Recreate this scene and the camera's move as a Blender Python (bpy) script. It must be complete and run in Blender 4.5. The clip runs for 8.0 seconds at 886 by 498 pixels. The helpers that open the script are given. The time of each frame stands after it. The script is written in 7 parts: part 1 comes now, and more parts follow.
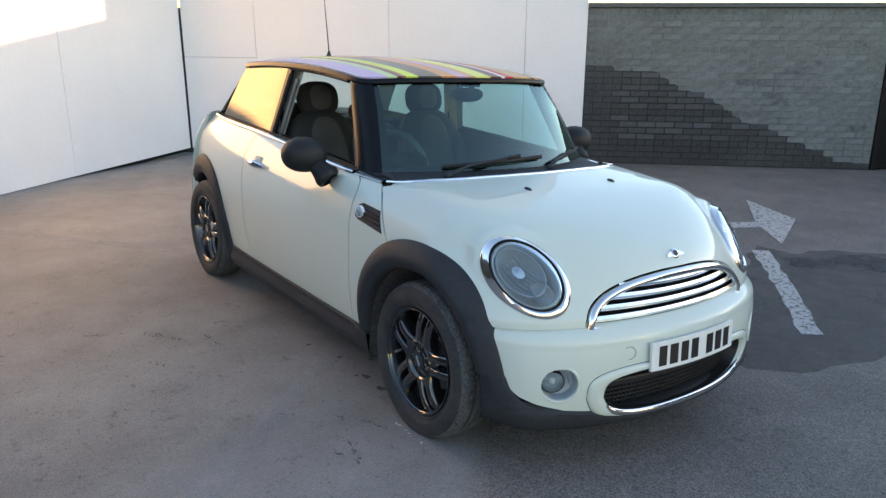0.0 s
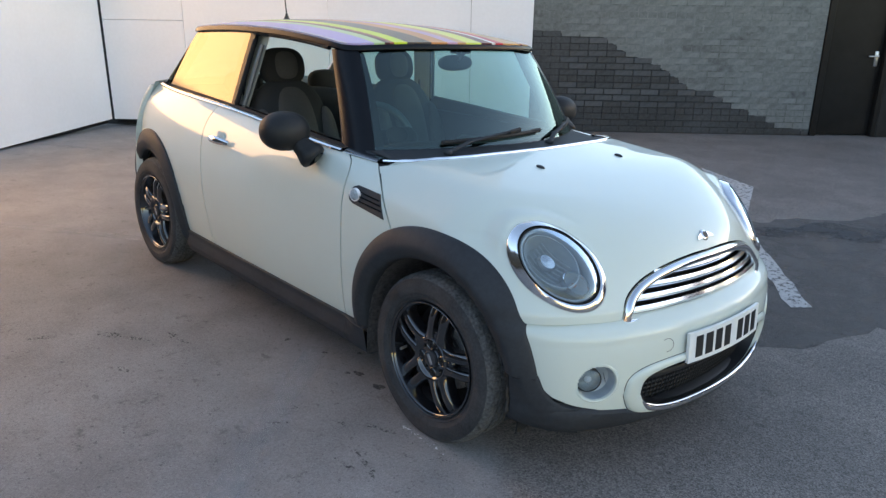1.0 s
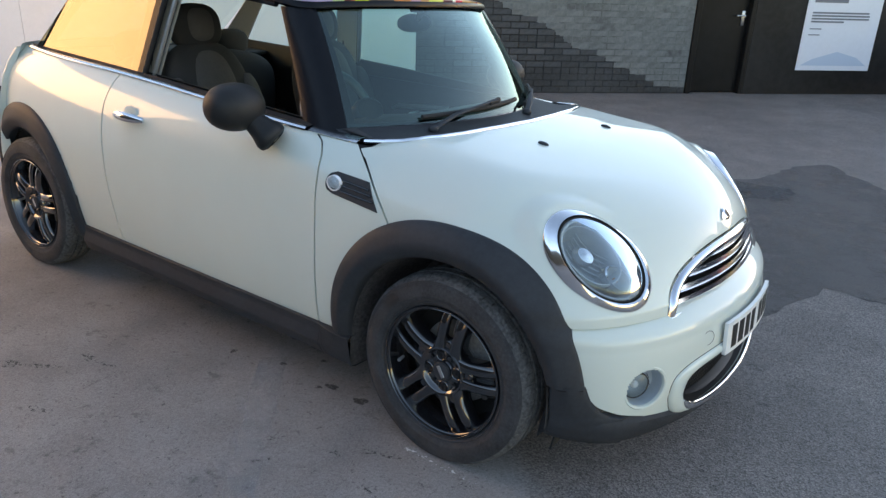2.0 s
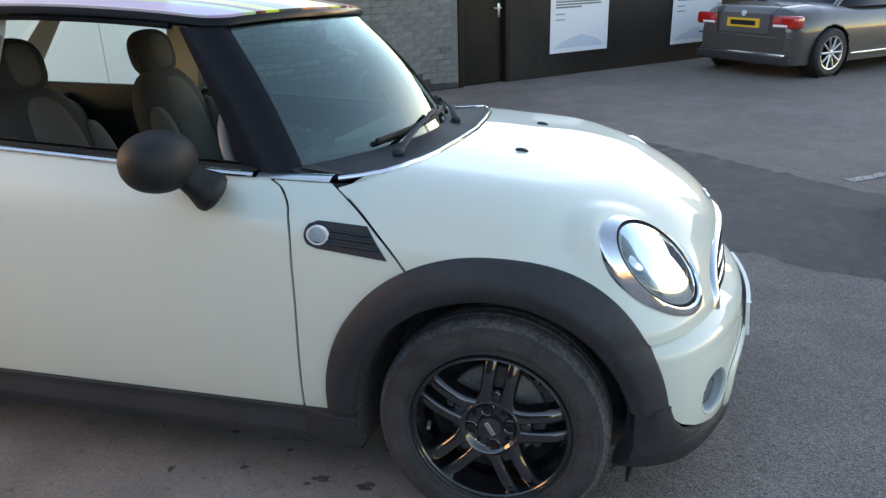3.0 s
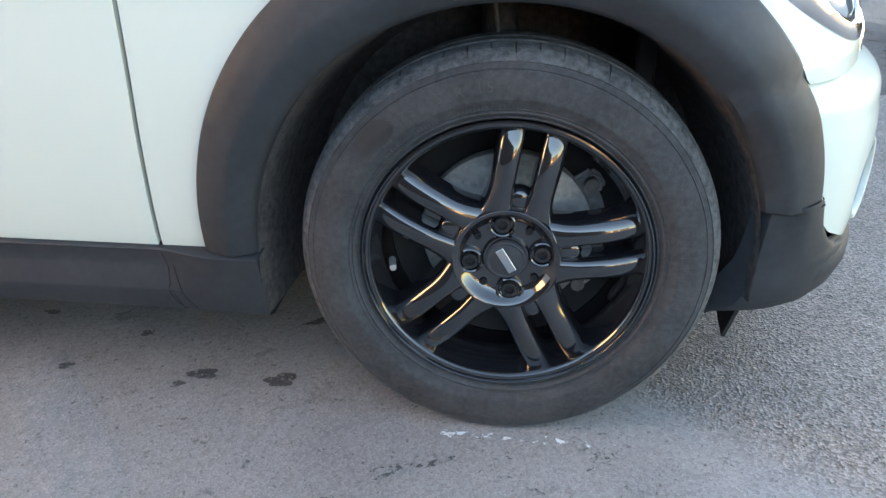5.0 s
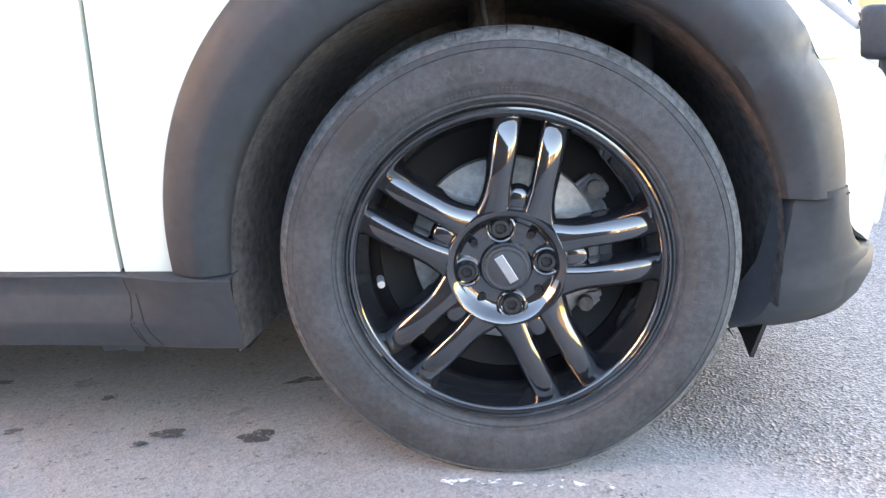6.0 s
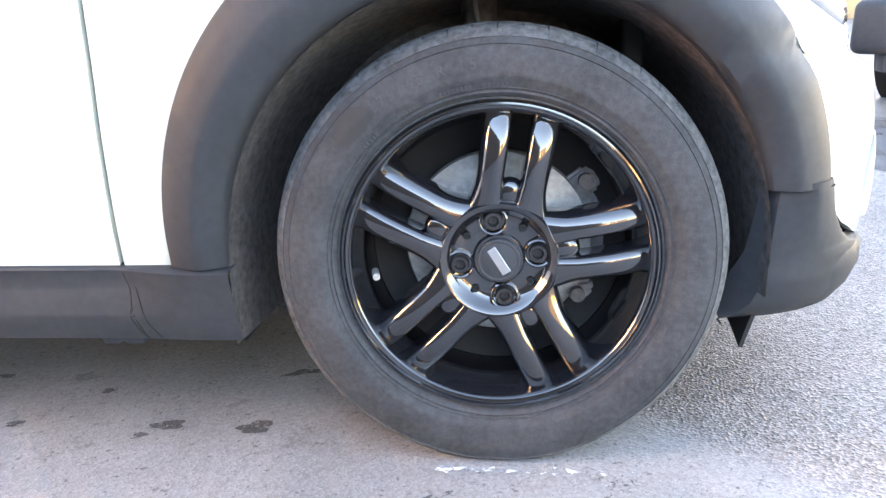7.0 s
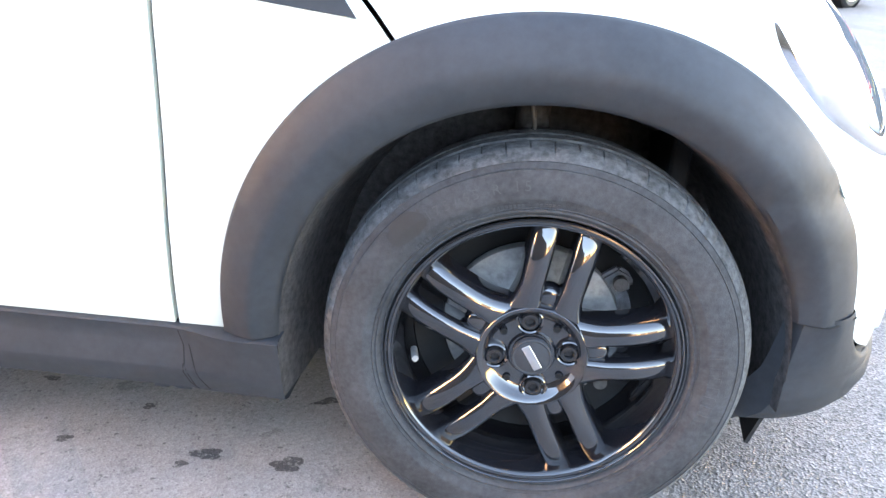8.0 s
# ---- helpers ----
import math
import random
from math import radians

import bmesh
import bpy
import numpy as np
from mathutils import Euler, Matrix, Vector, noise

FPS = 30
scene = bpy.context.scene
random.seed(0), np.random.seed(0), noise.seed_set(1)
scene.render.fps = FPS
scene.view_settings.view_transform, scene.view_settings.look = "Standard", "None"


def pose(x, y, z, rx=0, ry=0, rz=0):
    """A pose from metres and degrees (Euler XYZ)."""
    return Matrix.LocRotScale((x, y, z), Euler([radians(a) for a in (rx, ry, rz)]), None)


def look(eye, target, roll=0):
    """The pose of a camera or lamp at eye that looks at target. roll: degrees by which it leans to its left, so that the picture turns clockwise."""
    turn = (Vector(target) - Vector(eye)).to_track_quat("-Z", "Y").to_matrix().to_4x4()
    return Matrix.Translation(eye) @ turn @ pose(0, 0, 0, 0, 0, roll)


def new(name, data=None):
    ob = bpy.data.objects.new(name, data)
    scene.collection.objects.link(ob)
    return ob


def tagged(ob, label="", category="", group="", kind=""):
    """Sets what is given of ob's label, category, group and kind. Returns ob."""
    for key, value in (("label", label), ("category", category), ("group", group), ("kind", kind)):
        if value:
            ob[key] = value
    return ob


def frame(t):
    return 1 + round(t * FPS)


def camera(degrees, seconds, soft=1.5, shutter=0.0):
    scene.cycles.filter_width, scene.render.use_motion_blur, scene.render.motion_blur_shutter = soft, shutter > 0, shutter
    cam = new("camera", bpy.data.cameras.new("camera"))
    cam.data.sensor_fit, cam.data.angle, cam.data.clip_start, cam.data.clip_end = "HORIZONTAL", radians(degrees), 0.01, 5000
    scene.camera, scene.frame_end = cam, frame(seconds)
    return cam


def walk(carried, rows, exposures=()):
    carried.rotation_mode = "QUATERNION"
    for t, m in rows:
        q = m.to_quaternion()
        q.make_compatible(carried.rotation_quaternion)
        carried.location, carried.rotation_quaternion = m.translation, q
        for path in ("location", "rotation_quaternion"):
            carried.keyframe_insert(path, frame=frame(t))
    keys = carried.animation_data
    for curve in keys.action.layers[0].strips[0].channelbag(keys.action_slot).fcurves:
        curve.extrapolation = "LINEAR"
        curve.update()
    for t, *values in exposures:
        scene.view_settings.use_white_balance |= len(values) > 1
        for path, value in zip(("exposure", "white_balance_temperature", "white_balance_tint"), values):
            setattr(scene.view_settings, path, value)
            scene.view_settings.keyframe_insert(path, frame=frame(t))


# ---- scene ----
cam = camera(61.1, 8.0, soft=1.4, shutter=0.0)
# Rows in the car's own frame: seconds, eye, target, roll. The car leans with the tarmac.
FRAME = Matrix.Rotation(radians(-2.5), 4, "X")
PATH = [
    (0, (2.26, -2.357, 1.507), (0.709, -1.208, 0.987), 2.3),
    (0.5, (2.117, -2.394, 1.482), (0.594, -1.212, 0.953), 2.2),
    (1, (1.818, -2.439, 1.489), (0.422, -1.138, 0.893), 2.7),
    (1.5, (1.487, -2.484, 1.459), (0.239, -1.057, 0.822), 3.5),
    (1.7, (1.353, -2.507, 1.462), (0.186, -1.024, 0.8), 3.0),
    (2.8, (0.531, -2.444, 1.406), (-0.17, -0.68, 0.776), 2.6),
    (3, (0.324, -2.499, 1.398), (-0.152, -0.664, 0.76), -0.9),
    (3.2, (0.193, -2.543, 1.413), (-0.142, -0.704, 0.703), 0.4),
    (3.5, (0.098, -2.582, 1.399), (-0.21, -0.766, 0.619), 0.5),
    (4, (0.011, -2.505, 1.288), (-0.147, -0.729, 0.383), 1.1),
    (4.5, (-0.014, -2.065, 1.142), (-0.155, -0.3, 0.211), 0.6),
    (5, (-0.008, -1.788, 0.811), (-0.162, 0.002, -0.067), 0.4),
    (5.2, (-0.012, -1.749, 0.703), (-0.148, 0.108, -0.029), 0.5),
    (6.3, (-0.019, -1.762, 0.599), (-0.152, 0.161, 0.068), -1.6),
    (6.5, (-0.019, -1.769, 0.598), (-0.148, 0.154, 0.062), -1.6),
    (7, (-0.01, -1.773, 0.602), (-0.139, 0.147, 0.058), -1.5),
    (7.5, (-0.01, -1.749, 0.607), (-0.155, 0.168, 0.056), 0.1),
    (7.8, (-0.038, -1.751, 0.705), (-0.163, 0.143, 0.077), 1.7),
    (8, (-0.071, -1.757, 0.848), (-0.202, 0.098, 0.112), 3.6),
]
EXPOSURES = [(0.0, 3.02, 6600, 19), (1.5, 3.10, 6700, 22), (3.0, 3.24, 6950, 21), (4.0, 3.58, 6920, 20), (4.5, 3.92, 6900, 18), (5.2, 4.60, 6800, 19), (6.4, 5.53, 7050, 28), (8.0, 5.55, 6950, 26)]
walk(cam, [(t, FRAME @ look(eye, target, roll)) for t, eye, target, roll in PATH], EXPOSURES)

# ---------- world, sun ----------
SUN_AZ, SUN_EL = radians(60), radians(2.1)          # azimuth from +x towards +y
sun_dir = Vector((math.cos(SUN_EL) * math.cos(SUN_AZ), math.cos(SUN_EL) * math.sin(SUN_AZ), math.sin(SUN_EL)))
world = bpy.data.worlds.new("sky_world")
scene.world = world
world.use_nodes = True
wn = world.node_tree.nodes
sky = wn.new("ShaderNodeTexSky")
sky.sky_type = "NISHITA"
sky.sun_disc = False
sky.sun_elevation = SUN_EL
sky.sun_rotation = radians(90) - SUN_AZ
sky.air_density, sky.dust_density, sky.ozone_density = 0.7, 0.2, 1.0
wn["Background"].inputs["Strength"].default_value = 0.15
world.node_tree.links.new(sky.outputs["Color"], wn["Background"].inputs["Color"])
sun_data = bpy.data.lights.new("sun", "SUN")
sun_data.energy, sun_data.angle, sun_data.color = 3.8, radians(0.6), (1.0, 0.58, 0.22)
sun_ob = new("sun", sun_data)
sun_ob.matrix_world = look(sun_dir * 80, (0, 0, 0))


# ---------- materials ----------
def material(name, color, rough=0.5, metal=0.0, coat=0.0, spread=0.0, scale=40.0, bump=0.0, bump_scale=200.0, stains=0.0, stain_scale=2.0, spec=0.5, random_tint=0.0):
    """A Principled surface with grain, broad staining and fine relief, all in metres of the object's space."""
    m = bpy.data.materials.new(name)
    m.use_nodes = True
    nt = m.node_tree
    b = nt.nodes["Principled BSDF"]
    b.inputs["Roughness"].default_value = rough
    b.inputs["Metallic"].default_value = metal
    b.inputs["Coat Weight"].default_value = coat
    b.inputs["Coat Roughness"].default_value = 0.03
    b.inputs["Specular IOR Level"].default_value = spec
    b.inputs["Base Color"].default_value = (*color, 1)
    geo = nt.nodes.new("ShaderNodeTexCoord")
    last = None
    if spread or stains or random_tint:
        value = nt.nodes.new("ShaderNodeMath")
        value.operation = "ADD"
        value.inputs[0].default_value = 1.0
        value.inputs[1].default_value = 0.0
        last = value
        for amount, sc in ((spread, scale), (stains, stain_scale)):
            if not amount:
                continue
            tex = nt.nodes.new("ShaderNodeTexNoise")
            tex.inputs["Scale"].default_value = sc
            tex.inputs["Detail"].default_value = 5.0
            tex.inputs["Roughness"].default_value = 0.6
            nt.links.new(geo.outputs["Object"], tex.inputs["Vector"])
            rng = nt.nodes.new("ShaderNodeMapRange")
            rng.inputs["From Min"].default_value, rng.inputs["From Max"].default_value = 0.3, 0.7
            rng.inputs["To Min"].default_value, rng.inputs["To Max"].default_value = -amount, amount
            nt.links.new(tex.outputs["Fac"], rng.inputs["Value"])
            add = nt.nodes.new("ShaderNodeMath")
            add.operation = "ADD"
            nt.links.new(last.outputs[0], add.inputs[0])
            nt.links.new(rng.outputs["Result"], add.inputs[1])
            last = add
        if random_tint:
            info = nt.nodes.new("ShaderNodeObjectInfo")
            rng = nt.nodes.new("ShaderNodeMapRange")
            rng.inputs["To Min"].default_value, rng.inputs["To Max"].default_value = -random_tint, random_tint
            nt.links.new(info.outputs["Random"], rng.inputs["Value"])
            add = nt.nodes.new("ShaderNodeMath")
            add.operation = "ADD"
            nt.links.new(last.outputs[0], add.inputs[0])
            nt.links.new(rng.outputs["Result"], add.inputs[1])
            last = add
        mul = nt.nodes.new("ShaderNodeMix")
        mul.data_type, mul.blend_type = "RGBA", "MULTIPLY"
        mul.inputs["Factor"].default_value = 1.0
        mul.inputs["A"].default_value = (*color, 1)
        nt.links.new(last.outputs[0], mul.inputs["B"])
        nt.links.new(mul.outputs["Result"], b.inputs["Base Color"])
    if bump:
        tex = nt.nodes.new("ShaderNodeTexNoise")
        tex.inputs["Scale"].default_value = bump_scale
        tex.inputs["Detail"].default_value = 3.0
        nt.links.new(geo.outputs["Object"], tex.inputs["Vector"])
        bp = nt.nodes.new("ShaderNodeBump")
        bp.inputs["Strength"].default_value = bump
        bp.inputs["Distance"].default_value = 0.004
        nt.links.new(tex.outputs["Fac"], bp.inputs["Height"])
        nt.links.new(bp.outputs["Normal"], b.inputs["Normal"])
    return m


def glass(name, tint, rough=0.0, clear=0.85, ior=1.6, gloss=(1.0, 1.0, 1.0), haze=0.0):
    """Thin pane: mostly see-through with a tinted transmission and a mirror gloss by Fresnel, its reflection coloured
    by gloss; haze is the share of pale diffuse surface that lightens the pane.
    """
    m = bpy.data.materials.new(name)
    m.use_nodes = True
    nt = m.node_tree
    nt.nodes.remove(nt.nodes["Principled BSDF"])
    out = nt.nodes["Material Output"]
    tr = nt.nodes.new("ShaderNodeBsdfTransparent")
    tr.inputs["Color"].default_value = (*[c * clear for c in tint], 1)
    gl = nt.nodes.new("ShaderNodeBsdfGlossy")
    gl.inputs["Roughness"].default_value = rough
    gl.inputs["Color"].default_value = (*gloss, 1)
    fr = nt.nodes.new("ShaderNodeFresnel")
    fr.inputs["IOR"].default_value = ior
    mx = nt.nodes.new("ShaderNodeMixShader")
    nt.links.new(fr.outputs["Fac"], mx.inputs["Fac"])
    nt.links.new(tr.outputs["BSDF"], mx.inputs[1])
    nt.links.new(gl.outputs["BSDF"], mx.inputs[2])
    last = mx
    if haze:
        df = nt.nodes.new("ShaderNodeBsdfDiffuse")
        df.inputs["Color"].default_value = (0.80, 0.86, 0.90, 1)
        last = nt.nodes.new("ShaderNodeMixShader")
        last.inputs["Fac"].default_value = haze
        nt.links.new(mx.outputs["Shader"], last.inputs[1])
        nt.links.new(df.outputs["BSDF"], last.inputs[2])
    nt.links.new(last.outputs["Shader"], out.inputs["Surface"])
    return m


M_PAINT = material("cream_white_paint", (0.626, 0.677, 0.615), rough=0.40, coat=0.80, spec=0.24, spread=0.012, scale=900, stains=0.015, stain_scale=3)
M_CLAD = material("grey_black_plastic", (0.033, 0.036, 0.041), rough=0.60, spec=0.24, spread=0.12, scale=60, bump=0.12, bump_scale=1800, stains=0.15, stain_scale=5)
M_GAP = material("dark_gap", (0.006, 0.006, 0.006), rough=0.9)
M_LINER = material("wheel_liner", (0.060, 0.056, 0.056), rough=0.9, spread=0.55, scale=70, bump=0.4, bump_scale=150)
M_GLOSS = material("gloss_black", (0.007, 0.008, 0.011), rough=0.12, coat=0.35, spec=0.3, spread=0.08, scale=30)
M_PILLAR = material("satin_black_pillar", (0.011, 0.013, 0.017), rough=0.24, spec=0.09, spread=0.08, scale=30)
M_MIRROR = material("black_mirror_shell", (0.015, 0.016, 0.017), rough=0.55, spec=0.3, spread=0.1, scale=60, bump=0.05, bump_scale=1500)
M_HANDRIM = material("wheel_leather", (0.20, 0.20, 0.20), rough=0.45, spread=0.1, scale=200)
M_RIM = material("gloss_black_alloy", (0.010, 0.010, 0.012), rough=0.09, coat=0.95, spec=0.8, spread=0.15, scale=60)
M_CHROME = material("chrome", (0.80, 0.81, 0.83), rough=0.13, metal=1.0, spread=0.03, scale=60)
M_SATIN = material("satin_metal", (0.55, 0.56, 0.57), rough=0.28, metal=1.0, spread=0.06, scale=80)
M_STEEL = material("brake_steel", (0.36, 0.36, 0.35), rough=0.52, metal=0.65, spread=0.25, scale=90, stains=0.2, stain_scale=20)
M_CAST = material("cast_iron", (0.10, 0.095, 0.09), rough=0.6, metal=0.4, spread=0.3, scale=80, bump=0.3)
M_RUBBER = material("tyre_rubber", (0.037, 0.038, 0.041), rough=0.78, spread=0.30, scale=120, bump=0.30, bump_scale=500, stains=0.30, stain_scale=16)
M_MARK = material("scuffed_rubber", (0.048, 0.048, 0.051), rough=0.8, spread=0.2, scale=90)
M_CALIPER = material("cast_caliper", (0.19, 0.19, 0.20), rough=0.6, metal=0.3, spread=0.3, scale=90, bump=0.3, bump_scale=400)
M_RUBBED = material("rubbed_rubber", (0.020, 0.019, 0.019), rough=0.6, spread=0.2, scale=60)
M_TREAD = material("dusty_tread", (0.074, 0.076, 0.078), rough=0.9, spread=0.60, scale=95, stains=0.35, stain_scale=22, bump=0.4, bump_scale=300)
M_TRIM = material("interior_black", (0.012, 0.012, 0.012), rough=0.7, spread=0.2, scale=80, bump=0.2, bump_scale=900)
M_DASH = material("dash_plastic", (0.035, 0.036, 0.037), rough=0.6, spread=0.15, scale=80, bump=0.2, bump_scale=900)
M_SEAT = material("seat_cloth", (0.095, 0.087, 0.080), rough=0.95, spread=0.2, scale=300, bump=0.3, bump_scale=1200, stains=0.12, stain_scale=8)
M_SEATSIDE = material("seat_side_cloth", (0.036, 0.034, 0.033), rough=0.9, spread=0.2, scale=300, bump=0.3, bump_scale=1200)
M_BEIGE = material("pale_headlining", (0.60, 0.58, 0.52), rough=0.9, spread=0.08, scale=200)
M_SILVER = material("silver_trim", (0.42, 0.42, 0.42), rough=0.35, metal=0.9, spread=0.05, scale=60)
M_WIND = glass("windscreen_glass", (0.60, 0.88, 0.82), clear=0.82, ior=1.92, gloss=(0.80, 1.0, 0.96))
M_SIDEGLASS = glass("side_glass", (0.72, 0.90, 0.88), clear=0.92)
M_LENS = glass("lamp_lens", (0.90, 0.97, 1.0), clear=0.84, ior=1.42, gloss=(0.72, 0.86, 0.95), haze=0.08)
# dark glass; its warm gloss colour paints a golden glow into the reflection
M_PRIVACY = glass("warm_gloss_tinted_glass", (0.16, 0.18, 0.19), clear=0.5, ior=1.85, gloss=(1.0, 0.92, 0.74))
M_PLATEW = material("plate_white", (0.80, 0.80, 0.78), rough=0.35, spread=0.03, scale=50)
M_PLATEY = material("plate_yellow", (0.75, 0.48, 0.03), rough=0.4, spread=0.03, scale=50)
M_INK = material("plate_black", (0.010, 0.010, 0.011), rough=0.5)
M_REFLECT = material("lamp_reflector", (0.40, 0.46, 0.50), rough=0.45, metal=0.2, spread=0.06, scale=30, bump=0.15, bump_scale=60)
M_BOWL = material("frosted_lamp_bowl", (0.34, 0.40, 0.44), rough=0.45, metal=0.1, spread=0.10, scale=25, bump=0.2, bump_scale=40)
M_CLEARWHITE = material("clear_indicator_bowl", (0.88, 0.87, 0.88), rough=0.25, metal=0.0, spread=0.12, scale=120, bump=0.25, bump_scale=160)
M_INTAKE = material("intake_black", (0.010, 0.010, 0.011), rough=0.5, spread=0.2, scale=60)
M_REDLENS = material("red_lens", (0.45, 0.015, 0.012), rough=0.12, coat=1.0)
M_AMBERBULB = material("pale_amber_bulb", (0.62, 0.36, 0.26), rough=0.15, coat=1.0)
M_DARKCAR = material("dark_grey_car_paint", (0.085, 0.080, 0.078), rough=0.4, metal=0.3, coat=1.0, spread=0.05, scale=400)
M_REDCAR = material("dark_red_car_paint", (0.13, 0.018, 0.020), rough=0.25, metal=0.2, coat=1.0, spread=0.05, scale=400)
M_WHEELSILVER = material("silver_alloy", (0.60, 0.60, 0.61), rough=0.3, metal=0.9, spread=0.05, scale=60)
M_WHITEWALL = material("white_painted_boarding", (0.80, 0.80, 0.82), rough=0.6, spread=0.02, scale=25, stains=0.035, stain_scale=0.9, bump=0.06, bump_scale=60)
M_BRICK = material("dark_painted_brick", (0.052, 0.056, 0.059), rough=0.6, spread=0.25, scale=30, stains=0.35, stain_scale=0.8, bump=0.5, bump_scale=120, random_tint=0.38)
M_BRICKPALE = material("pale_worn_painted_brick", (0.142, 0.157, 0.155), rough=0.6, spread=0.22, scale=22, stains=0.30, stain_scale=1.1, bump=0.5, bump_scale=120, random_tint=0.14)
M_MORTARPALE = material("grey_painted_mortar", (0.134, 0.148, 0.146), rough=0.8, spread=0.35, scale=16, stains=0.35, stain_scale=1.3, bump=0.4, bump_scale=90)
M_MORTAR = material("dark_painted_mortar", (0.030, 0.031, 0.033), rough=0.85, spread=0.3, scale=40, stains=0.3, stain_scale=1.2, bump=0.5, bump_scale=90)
M_BLACKWALL = material("black_painted_wall", (0.018, 0.018, 0.018), rough=0.45, spec=0.22, spread=0.25, scale=12, stains=0.4, stain_scale=1.0, bump=0.2, bump_scale=40)
M_BLACKDOOR = material("black_painted_door", (0.010, 0.010, 0.010), rough=0.38, spec=0.22, spread=0.2, scale=9, stains=0.3, stain_scale=1.5)
M_NOTICE = material("printed_white_board", (0.72, 0.76, 0.82), rough=0.4, spread=0.02, scale=20)
M_PRINT = material("grey_print", (0.16, 0.18, 0.22), rough=0.5)
M_PALEBLUE = material("pale_blue_print", (0.50, 0.60, 0.72), rough=0.45)
M_YELLOWBRICK = material("grey_brick", (0.060, 0.066, 0.076), rough=0.85, spread=0.2, scale=18, stains=0.15, stain_scale=0.8)
M_ROOFTILE = material("grey_slate", (0.10, 0.10, 0.11), rough=0.7, spread=0.2, scale=6)
M_PALEFASCIA = material("pale_fascia", (0.55, 0.60, 0.60), rough=0.5, spread=0.05, scale=8)
M_CONCRETE = material("concrete_coping", (0.10, 0.11, 0.11), rough=0.8, spread=0.2, scale=30)


# ---------- mesh helpers ----------
def link_mesh(name, bm, mat, parent=None, label="", smooth=True):
    me = bpy.data.meshes.new(name)
    bm.normal_update()
    bm.to_mesh(me)
    bm.free()
    for mm in (mat if isinstance(mat, (list, tuple)) else [mat]):
        me.materials.append(mm)
    if smooth:
        me.polygons.foreach_set("use_smooth", [True] * len(me.polygons))
        me.set_sharp_from_angle(angle=radians(38))
    ob = new(name, me)
    if parent is not None:
        ob.parent = parent
    if label:
        tagged(ob, label=label)
    return ob


def part(name, bm, mat, parent, label="", smooth=True):
    return link_mesh(name, bm, mat, parent, label, smooth)


def thing(name, m, label, category, group="", kind=""):
    ob = new(name)
    ob.empty_display_size = 0.1
    ob.matrix_world = m
    return tagged(ob, label, category, group, kind)


def lerp_table(x, xs, ys):
    """Smooth interpolation through a short table (Catmull-Rom slopes, clamped ends)."""
    xs, ys = np.asarray(xs, float), np.asarray(ys, float)
    x = np.clip(np.asarray(x, float), xs[0], xs[-1])
    d = np.gradient(ys, xs)
    sec = np.diff(ys) / np.diff(xs)
    for i in range(1, len(xs) - 1):
        if sec[i - 1] * sec[i] <= 0:
            d[i] = 0
        else:
            d[i] = np.sign(sec[i]) * min(abs(d[i]), 3 * min(abs(sec[i]), abs(sec[i - 1])))
    i = np.clip(np.searchsorted(xs, x) - 1, 0, len(xs) - 2)
    h = xs[i + 1] - xs[i]
    t = (x - xs[i]) / h
    return ((2 * t**3 - 3 * t**2 + 1) * ys[i] + (t**3 - 2 * t**2 + t) * h * d[i]
            + (-2 * t**3 + 3 * t**2) * ys[i + 1] + (t**3 - t**2) * h * d[i + 1])


def smax(a, b, k):
    h = np.maximum(k - np.abs(a - b), 0)
    return np.maximum(a, b) + h * h / (4 * k)


def grid_mesh(P, bm=None, keep=None, closed_u=False, closed_v=False, flip=False, mat=0):
    """Quads over an array of points P[i, j]; keep(centre) drops faces."""
    bm = bm or bmesh.new()
    n, m = P.shape[:2]
    V = [[bm.verts.new(P[i, j]) for j in range(m)] for i in range(n)]
    for i in range(n if closed_u else n - 1):
        for j in range(m if closed_v else m - 1):
            q = [V[i][j], V[(i + 1) % n][j], V[(i + 1) % n][(j + 1) % m], V[i][(j + 1) % m]]
            if keep is not None:
                c = (P[i, j] + P[(i + 1) % n, j] + P[(i + 1) % n, (j + 1) % m] + P[i, (j + 1) % m]) / 4
                if not keep(c):
                    continue
            f = bm.faces.new(q[::-1] if flip else q)
            f.material_index = mat
    loose = [v for v in bm.verts if not v.link_faces]
    bmesh.ops.delete(bm, geom=loose, context="VERTS")
    return bm


def rim_in(P, depth):
    """Pad a grid of points with a row all round, turned inwards by depth along the surface normal: a pressed panel's flange."""
    du = np.gradient(P, axis=0)
    dv = np.gradient(P, axis=1)
    nrm = np.cross(du, dv)
    nrm /= np.maximum(np.linalg.norm(nrm, axis=2, keepdims=True), 1e-9)
    Q = np.pad(P, ((1, 1), (1, 1), (0, 0)), mode="edge")
    N = np.pad(nrm, ((1, 1), (1, 1), (0, 0)), mode="edge")
    for sl in (np.s_[0], np.s_[-1], np.s_[:, 0], np.s_[:, -1]):
        Q[sl] = Q[sl] - N[sl] * depth
    return Q


def box(bm, size, m=Matrix(), bevel=0.0, seg=2, mat=0):
    res = bmesh.ops.create_cube(bm, size=1, matrix=m @ Matrix.Diagonal((*size, 1)))
    vs = res["verts"]
    fs = {f for v in vs for f in v.link_faces}
    if bevel:
        es = list({e for v in vs for e in v.link_edges})
        out = bmesh.ops.bevel(bm, geom=es, offset=bevel, segments=seg, affect="EDGES", profile=0.5)
        fs = {f for f in out["faces"]} | {f for f in fs if f.is_valid}
    for f in fs:
        f.material_index = mat
    return bm


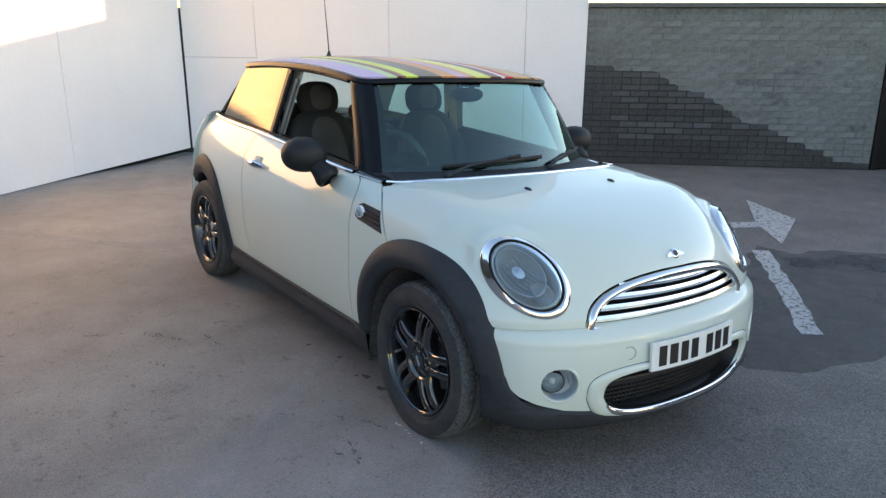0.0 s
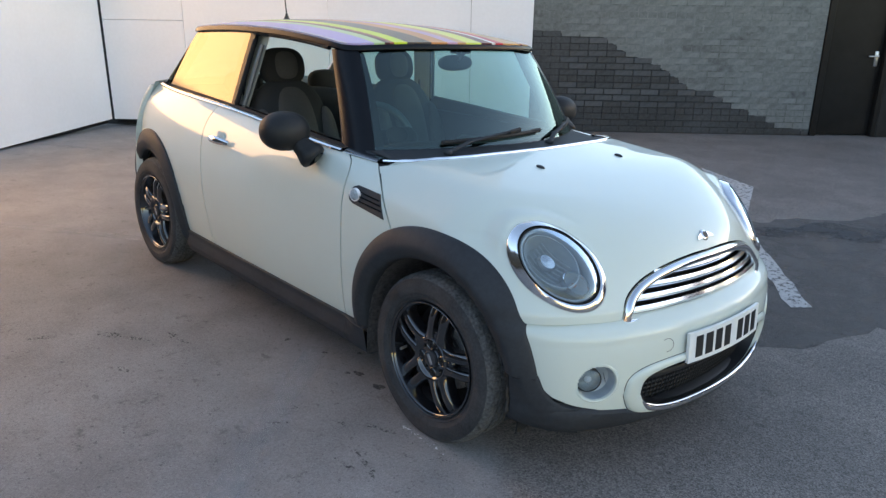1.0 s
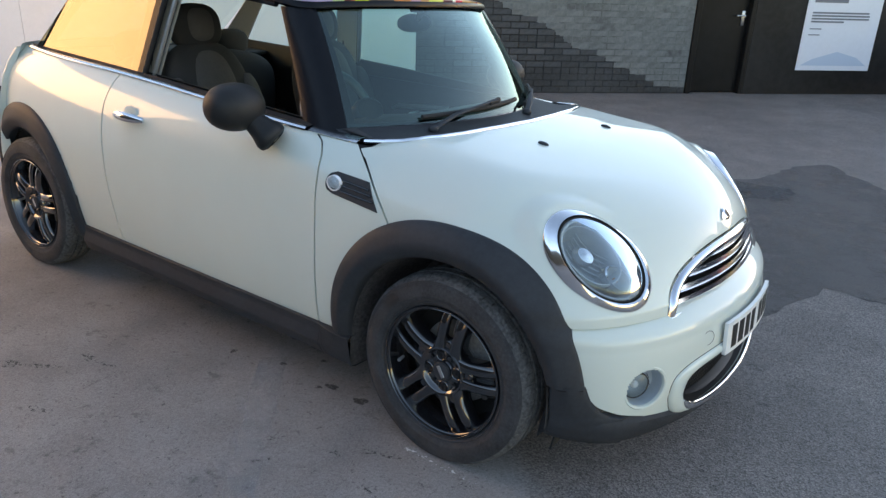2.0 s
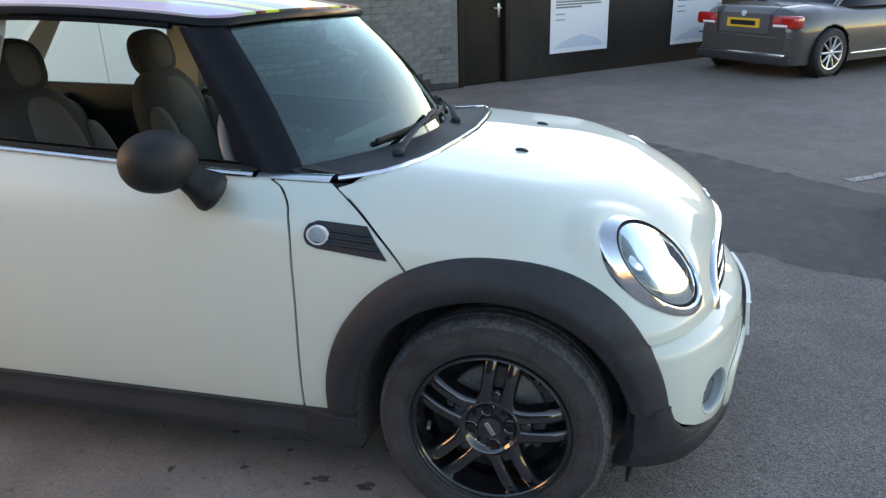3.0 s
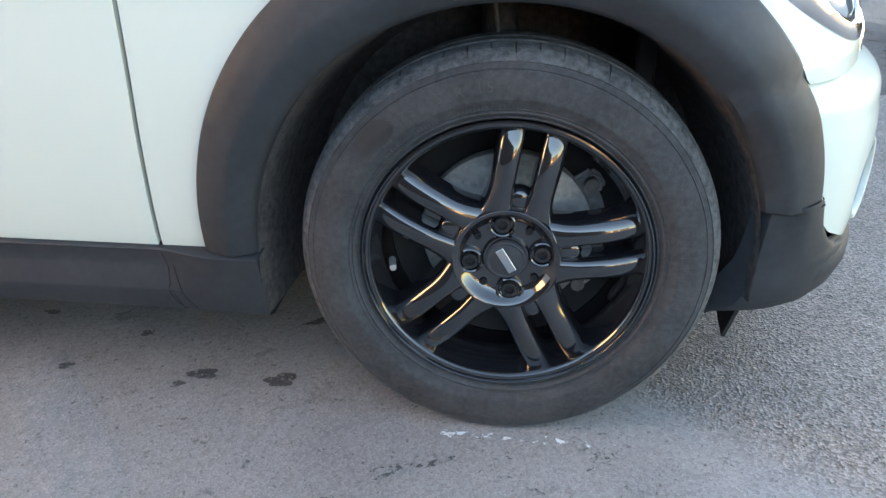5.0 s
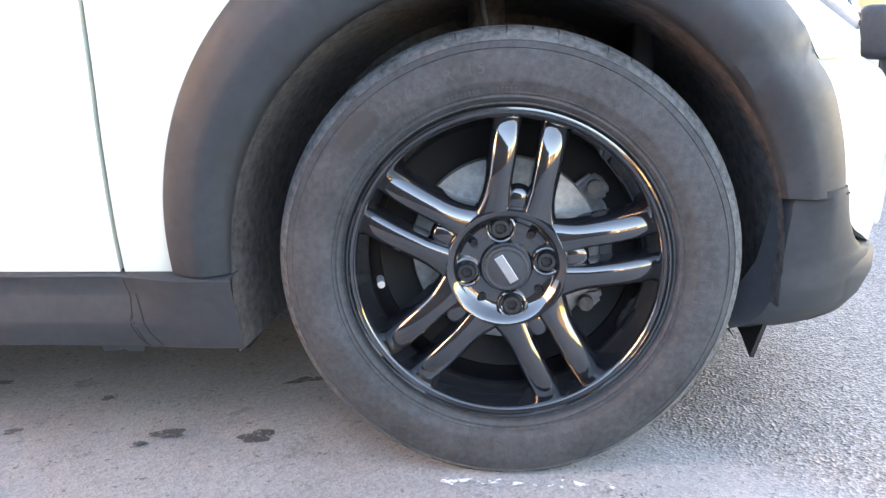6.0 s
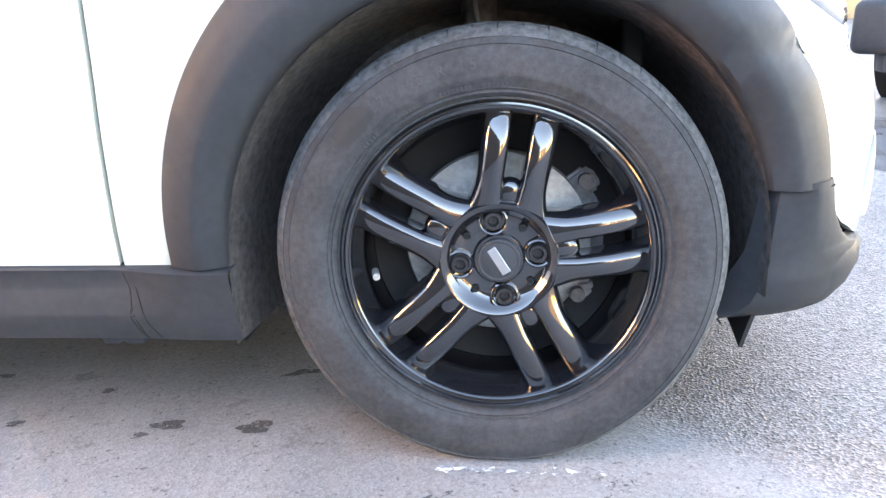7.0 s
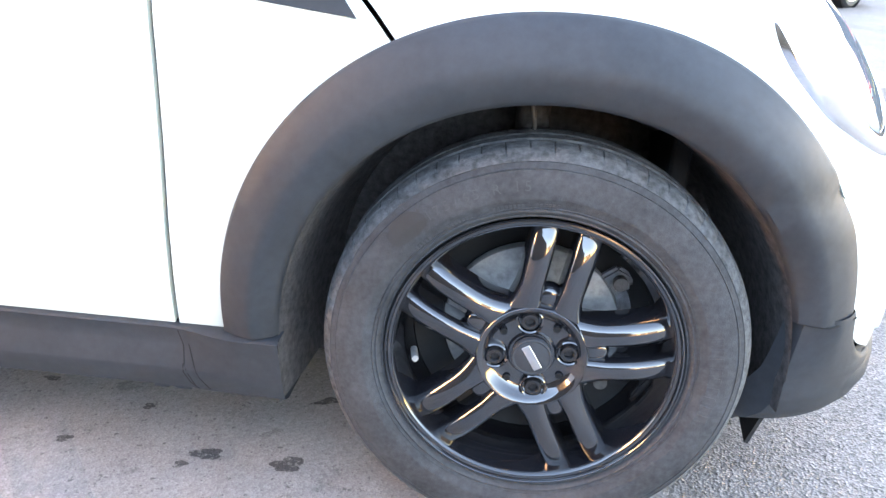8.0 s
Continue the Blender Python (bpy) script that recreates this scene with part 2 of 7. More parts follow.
def lathe(profile, steps=64, bm=None, m=Matrix(), axis="y", closed=False):
    """Revolve (radius, along) pairs round an axis."""
    P = []
    for r, a in profile:
        ring = []
        for s in range(steps):
            t = 2 * math.pi * s / steps
            if axis == "y":
                v = Vector((r * math.cos(t), a, r * math.sin(t)))
            else:
                v = Vector((r * math.cos(t), r * math.sin(t), a))
            ring.append(m @ v)
        P.append(ring)
    return grid_mesh(np.array(P), bm, closed_v=True, closed_u=closed)


def tube(points, radius, steps=10, bm=None, closed=False, flat=1.0, up=Vector((0, 0, 1))):
    """A round or oval bar along points."""
    pts = [Vector(p) for p in points]
    n = len(pts)
    rad = radius if hasattr(radius, "__len__") else [radius] * n
    P = []
    for i, p in enumerate(pts):
        a = pts[(i - 1) % n] if closed or i > 0 else p
        b = pts[(i + 1) % n] if closed or i < n - 1 else p
        t = (b - a).normalized()
        s = t.cross(up)
        s = s.normalized() if s.length > 1e-6 else Vector((1, 0, 0))
        w = s.cross(t)
        P.append([p + s * math.cos(2 * math.pi * k / steps) * rad[i] + w * math.sin(2 * math.pi * k / steps) * rad[i] * flat for k in range(steps)])
    bm = grid_mesh(np.array(P), bm, closed_v=True, closed_u=closed)
    if not closed:
        bm.verts.ensure_lookup_table()
        bm.verts.index_update()
        for ring in (P[0], P[-1]):
            try:
                bm.faces.new([bm.verts.new(v) for v in ring])
            except ValueError:
                pass
    bmesh.ops.recalc_face_normals(bm, faces=bm.faces)
    return bm


def outline_prism(pts, depth, bm=None, m=Matrix(), bevel=0.0):
    """A flat outline (x, y) extruded down from z = 0 to -depth."""
    bm = bm or bmesh.new()
    top = [bm.verts.new(m @ Vector((x, y, 0))) for x, y in pts]
    f = bm.faces.new(top)
    ret = bmesh.ops.extrude_face_region(bm, geom=[f])
    vs = [g for g in ret["geom"] if isinstance(g, bmesh.types.BMVert)]
    bmesh.ops.translate(bm, verts=vs, vec=(m.to_3x3() @ Vector((0, 0, -depth))))
    bmesh.ops.recalc_face_normals(bm, faces=bm.faces)
    if bevel:
        bmesh.ops.bevel(bm, geom=[e for e in bm.edges if len(e.link_faces) == 2 and e.calc_face_angle(0) > 0.8], offset=bevel, segments=2, affect="EDGES")
    return bm


def ellipsoid(c, r, bm=None, seg=32, rings=20, m=Matrix(), power=1.0):
    P = []
    for i in range(rings + 1):
        a = math.pi * i / rings
        row = []
        for j in range(seg):
            b = 2 * math.pi * j / seg
            v = [math.sin(a) * math.cos(b), math.sin(a) * math.sin(b), math.cos(a)]
            v = [math.copysign(abs(q) ** power, q) for q in v]
            row.append(m @ (Vector(c) + Vector((v[0] * r[0], v[1] * r[1], v[2] * r[2]))))
        P.append(row)
    bm = grid_mesh(np.array(P), bm, closed_v=True)
    bmesh.ops.remove_doubles(bm, verts=bm.verts, dist=1e-5)
    bmesh.ops.recalc_face_normals(bm, faces=bm.faces)
    return bm


def text_mesh(body, height, depth=0.001):
    """Letters of the built-in font as a bmesh, centred, of the given cap height."""
    cu = bpy.data.curves.new("letters", "FONT")
    cu.body, cu.size, cu.extrude, cu.align_x, cu.align_y = body, height / 0.73, depth, "CENTER", "CENTER"
    ob = bpy.data.objects.new("letters", cu)
    scene.collection.objects.link(ob)
    me = ob.evaluated_get(bpy.context.evaluated_depsgraph_get()).to_mesh()
    bm = bmesh.new()
    bm.from_mesh(me)
    bpy.data.objects.remove(ob)
    bpy.data.curves.remove(cu)
    return bm


# ---------- the yard ----------
LEAN = radians(2.5)                                  # the car's lean on the cambered tarmac
CAR = Matrix.Rotation(-LEAN, 4, "X")
CORNER = Vector((-7.72, 0.82, 0.0))                  # where the two boarded walls meet
A1, A2 = radians(45.9), radians(-52.7)
D1 = Vector((math.cos(A1), math.sin(A1), 0))         # along the long wall
D2 = Vector((math.cos(A2), math.sin(A2), 0))         # along the side wall


def on_wall(s, out=0.0, z=0.0):
    """A pose on the long wall: x along it, y out of the yard, z up; out is the distance in front of it."""
    n = Vector((D1.y, -D1.x, 0))
    p = CORNER + D1 * s + n * out
    return Matrix.Translation((p.x, p.y, z)) @ Matrix.Rotation(A1, 4, "Z")


def ground_z(x, y):
    s = np.where(y < 0, np.maximum(y, -1.0), np.where(y < 1.0, y, np.maximum(1.0 - (y - 1.0) * 0.8, 0.0)))
    return -math.tan(LEAN) * s


def asphalt():
    m = material("worn_asphalt", (0.115, 0.113, 0.112), rough=0.66)
    nt = m.node_tree
    b = nt.nodes["Principled BSDF"]
    tc = nt.nodes.new("ShaderNodeTexCoord")

    def noise_node(sc, detail=4.0, rough=0.6):
        n = nt.nodes.new("ShaderNodeTexNoise")
        n.inputs["Scale"].default_value, n.inputs["Detail"].default_value, n.inputs["Roughness"].default_value = sc, detail, rough
        nt.links.new(tc.outputs["Object"], n.inputs["Vector"])
        return n

    def ramp(src, lo, hi, a, c):
        r = nt.nodes.new("ShaderNodeMapRange")
        for k, v in (("From Min", lo), ("From Max", hi), ("To Min", a), ("To Max", c)):
            r.inputs[k].default_value = v
        nt.links.new(src, r.inputs["Value"])
        return r.outputs["Result"]

    def times(p, q):
        n = nt.nodes.new("ShaderNodeMath")
        n.operation = "MULTIPLY"
        nt.links.new(p, n.inputs[0])
        nt.links.new(q, n.inputs[1])
        return n.outputs[0]

    grit = nt.nodes.new("ShaderNodeTexVoronoi")
    grit.inputs["Scale"].default_value = 200.0
    nt.links.new(tc.outputs["Object"], grit.inputs["Vector"])
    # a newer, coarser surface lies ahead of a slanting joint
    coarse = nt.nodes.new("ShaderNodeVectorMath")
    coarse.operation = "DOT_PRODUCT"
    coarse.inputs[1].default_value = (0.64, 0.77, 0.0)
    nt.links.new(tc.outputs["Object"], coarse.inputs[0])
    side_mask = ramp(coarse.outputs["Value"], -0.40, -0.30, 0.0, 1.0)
    gritty = nt.nodes.new("ShaderNodeMix")
    nt.links.new(side_mask, gritty.inputs["Factor"])
    nt.links.new(ramp(grit.outputs["Color"], 0.0, 1.0, 0.84, 1.30), gritty.inputs["A"])
    nt.links.new(ramp(grit.outputs["Color"], 0.0, 1.0, 0.28, 1.50), gritty.inputs["B"])
    v = gritty.outputs["Result"]
    v = times(v, ramp(noise_node(420).outputs["Fac"], 0.3, 0.7, 0.75, 1.25))
    v = times(v, ramp(noise_node(0.55, 5).outputs["Fac"], 0.35, 0.68, 0.80, 1.16))
    v = times(v, ramp(noise_node(3.2, 6).outputs["Fac"], 0.3, 0.7, 0.84, 1.14))
    v = times(v, ramp(noise_node(11.0, 6, 0.75).outputs["Fac"], 0.60, 0.67, 1.0, 0.62))
    v = times(v, ramp(noise_node(38.0, 4, 0.7).outputs["Fac"], 0.63, 0.69, 1.0, 0.50))
    v = times(v, ramp(noise_node(95.0, 3, 0.6).outputs["Fac"], 0.645, 0.69, 1.0, 0.45))
    mix = nt.nodes.new("ShaderNodeMix")
    mix.data_type, mix.blend_type = "RGBA", "MULTIPLY"
    mix.inputs["Factor"].default_value = 1.0
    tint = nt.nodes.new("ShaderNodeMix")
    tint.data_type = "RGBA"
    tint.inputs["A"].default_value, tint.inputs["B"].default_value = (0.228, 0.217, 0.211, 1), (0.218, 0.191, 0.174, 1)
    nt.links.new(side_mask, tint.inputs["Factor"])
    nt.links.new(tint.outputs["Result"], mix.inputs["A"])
    nt.links.new(v, mix.inputs["B"])
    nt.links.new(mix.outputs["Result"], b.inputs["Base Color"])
    bp = nt.nodes.new("ShaderNodeBump")
    bp.inputs["Strength"].default_value, bp.inputs["Distance"].default_value = 0.7, 0.004
    nt.links.new(ramp(coarse.outputs["Value"], -0.40, -0.30, 0.25, 0.80), bp.inputs["Strength"])
    nt.links.new(grit.outputs["Distance"], bp.inputs["Height"])
    nt.links.new(bp.outputs["Normal"], b.inputs["Normal"])
    return m


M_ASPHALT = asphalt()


def worn(name, color, cover, scale, rough=0.7, soft=0.06, spread=0.12, grain=60, most=1.0):
    """A thin layer on the tarmac, worn through in patches."""
    m = material(name, color, rough=rough, spread=spread, scale=grain, bump=0.3, bump_scale=300)
    nt = m.node_tree
    b = nt.nodes["Principled BSDF"]
    tc = nt.nodes.new("ShaderNodeTexCoord")
    n = nt.nodes.new("ShaderNodeTexNoise")
    n.inputs["Scale"].default_value, n.inputs["Detail"].default_value, n.inputs["Roughness"].default_value = scale, 8.0, 0.7
    nt.links.new(tc.outputs["Object"], n.inputs["Vector"])
    r = nt.nodes.new("ShaderNodeMapRange")
    r.inputs["From Min"].default_value, r.inputs["From Max"].default_value = cover - soft, cover + soft
    r.inputs["To Max"].default_value = most
    value = n.outputs["Fac"]
    nt.links.new(value, r.inputs["Value"])
    nt.links.new(r.outputs["Result"], b.inputs["Alpha"])
    return m


M_LINE = worn("worn_white_line", (0.46, 0.45, 0.44), 0.43, 34.0)
M_GHOST = worn("ghost_of_a_line", (0.470, 0.465, 0.475), 0.45, 14.0, soft=0.2, most=0.22)
M_STAIN = worn("damp_stain", (0.060, 0.060, 0.064), 0.40, 5.0, rough=0.6, soft=0.07, spread=0.2)
M_OIL = worn("oil_spot", (0.066, 0.063, 0.063), 0.46, 110.0, rough=0.6, soft=0.10)
M_CRACK = worn("pitted_crack", (0.070, 0.068, 0.068), 0.55, 75.0, rough=0.85, soft=0.05)
M_CHALK = worn("chalk_scuff", (0.62, 0.62, 0.63), 0.52, 60.0, soft=0.05)


def graded(lo, hi, fine_lo, fine_hi, step, coarse):
    a = np.arange(fine_lo, fine_hi + 1e-6, step)
    out = [lo] + [v for v in coarse if lo < v < fine_lo] + list(a) + [v for v in coarse if fine_hi < v < hi] + [hi]
    return np.array(out)


gx = graded(-400, 400, -9, 9, 0.25, [-120, -60, -30, -20, -14, -11, 11, 14, 20, 30, 60, 120])
gy = graded(-400, 400, -6, 11, 0.25, [-120, -60, -30, -20, -14, -10, -8, 13, 16, 20, 30, 60, 120])
GX, GY = np.meshgrid(gx, gy, indexing="ij")
P = np.stack([GX, GY, ground_z(GX, GY)], axis=2)
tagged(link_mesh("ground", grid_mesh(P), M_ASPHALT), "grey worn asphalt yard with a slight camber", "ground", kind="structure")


def decal(name, pts, mat, label, category, lift=0.004):
    """A thin painted or spilt layer on the ground: an outline on the plan, cut where the camber bends."""
    bm = bmesh.new()
    f = bm.faces.new([bm.verts.new((x, y, 0)) for x, y in pts])
    bm.normal_update()
    if f.normal.z < 0:
        f.normal_flip()
    bmesh.ops.triangulate(bm, faces=bm.faces)
    for bend in (-1.0, 0.0, 1.0, 2.25):
        bmesh.ops.bisect_plane(bm, geom=bm.verts[:] + bm.edges[:] + bm.faces[:], plane_co=(0, bend, 0), plane_no=(0, 1, 0))
    bmesh.ops.triangulate(bm, faces=bm.faces)
    for v in bm.verts:
        v.co.z = float(ground_z(v.co.x, v.co.y)) + lift
    return tagged(link_mesh(name, bm, mat, smooth=False), label, category)


def blob(cx, cy, rx, ry, seed, n=28, rough=0.22, turn=0.0):
    rnd = random.Random(seed)
    ph = [rnd.uniform(0, 6.28) for _ in range(4)]
    out = []
    for i in range(n):
        a = 2 * math.pi * i / n
        r = 1 + rough * (math.sin(2 * a + ph[0]) * 0.5 + math.sin(3 * a + ph[1]) * 0.5 + math.sin(5 * a + ph[2]) * 0.35 + math.sin(8 * a + ph[3]) * 0.2)
        x, y = rx * r * math.cos(a), ry * r * math.sin(a)
        out.append((cx + x * math.cos(turn) - y * math.sin(turn), cy + x * math.sin(turn) + y * math.cos(turn)))
    return out


def strip(x0, y0, x1, y1, w, n=14, rag=0.006, seed=1):
    rnd = random.Random(seed)
    d = Vector((x1 - x0, y1 - y0)).normalized()
    q = Vector((-d.y, d.x)) * w / 2
    a = [(x0 + (x1 - x0) * i / n + q.x + rnd.uniform(-rag, rag), y0 + (y1 - y0) * i / n + q.y + rnd.uniform(-rag, rag)) for i in range(n + 1)]
    c = [(x0 + (x1 - x0) * i / n - q.x + rnd.uniform(-rag, rag), y0 + (y1 - y0) * i / n - q.y + rnd.uniform(-rag, rag)) for i in range(n + 1)]
    return a + c[::-1]


def ragged(pts, seed, step=0.12, amount=0.05):
    """An outline with its sides cut into short uneven steps."""
    rnd = random.Random(seed)
    out = []
    for (x0, y0), (x1, y1) in zip(pts, pts[1:] + pts[:1]):
        n = max(1, int(math.hypot(x1 - x0, y1 - y0) / step))
        out += [(x0 + (x1 - x0) * k / n + (rnd.uniform(-amount, amount) if k else 0), y0 + (y1 - y0) * k / n + (rnd.uniform(-amount, amount) if k else 0)) for k in range(n)]
    return out


M_DARKTAR = worn("dark_tarmac", (0.112, 0.101, 0.094), 0.37, 1.7, rough=0.72, soft=0.20, spread=0.5, grain=170, most=0.84)
M_DAMPTAR = worn("damp_dark_tarmac", (0.055, 0.053, 0.054), 0.47, 3.0, rough=0.65, soft=0.08, spread=0.4, grain=170, most=0.8)
decal("tarmac_patch", ragged([(-0.80, 2.90), (-0.52, 2.92), (-0.40, 3.26), (-0.10, 3.52), (0.02, 4.10), (0.25, 4.38), (0.50, 4.10), (1.10, 3.54), (1.46, 3.22), (1.95, 2.77), (2.60, 2.15), (2.95, 1.45), (2.30, 1.15), (1.95, 1.35), (1.70, 1.24), (1.55, 1.42), (1.20, 1.50),
      (1.00, 1.66), (0.72, 1.66), (0.66, 1.45), (0.56, 1.15), (0.36, 0.98), (0.05, 1.00), (-0.35, 1.5), (-0.5, 2.2)], 3, 0.08, 0.035), M_DARKTAR, "dark mottled strip of repaired tarmac in the grey asphalt", "tarmac patch", 0.002)
decal("damp_stain", blob(2.02, 2.30, 0.30, 0.16, 51, 32, 0.35, -0.6), M_DAMPTAR, "irregular dark damp stain on the asphalt", "stain", 0.006)
decal("damp_stain", blob(-0.10, 3.05, 0.42, 0.20, 57, 36, 0.35, 0.7), M_DAMPTAR, "irregular dark damp stain on the asphalt", "stain", 0.006)
decal("painted_arrow", [(-1.77, 4.26), (-1.07, 3.92), (-0.71, 3.10), (-1.09, 3.42), (-1.33, 3.02), (-1.47, 3.13), (-1.22, 3.55)], M_LINE, "worn white painted direction arrow on the asphalt", "road marking", 0.005)
decal("painted_line", strip(-0.70, 2.80, 0.35, 1.62, 0.12, rag=0.012), M_LINE, "worn white painted bay line on the asphalt", "road marking", 0.005)
decal("painted_line", strip(1.80, 3.15, 2.26, 3.50, 0.075, rag=0.014), M_LINE, "short worn white dash on the asphalt", "road marking", 0.005)
decal("painted_line", strip(2.42, 3.66, 2.75, 3.92, 0.075, rag=0.014), M_LINE, "short worn white dash on the asphalt", "road marking", 0.005)
decal("painted_line", strip(1.35, 3.55, 2.35, 2.55, 0.03, rag=0.012), M_GHOST, "pale crack and faded line across the tarmac", "road marking", 0.005)
decal("painted_line", strip(-4.6, -1.93, -2.55, -0.40, 0.10, rag=0.01), M_GHOST, "almost worn-off pale bay line on the asphalt", "road marking", 0.004)
decal("painted_line", strip(-0.86, -0.69, 0.35, -2.12, 0.10, rag=0.01), M_GHOST, "almost worn-off pale bay line on the asphalt", "road marking", 0.004)
decal("painted_line", strip(-6.9, -0.35, -6.2, 0.15, 0.09, rag=0.01), M_GHOST, "almost worn-off pale bay line on the asphalt", "road marking", 0.004)
decal("damp_stain", [(1.80, 2.12), (2.02, 2.20), (2.25, 1.98), (2.06, 1.80), (1.99, 1.62), (2.15, 1.42), (2.42, 1.20), (2.30, 0.92), (2.02, 1.06), (1.80, 1.30), (1.70, 1.52), (1.76, 1.80)], M_STAIN, "irregular dark damp stain on the asphalt", "stain", 0.006)
decal("damp_stain", blob(2.55, 1.75, 0.36, 0.16, 61, 32, 0.4, 0.5), M_STAIN, "irregular dark damp stain on the asphalt", "stain", 0.006)
for i, (x, y, rx, ry) in enumerate(((-0.392, -0.706, 0.024, 0.017), (-0.538, -0.701, 0.021, 0.015), (-0.572, -0.735, 0.010, 0.008), (-0.80, -0.70, 0.012, 0.009),
                                    (-1.02, -0.76, 0.010, 0.012), (-0.93, -0.52, 0.013, 0.008), (-0.70, -0.58, 0.010, 0.008))):
    decal("oil_spot", blob(x, y, rx * 1.15, ry * 1.15, 20 + i, 36, 0.3), M_OIL, "small dark oil drip on the asphalt", "oil spot", 0.004)
decal("oil_spot", blob(-0.36, -0.50, 0.035, 0.012, 44, 24, 0.5, 0.4), M_OIL, "dark smeared oil stain beneath the sill", "oil spot", 0.004)
for i, (x, y, rx, ry, tn) in enumerate(((-0.25, -0.99, 0.022, 0.014, 0.3), (-0.14, -0.91, 0.050, 0.012, 0.5), (0.03, -1.08, 0.060, 0.014, -0.3), (-0.02, -1.13, 0.040, 0.010, 0.2), (0.16, -0.86, 0.030, 0.010, 1.1), (-0.40, -1.16, 0.028, 0.010, 0.9), (-0.46, -1.06, 0.030, 0.008, 0.7),
                                       (-1.55, -1.35, 0.11, 0.025, 0.5), (-1.35, -1.15, 0.07, 0.016, 0.2), (-1.75, -1.62, 0.05, 0.016, 0.9), (-1.20, -1.45, 0.035, 0.014, 0.3))):
    decal("tar_crack", blob(x, y, rx, ry, 80 + i, 36, 0.75, tn), M_CRACK, "small dark pitted crack in the worn asphalt", "crack", 0.004)
decal("chalk_mark", strip(-0.09, -0.822, 0.19, -0.826, 0.012, 30, 0.005, 5), M_CHALK, "thin white scuffed chalk line beside the tyre", "chalk mark", 0.004)


# ---------- walls ----------
def wall_box(name, a, b, z0, z1, thick, mat, label, category="wall", kind="structure", back=True):
    """An upright wall from a to b on the plan; its body lies behind the line."""
    a, b = Vector((a[0], a[1], 0)), Vector((b[0], b[1], 0))
    d = b - a
    ang = math.atan2(d.y, d.x)
    bm = box(bmesh.new(), (d.length, thick, z1 - z0), Matrix.Translation((d.length / 2, thick / 2 if back else -thick / 2, (z0 + z1) / 2)), 0.004, 1)
    ob = link_mesh(name, bm, mat, smooth=False)
    ob.matrix_world = Matrix.Translation((a.x, a.y, 0)) @ Matrix.Rotation(ang, 4, "Z")
    return tagged(ob, label, category, kind=kind)


def wpt(s, out=0.0):
    p = on_wall(s, out).translation
    return (p.x, p.y)


EDGE_S, BRICK_S, DOOR_S, DOOR_E, WALL_E = 5.08, 8.42, 8.50, 9.14, 15.2
COPE = 1.82
wall_box("wall_north", wpt(-0.4, -0.16), wpt(WALL_E, -0.16), -0.3, COPE, 0.4, M_MORTAR, "dark painted masonry wall behind the yard")
# unseen tall wall, added to keep the low sun off the car
wall_box("wall_shed", wpt(24, -0.6), wpt(62, -0.6), -0.3, 6.0, 0.4, M_PALEFASCIA, "plain pale unseen wall added far along to block the low sun")
# made-up continuation of the black wall, so that the ground stays shaded
wall_box("wall_far", wpt(WALL_E + 0.01, -0.02), wpt(60, -0.02), -0.3, COPE + 0.03, 0.3, M_BLACKWALL, "low black wall added beyond the parked cars to shade the ground")


boarding = thing("boarding", on_wall(0, 0), "tall white painted boarding fixed along the yard wall", "boarding", kind="structure")
# panels run on upwards out of view to 6.4 m to cast shade
bands = ((0.03, 0.99, 0.05, 1.215), (0.03, 0.99, 1.219, 6.4), (0.994, 2.70, 0.05, 6.4), (2.704, 4.36, 0.05, 6.4), (4.364, EDGE_S, 0.05, 6.4))
for s0, s1, z0, z1 in bands:
    bm = box(bmesh.new(), (s1 - s0, 0.14, z1 - z0), Matrix.Translation(((s0 + s1) / 2, 0.07, (z0 + z1) / 2)), 0.002, 2)
    part("panel", bm, M_WHITEWALL, boarding, smooth=False)
bm = box(bmesh.new(), (EDGE_S - 0.03, 0.06, 0.05), Matrix.Translation(((EDGE_S + 0.03) / 2, 0.09, 0.022)), 0.002, 1)
part("kick_strip", bm, M_BLACKDOOR, boarding, smooth=False)

side = thing("side_boarding", Matrix.Translation(CORNER) @ Matrix.Rotation(A2 + math.pi, 4, "Z"), "tall white painted side boarding with a dark foot", "boarding", kind="structure")
for s0, s1 in ((0.0, 2.05), (2.054, 4.65)):
    bm = box(bmesh.new(), (s1 - s0, 0.12, 3.05), Matrix.Translation((-(s0 + s1) / 2, 0.06, 1.575)), 0.002, 2)
    part("panel", bm, M_WHITEWALL, side, smooth=False)
bm = box(bmesh.new(), (4.65, 0.06, 0.05), Matrix.Translation((-2.325, 0.09, 0.022)), 0.002, 1)
part("kick_strip", bm, M_BLACKDOOR, side, smooth=False)
side_end = CORNER + D2 * 4.66
side_far = CORNER + D2 * 17.0
# unseen black wall, added to cut warm reflections on the car's side
wall_box("wall_west", (side_far.x, side_far.y), (side_end.x, side_end.y), -0.3, 3.4, 0.3, M_BLACKWALL, "plain black unseen wall added at the side to darken reflections")

# coping above the bricks and the black wall
bm = box(bmesh.new(), (WALL_E - EDGE_S - 0.01, 0.22, 0.05), Matrix.Translation(((WALL_E + EDGE_S) / 2, 0.07, COPE + 0.027)), 0.006, 2)
ob = tagged(link_mesh("coping", bm, M_CONCRETE, smooth=False), "thin dark coping strip along the wall top", "coping", kind="structure")
ob.matrix_world = on_wall(0, 0)

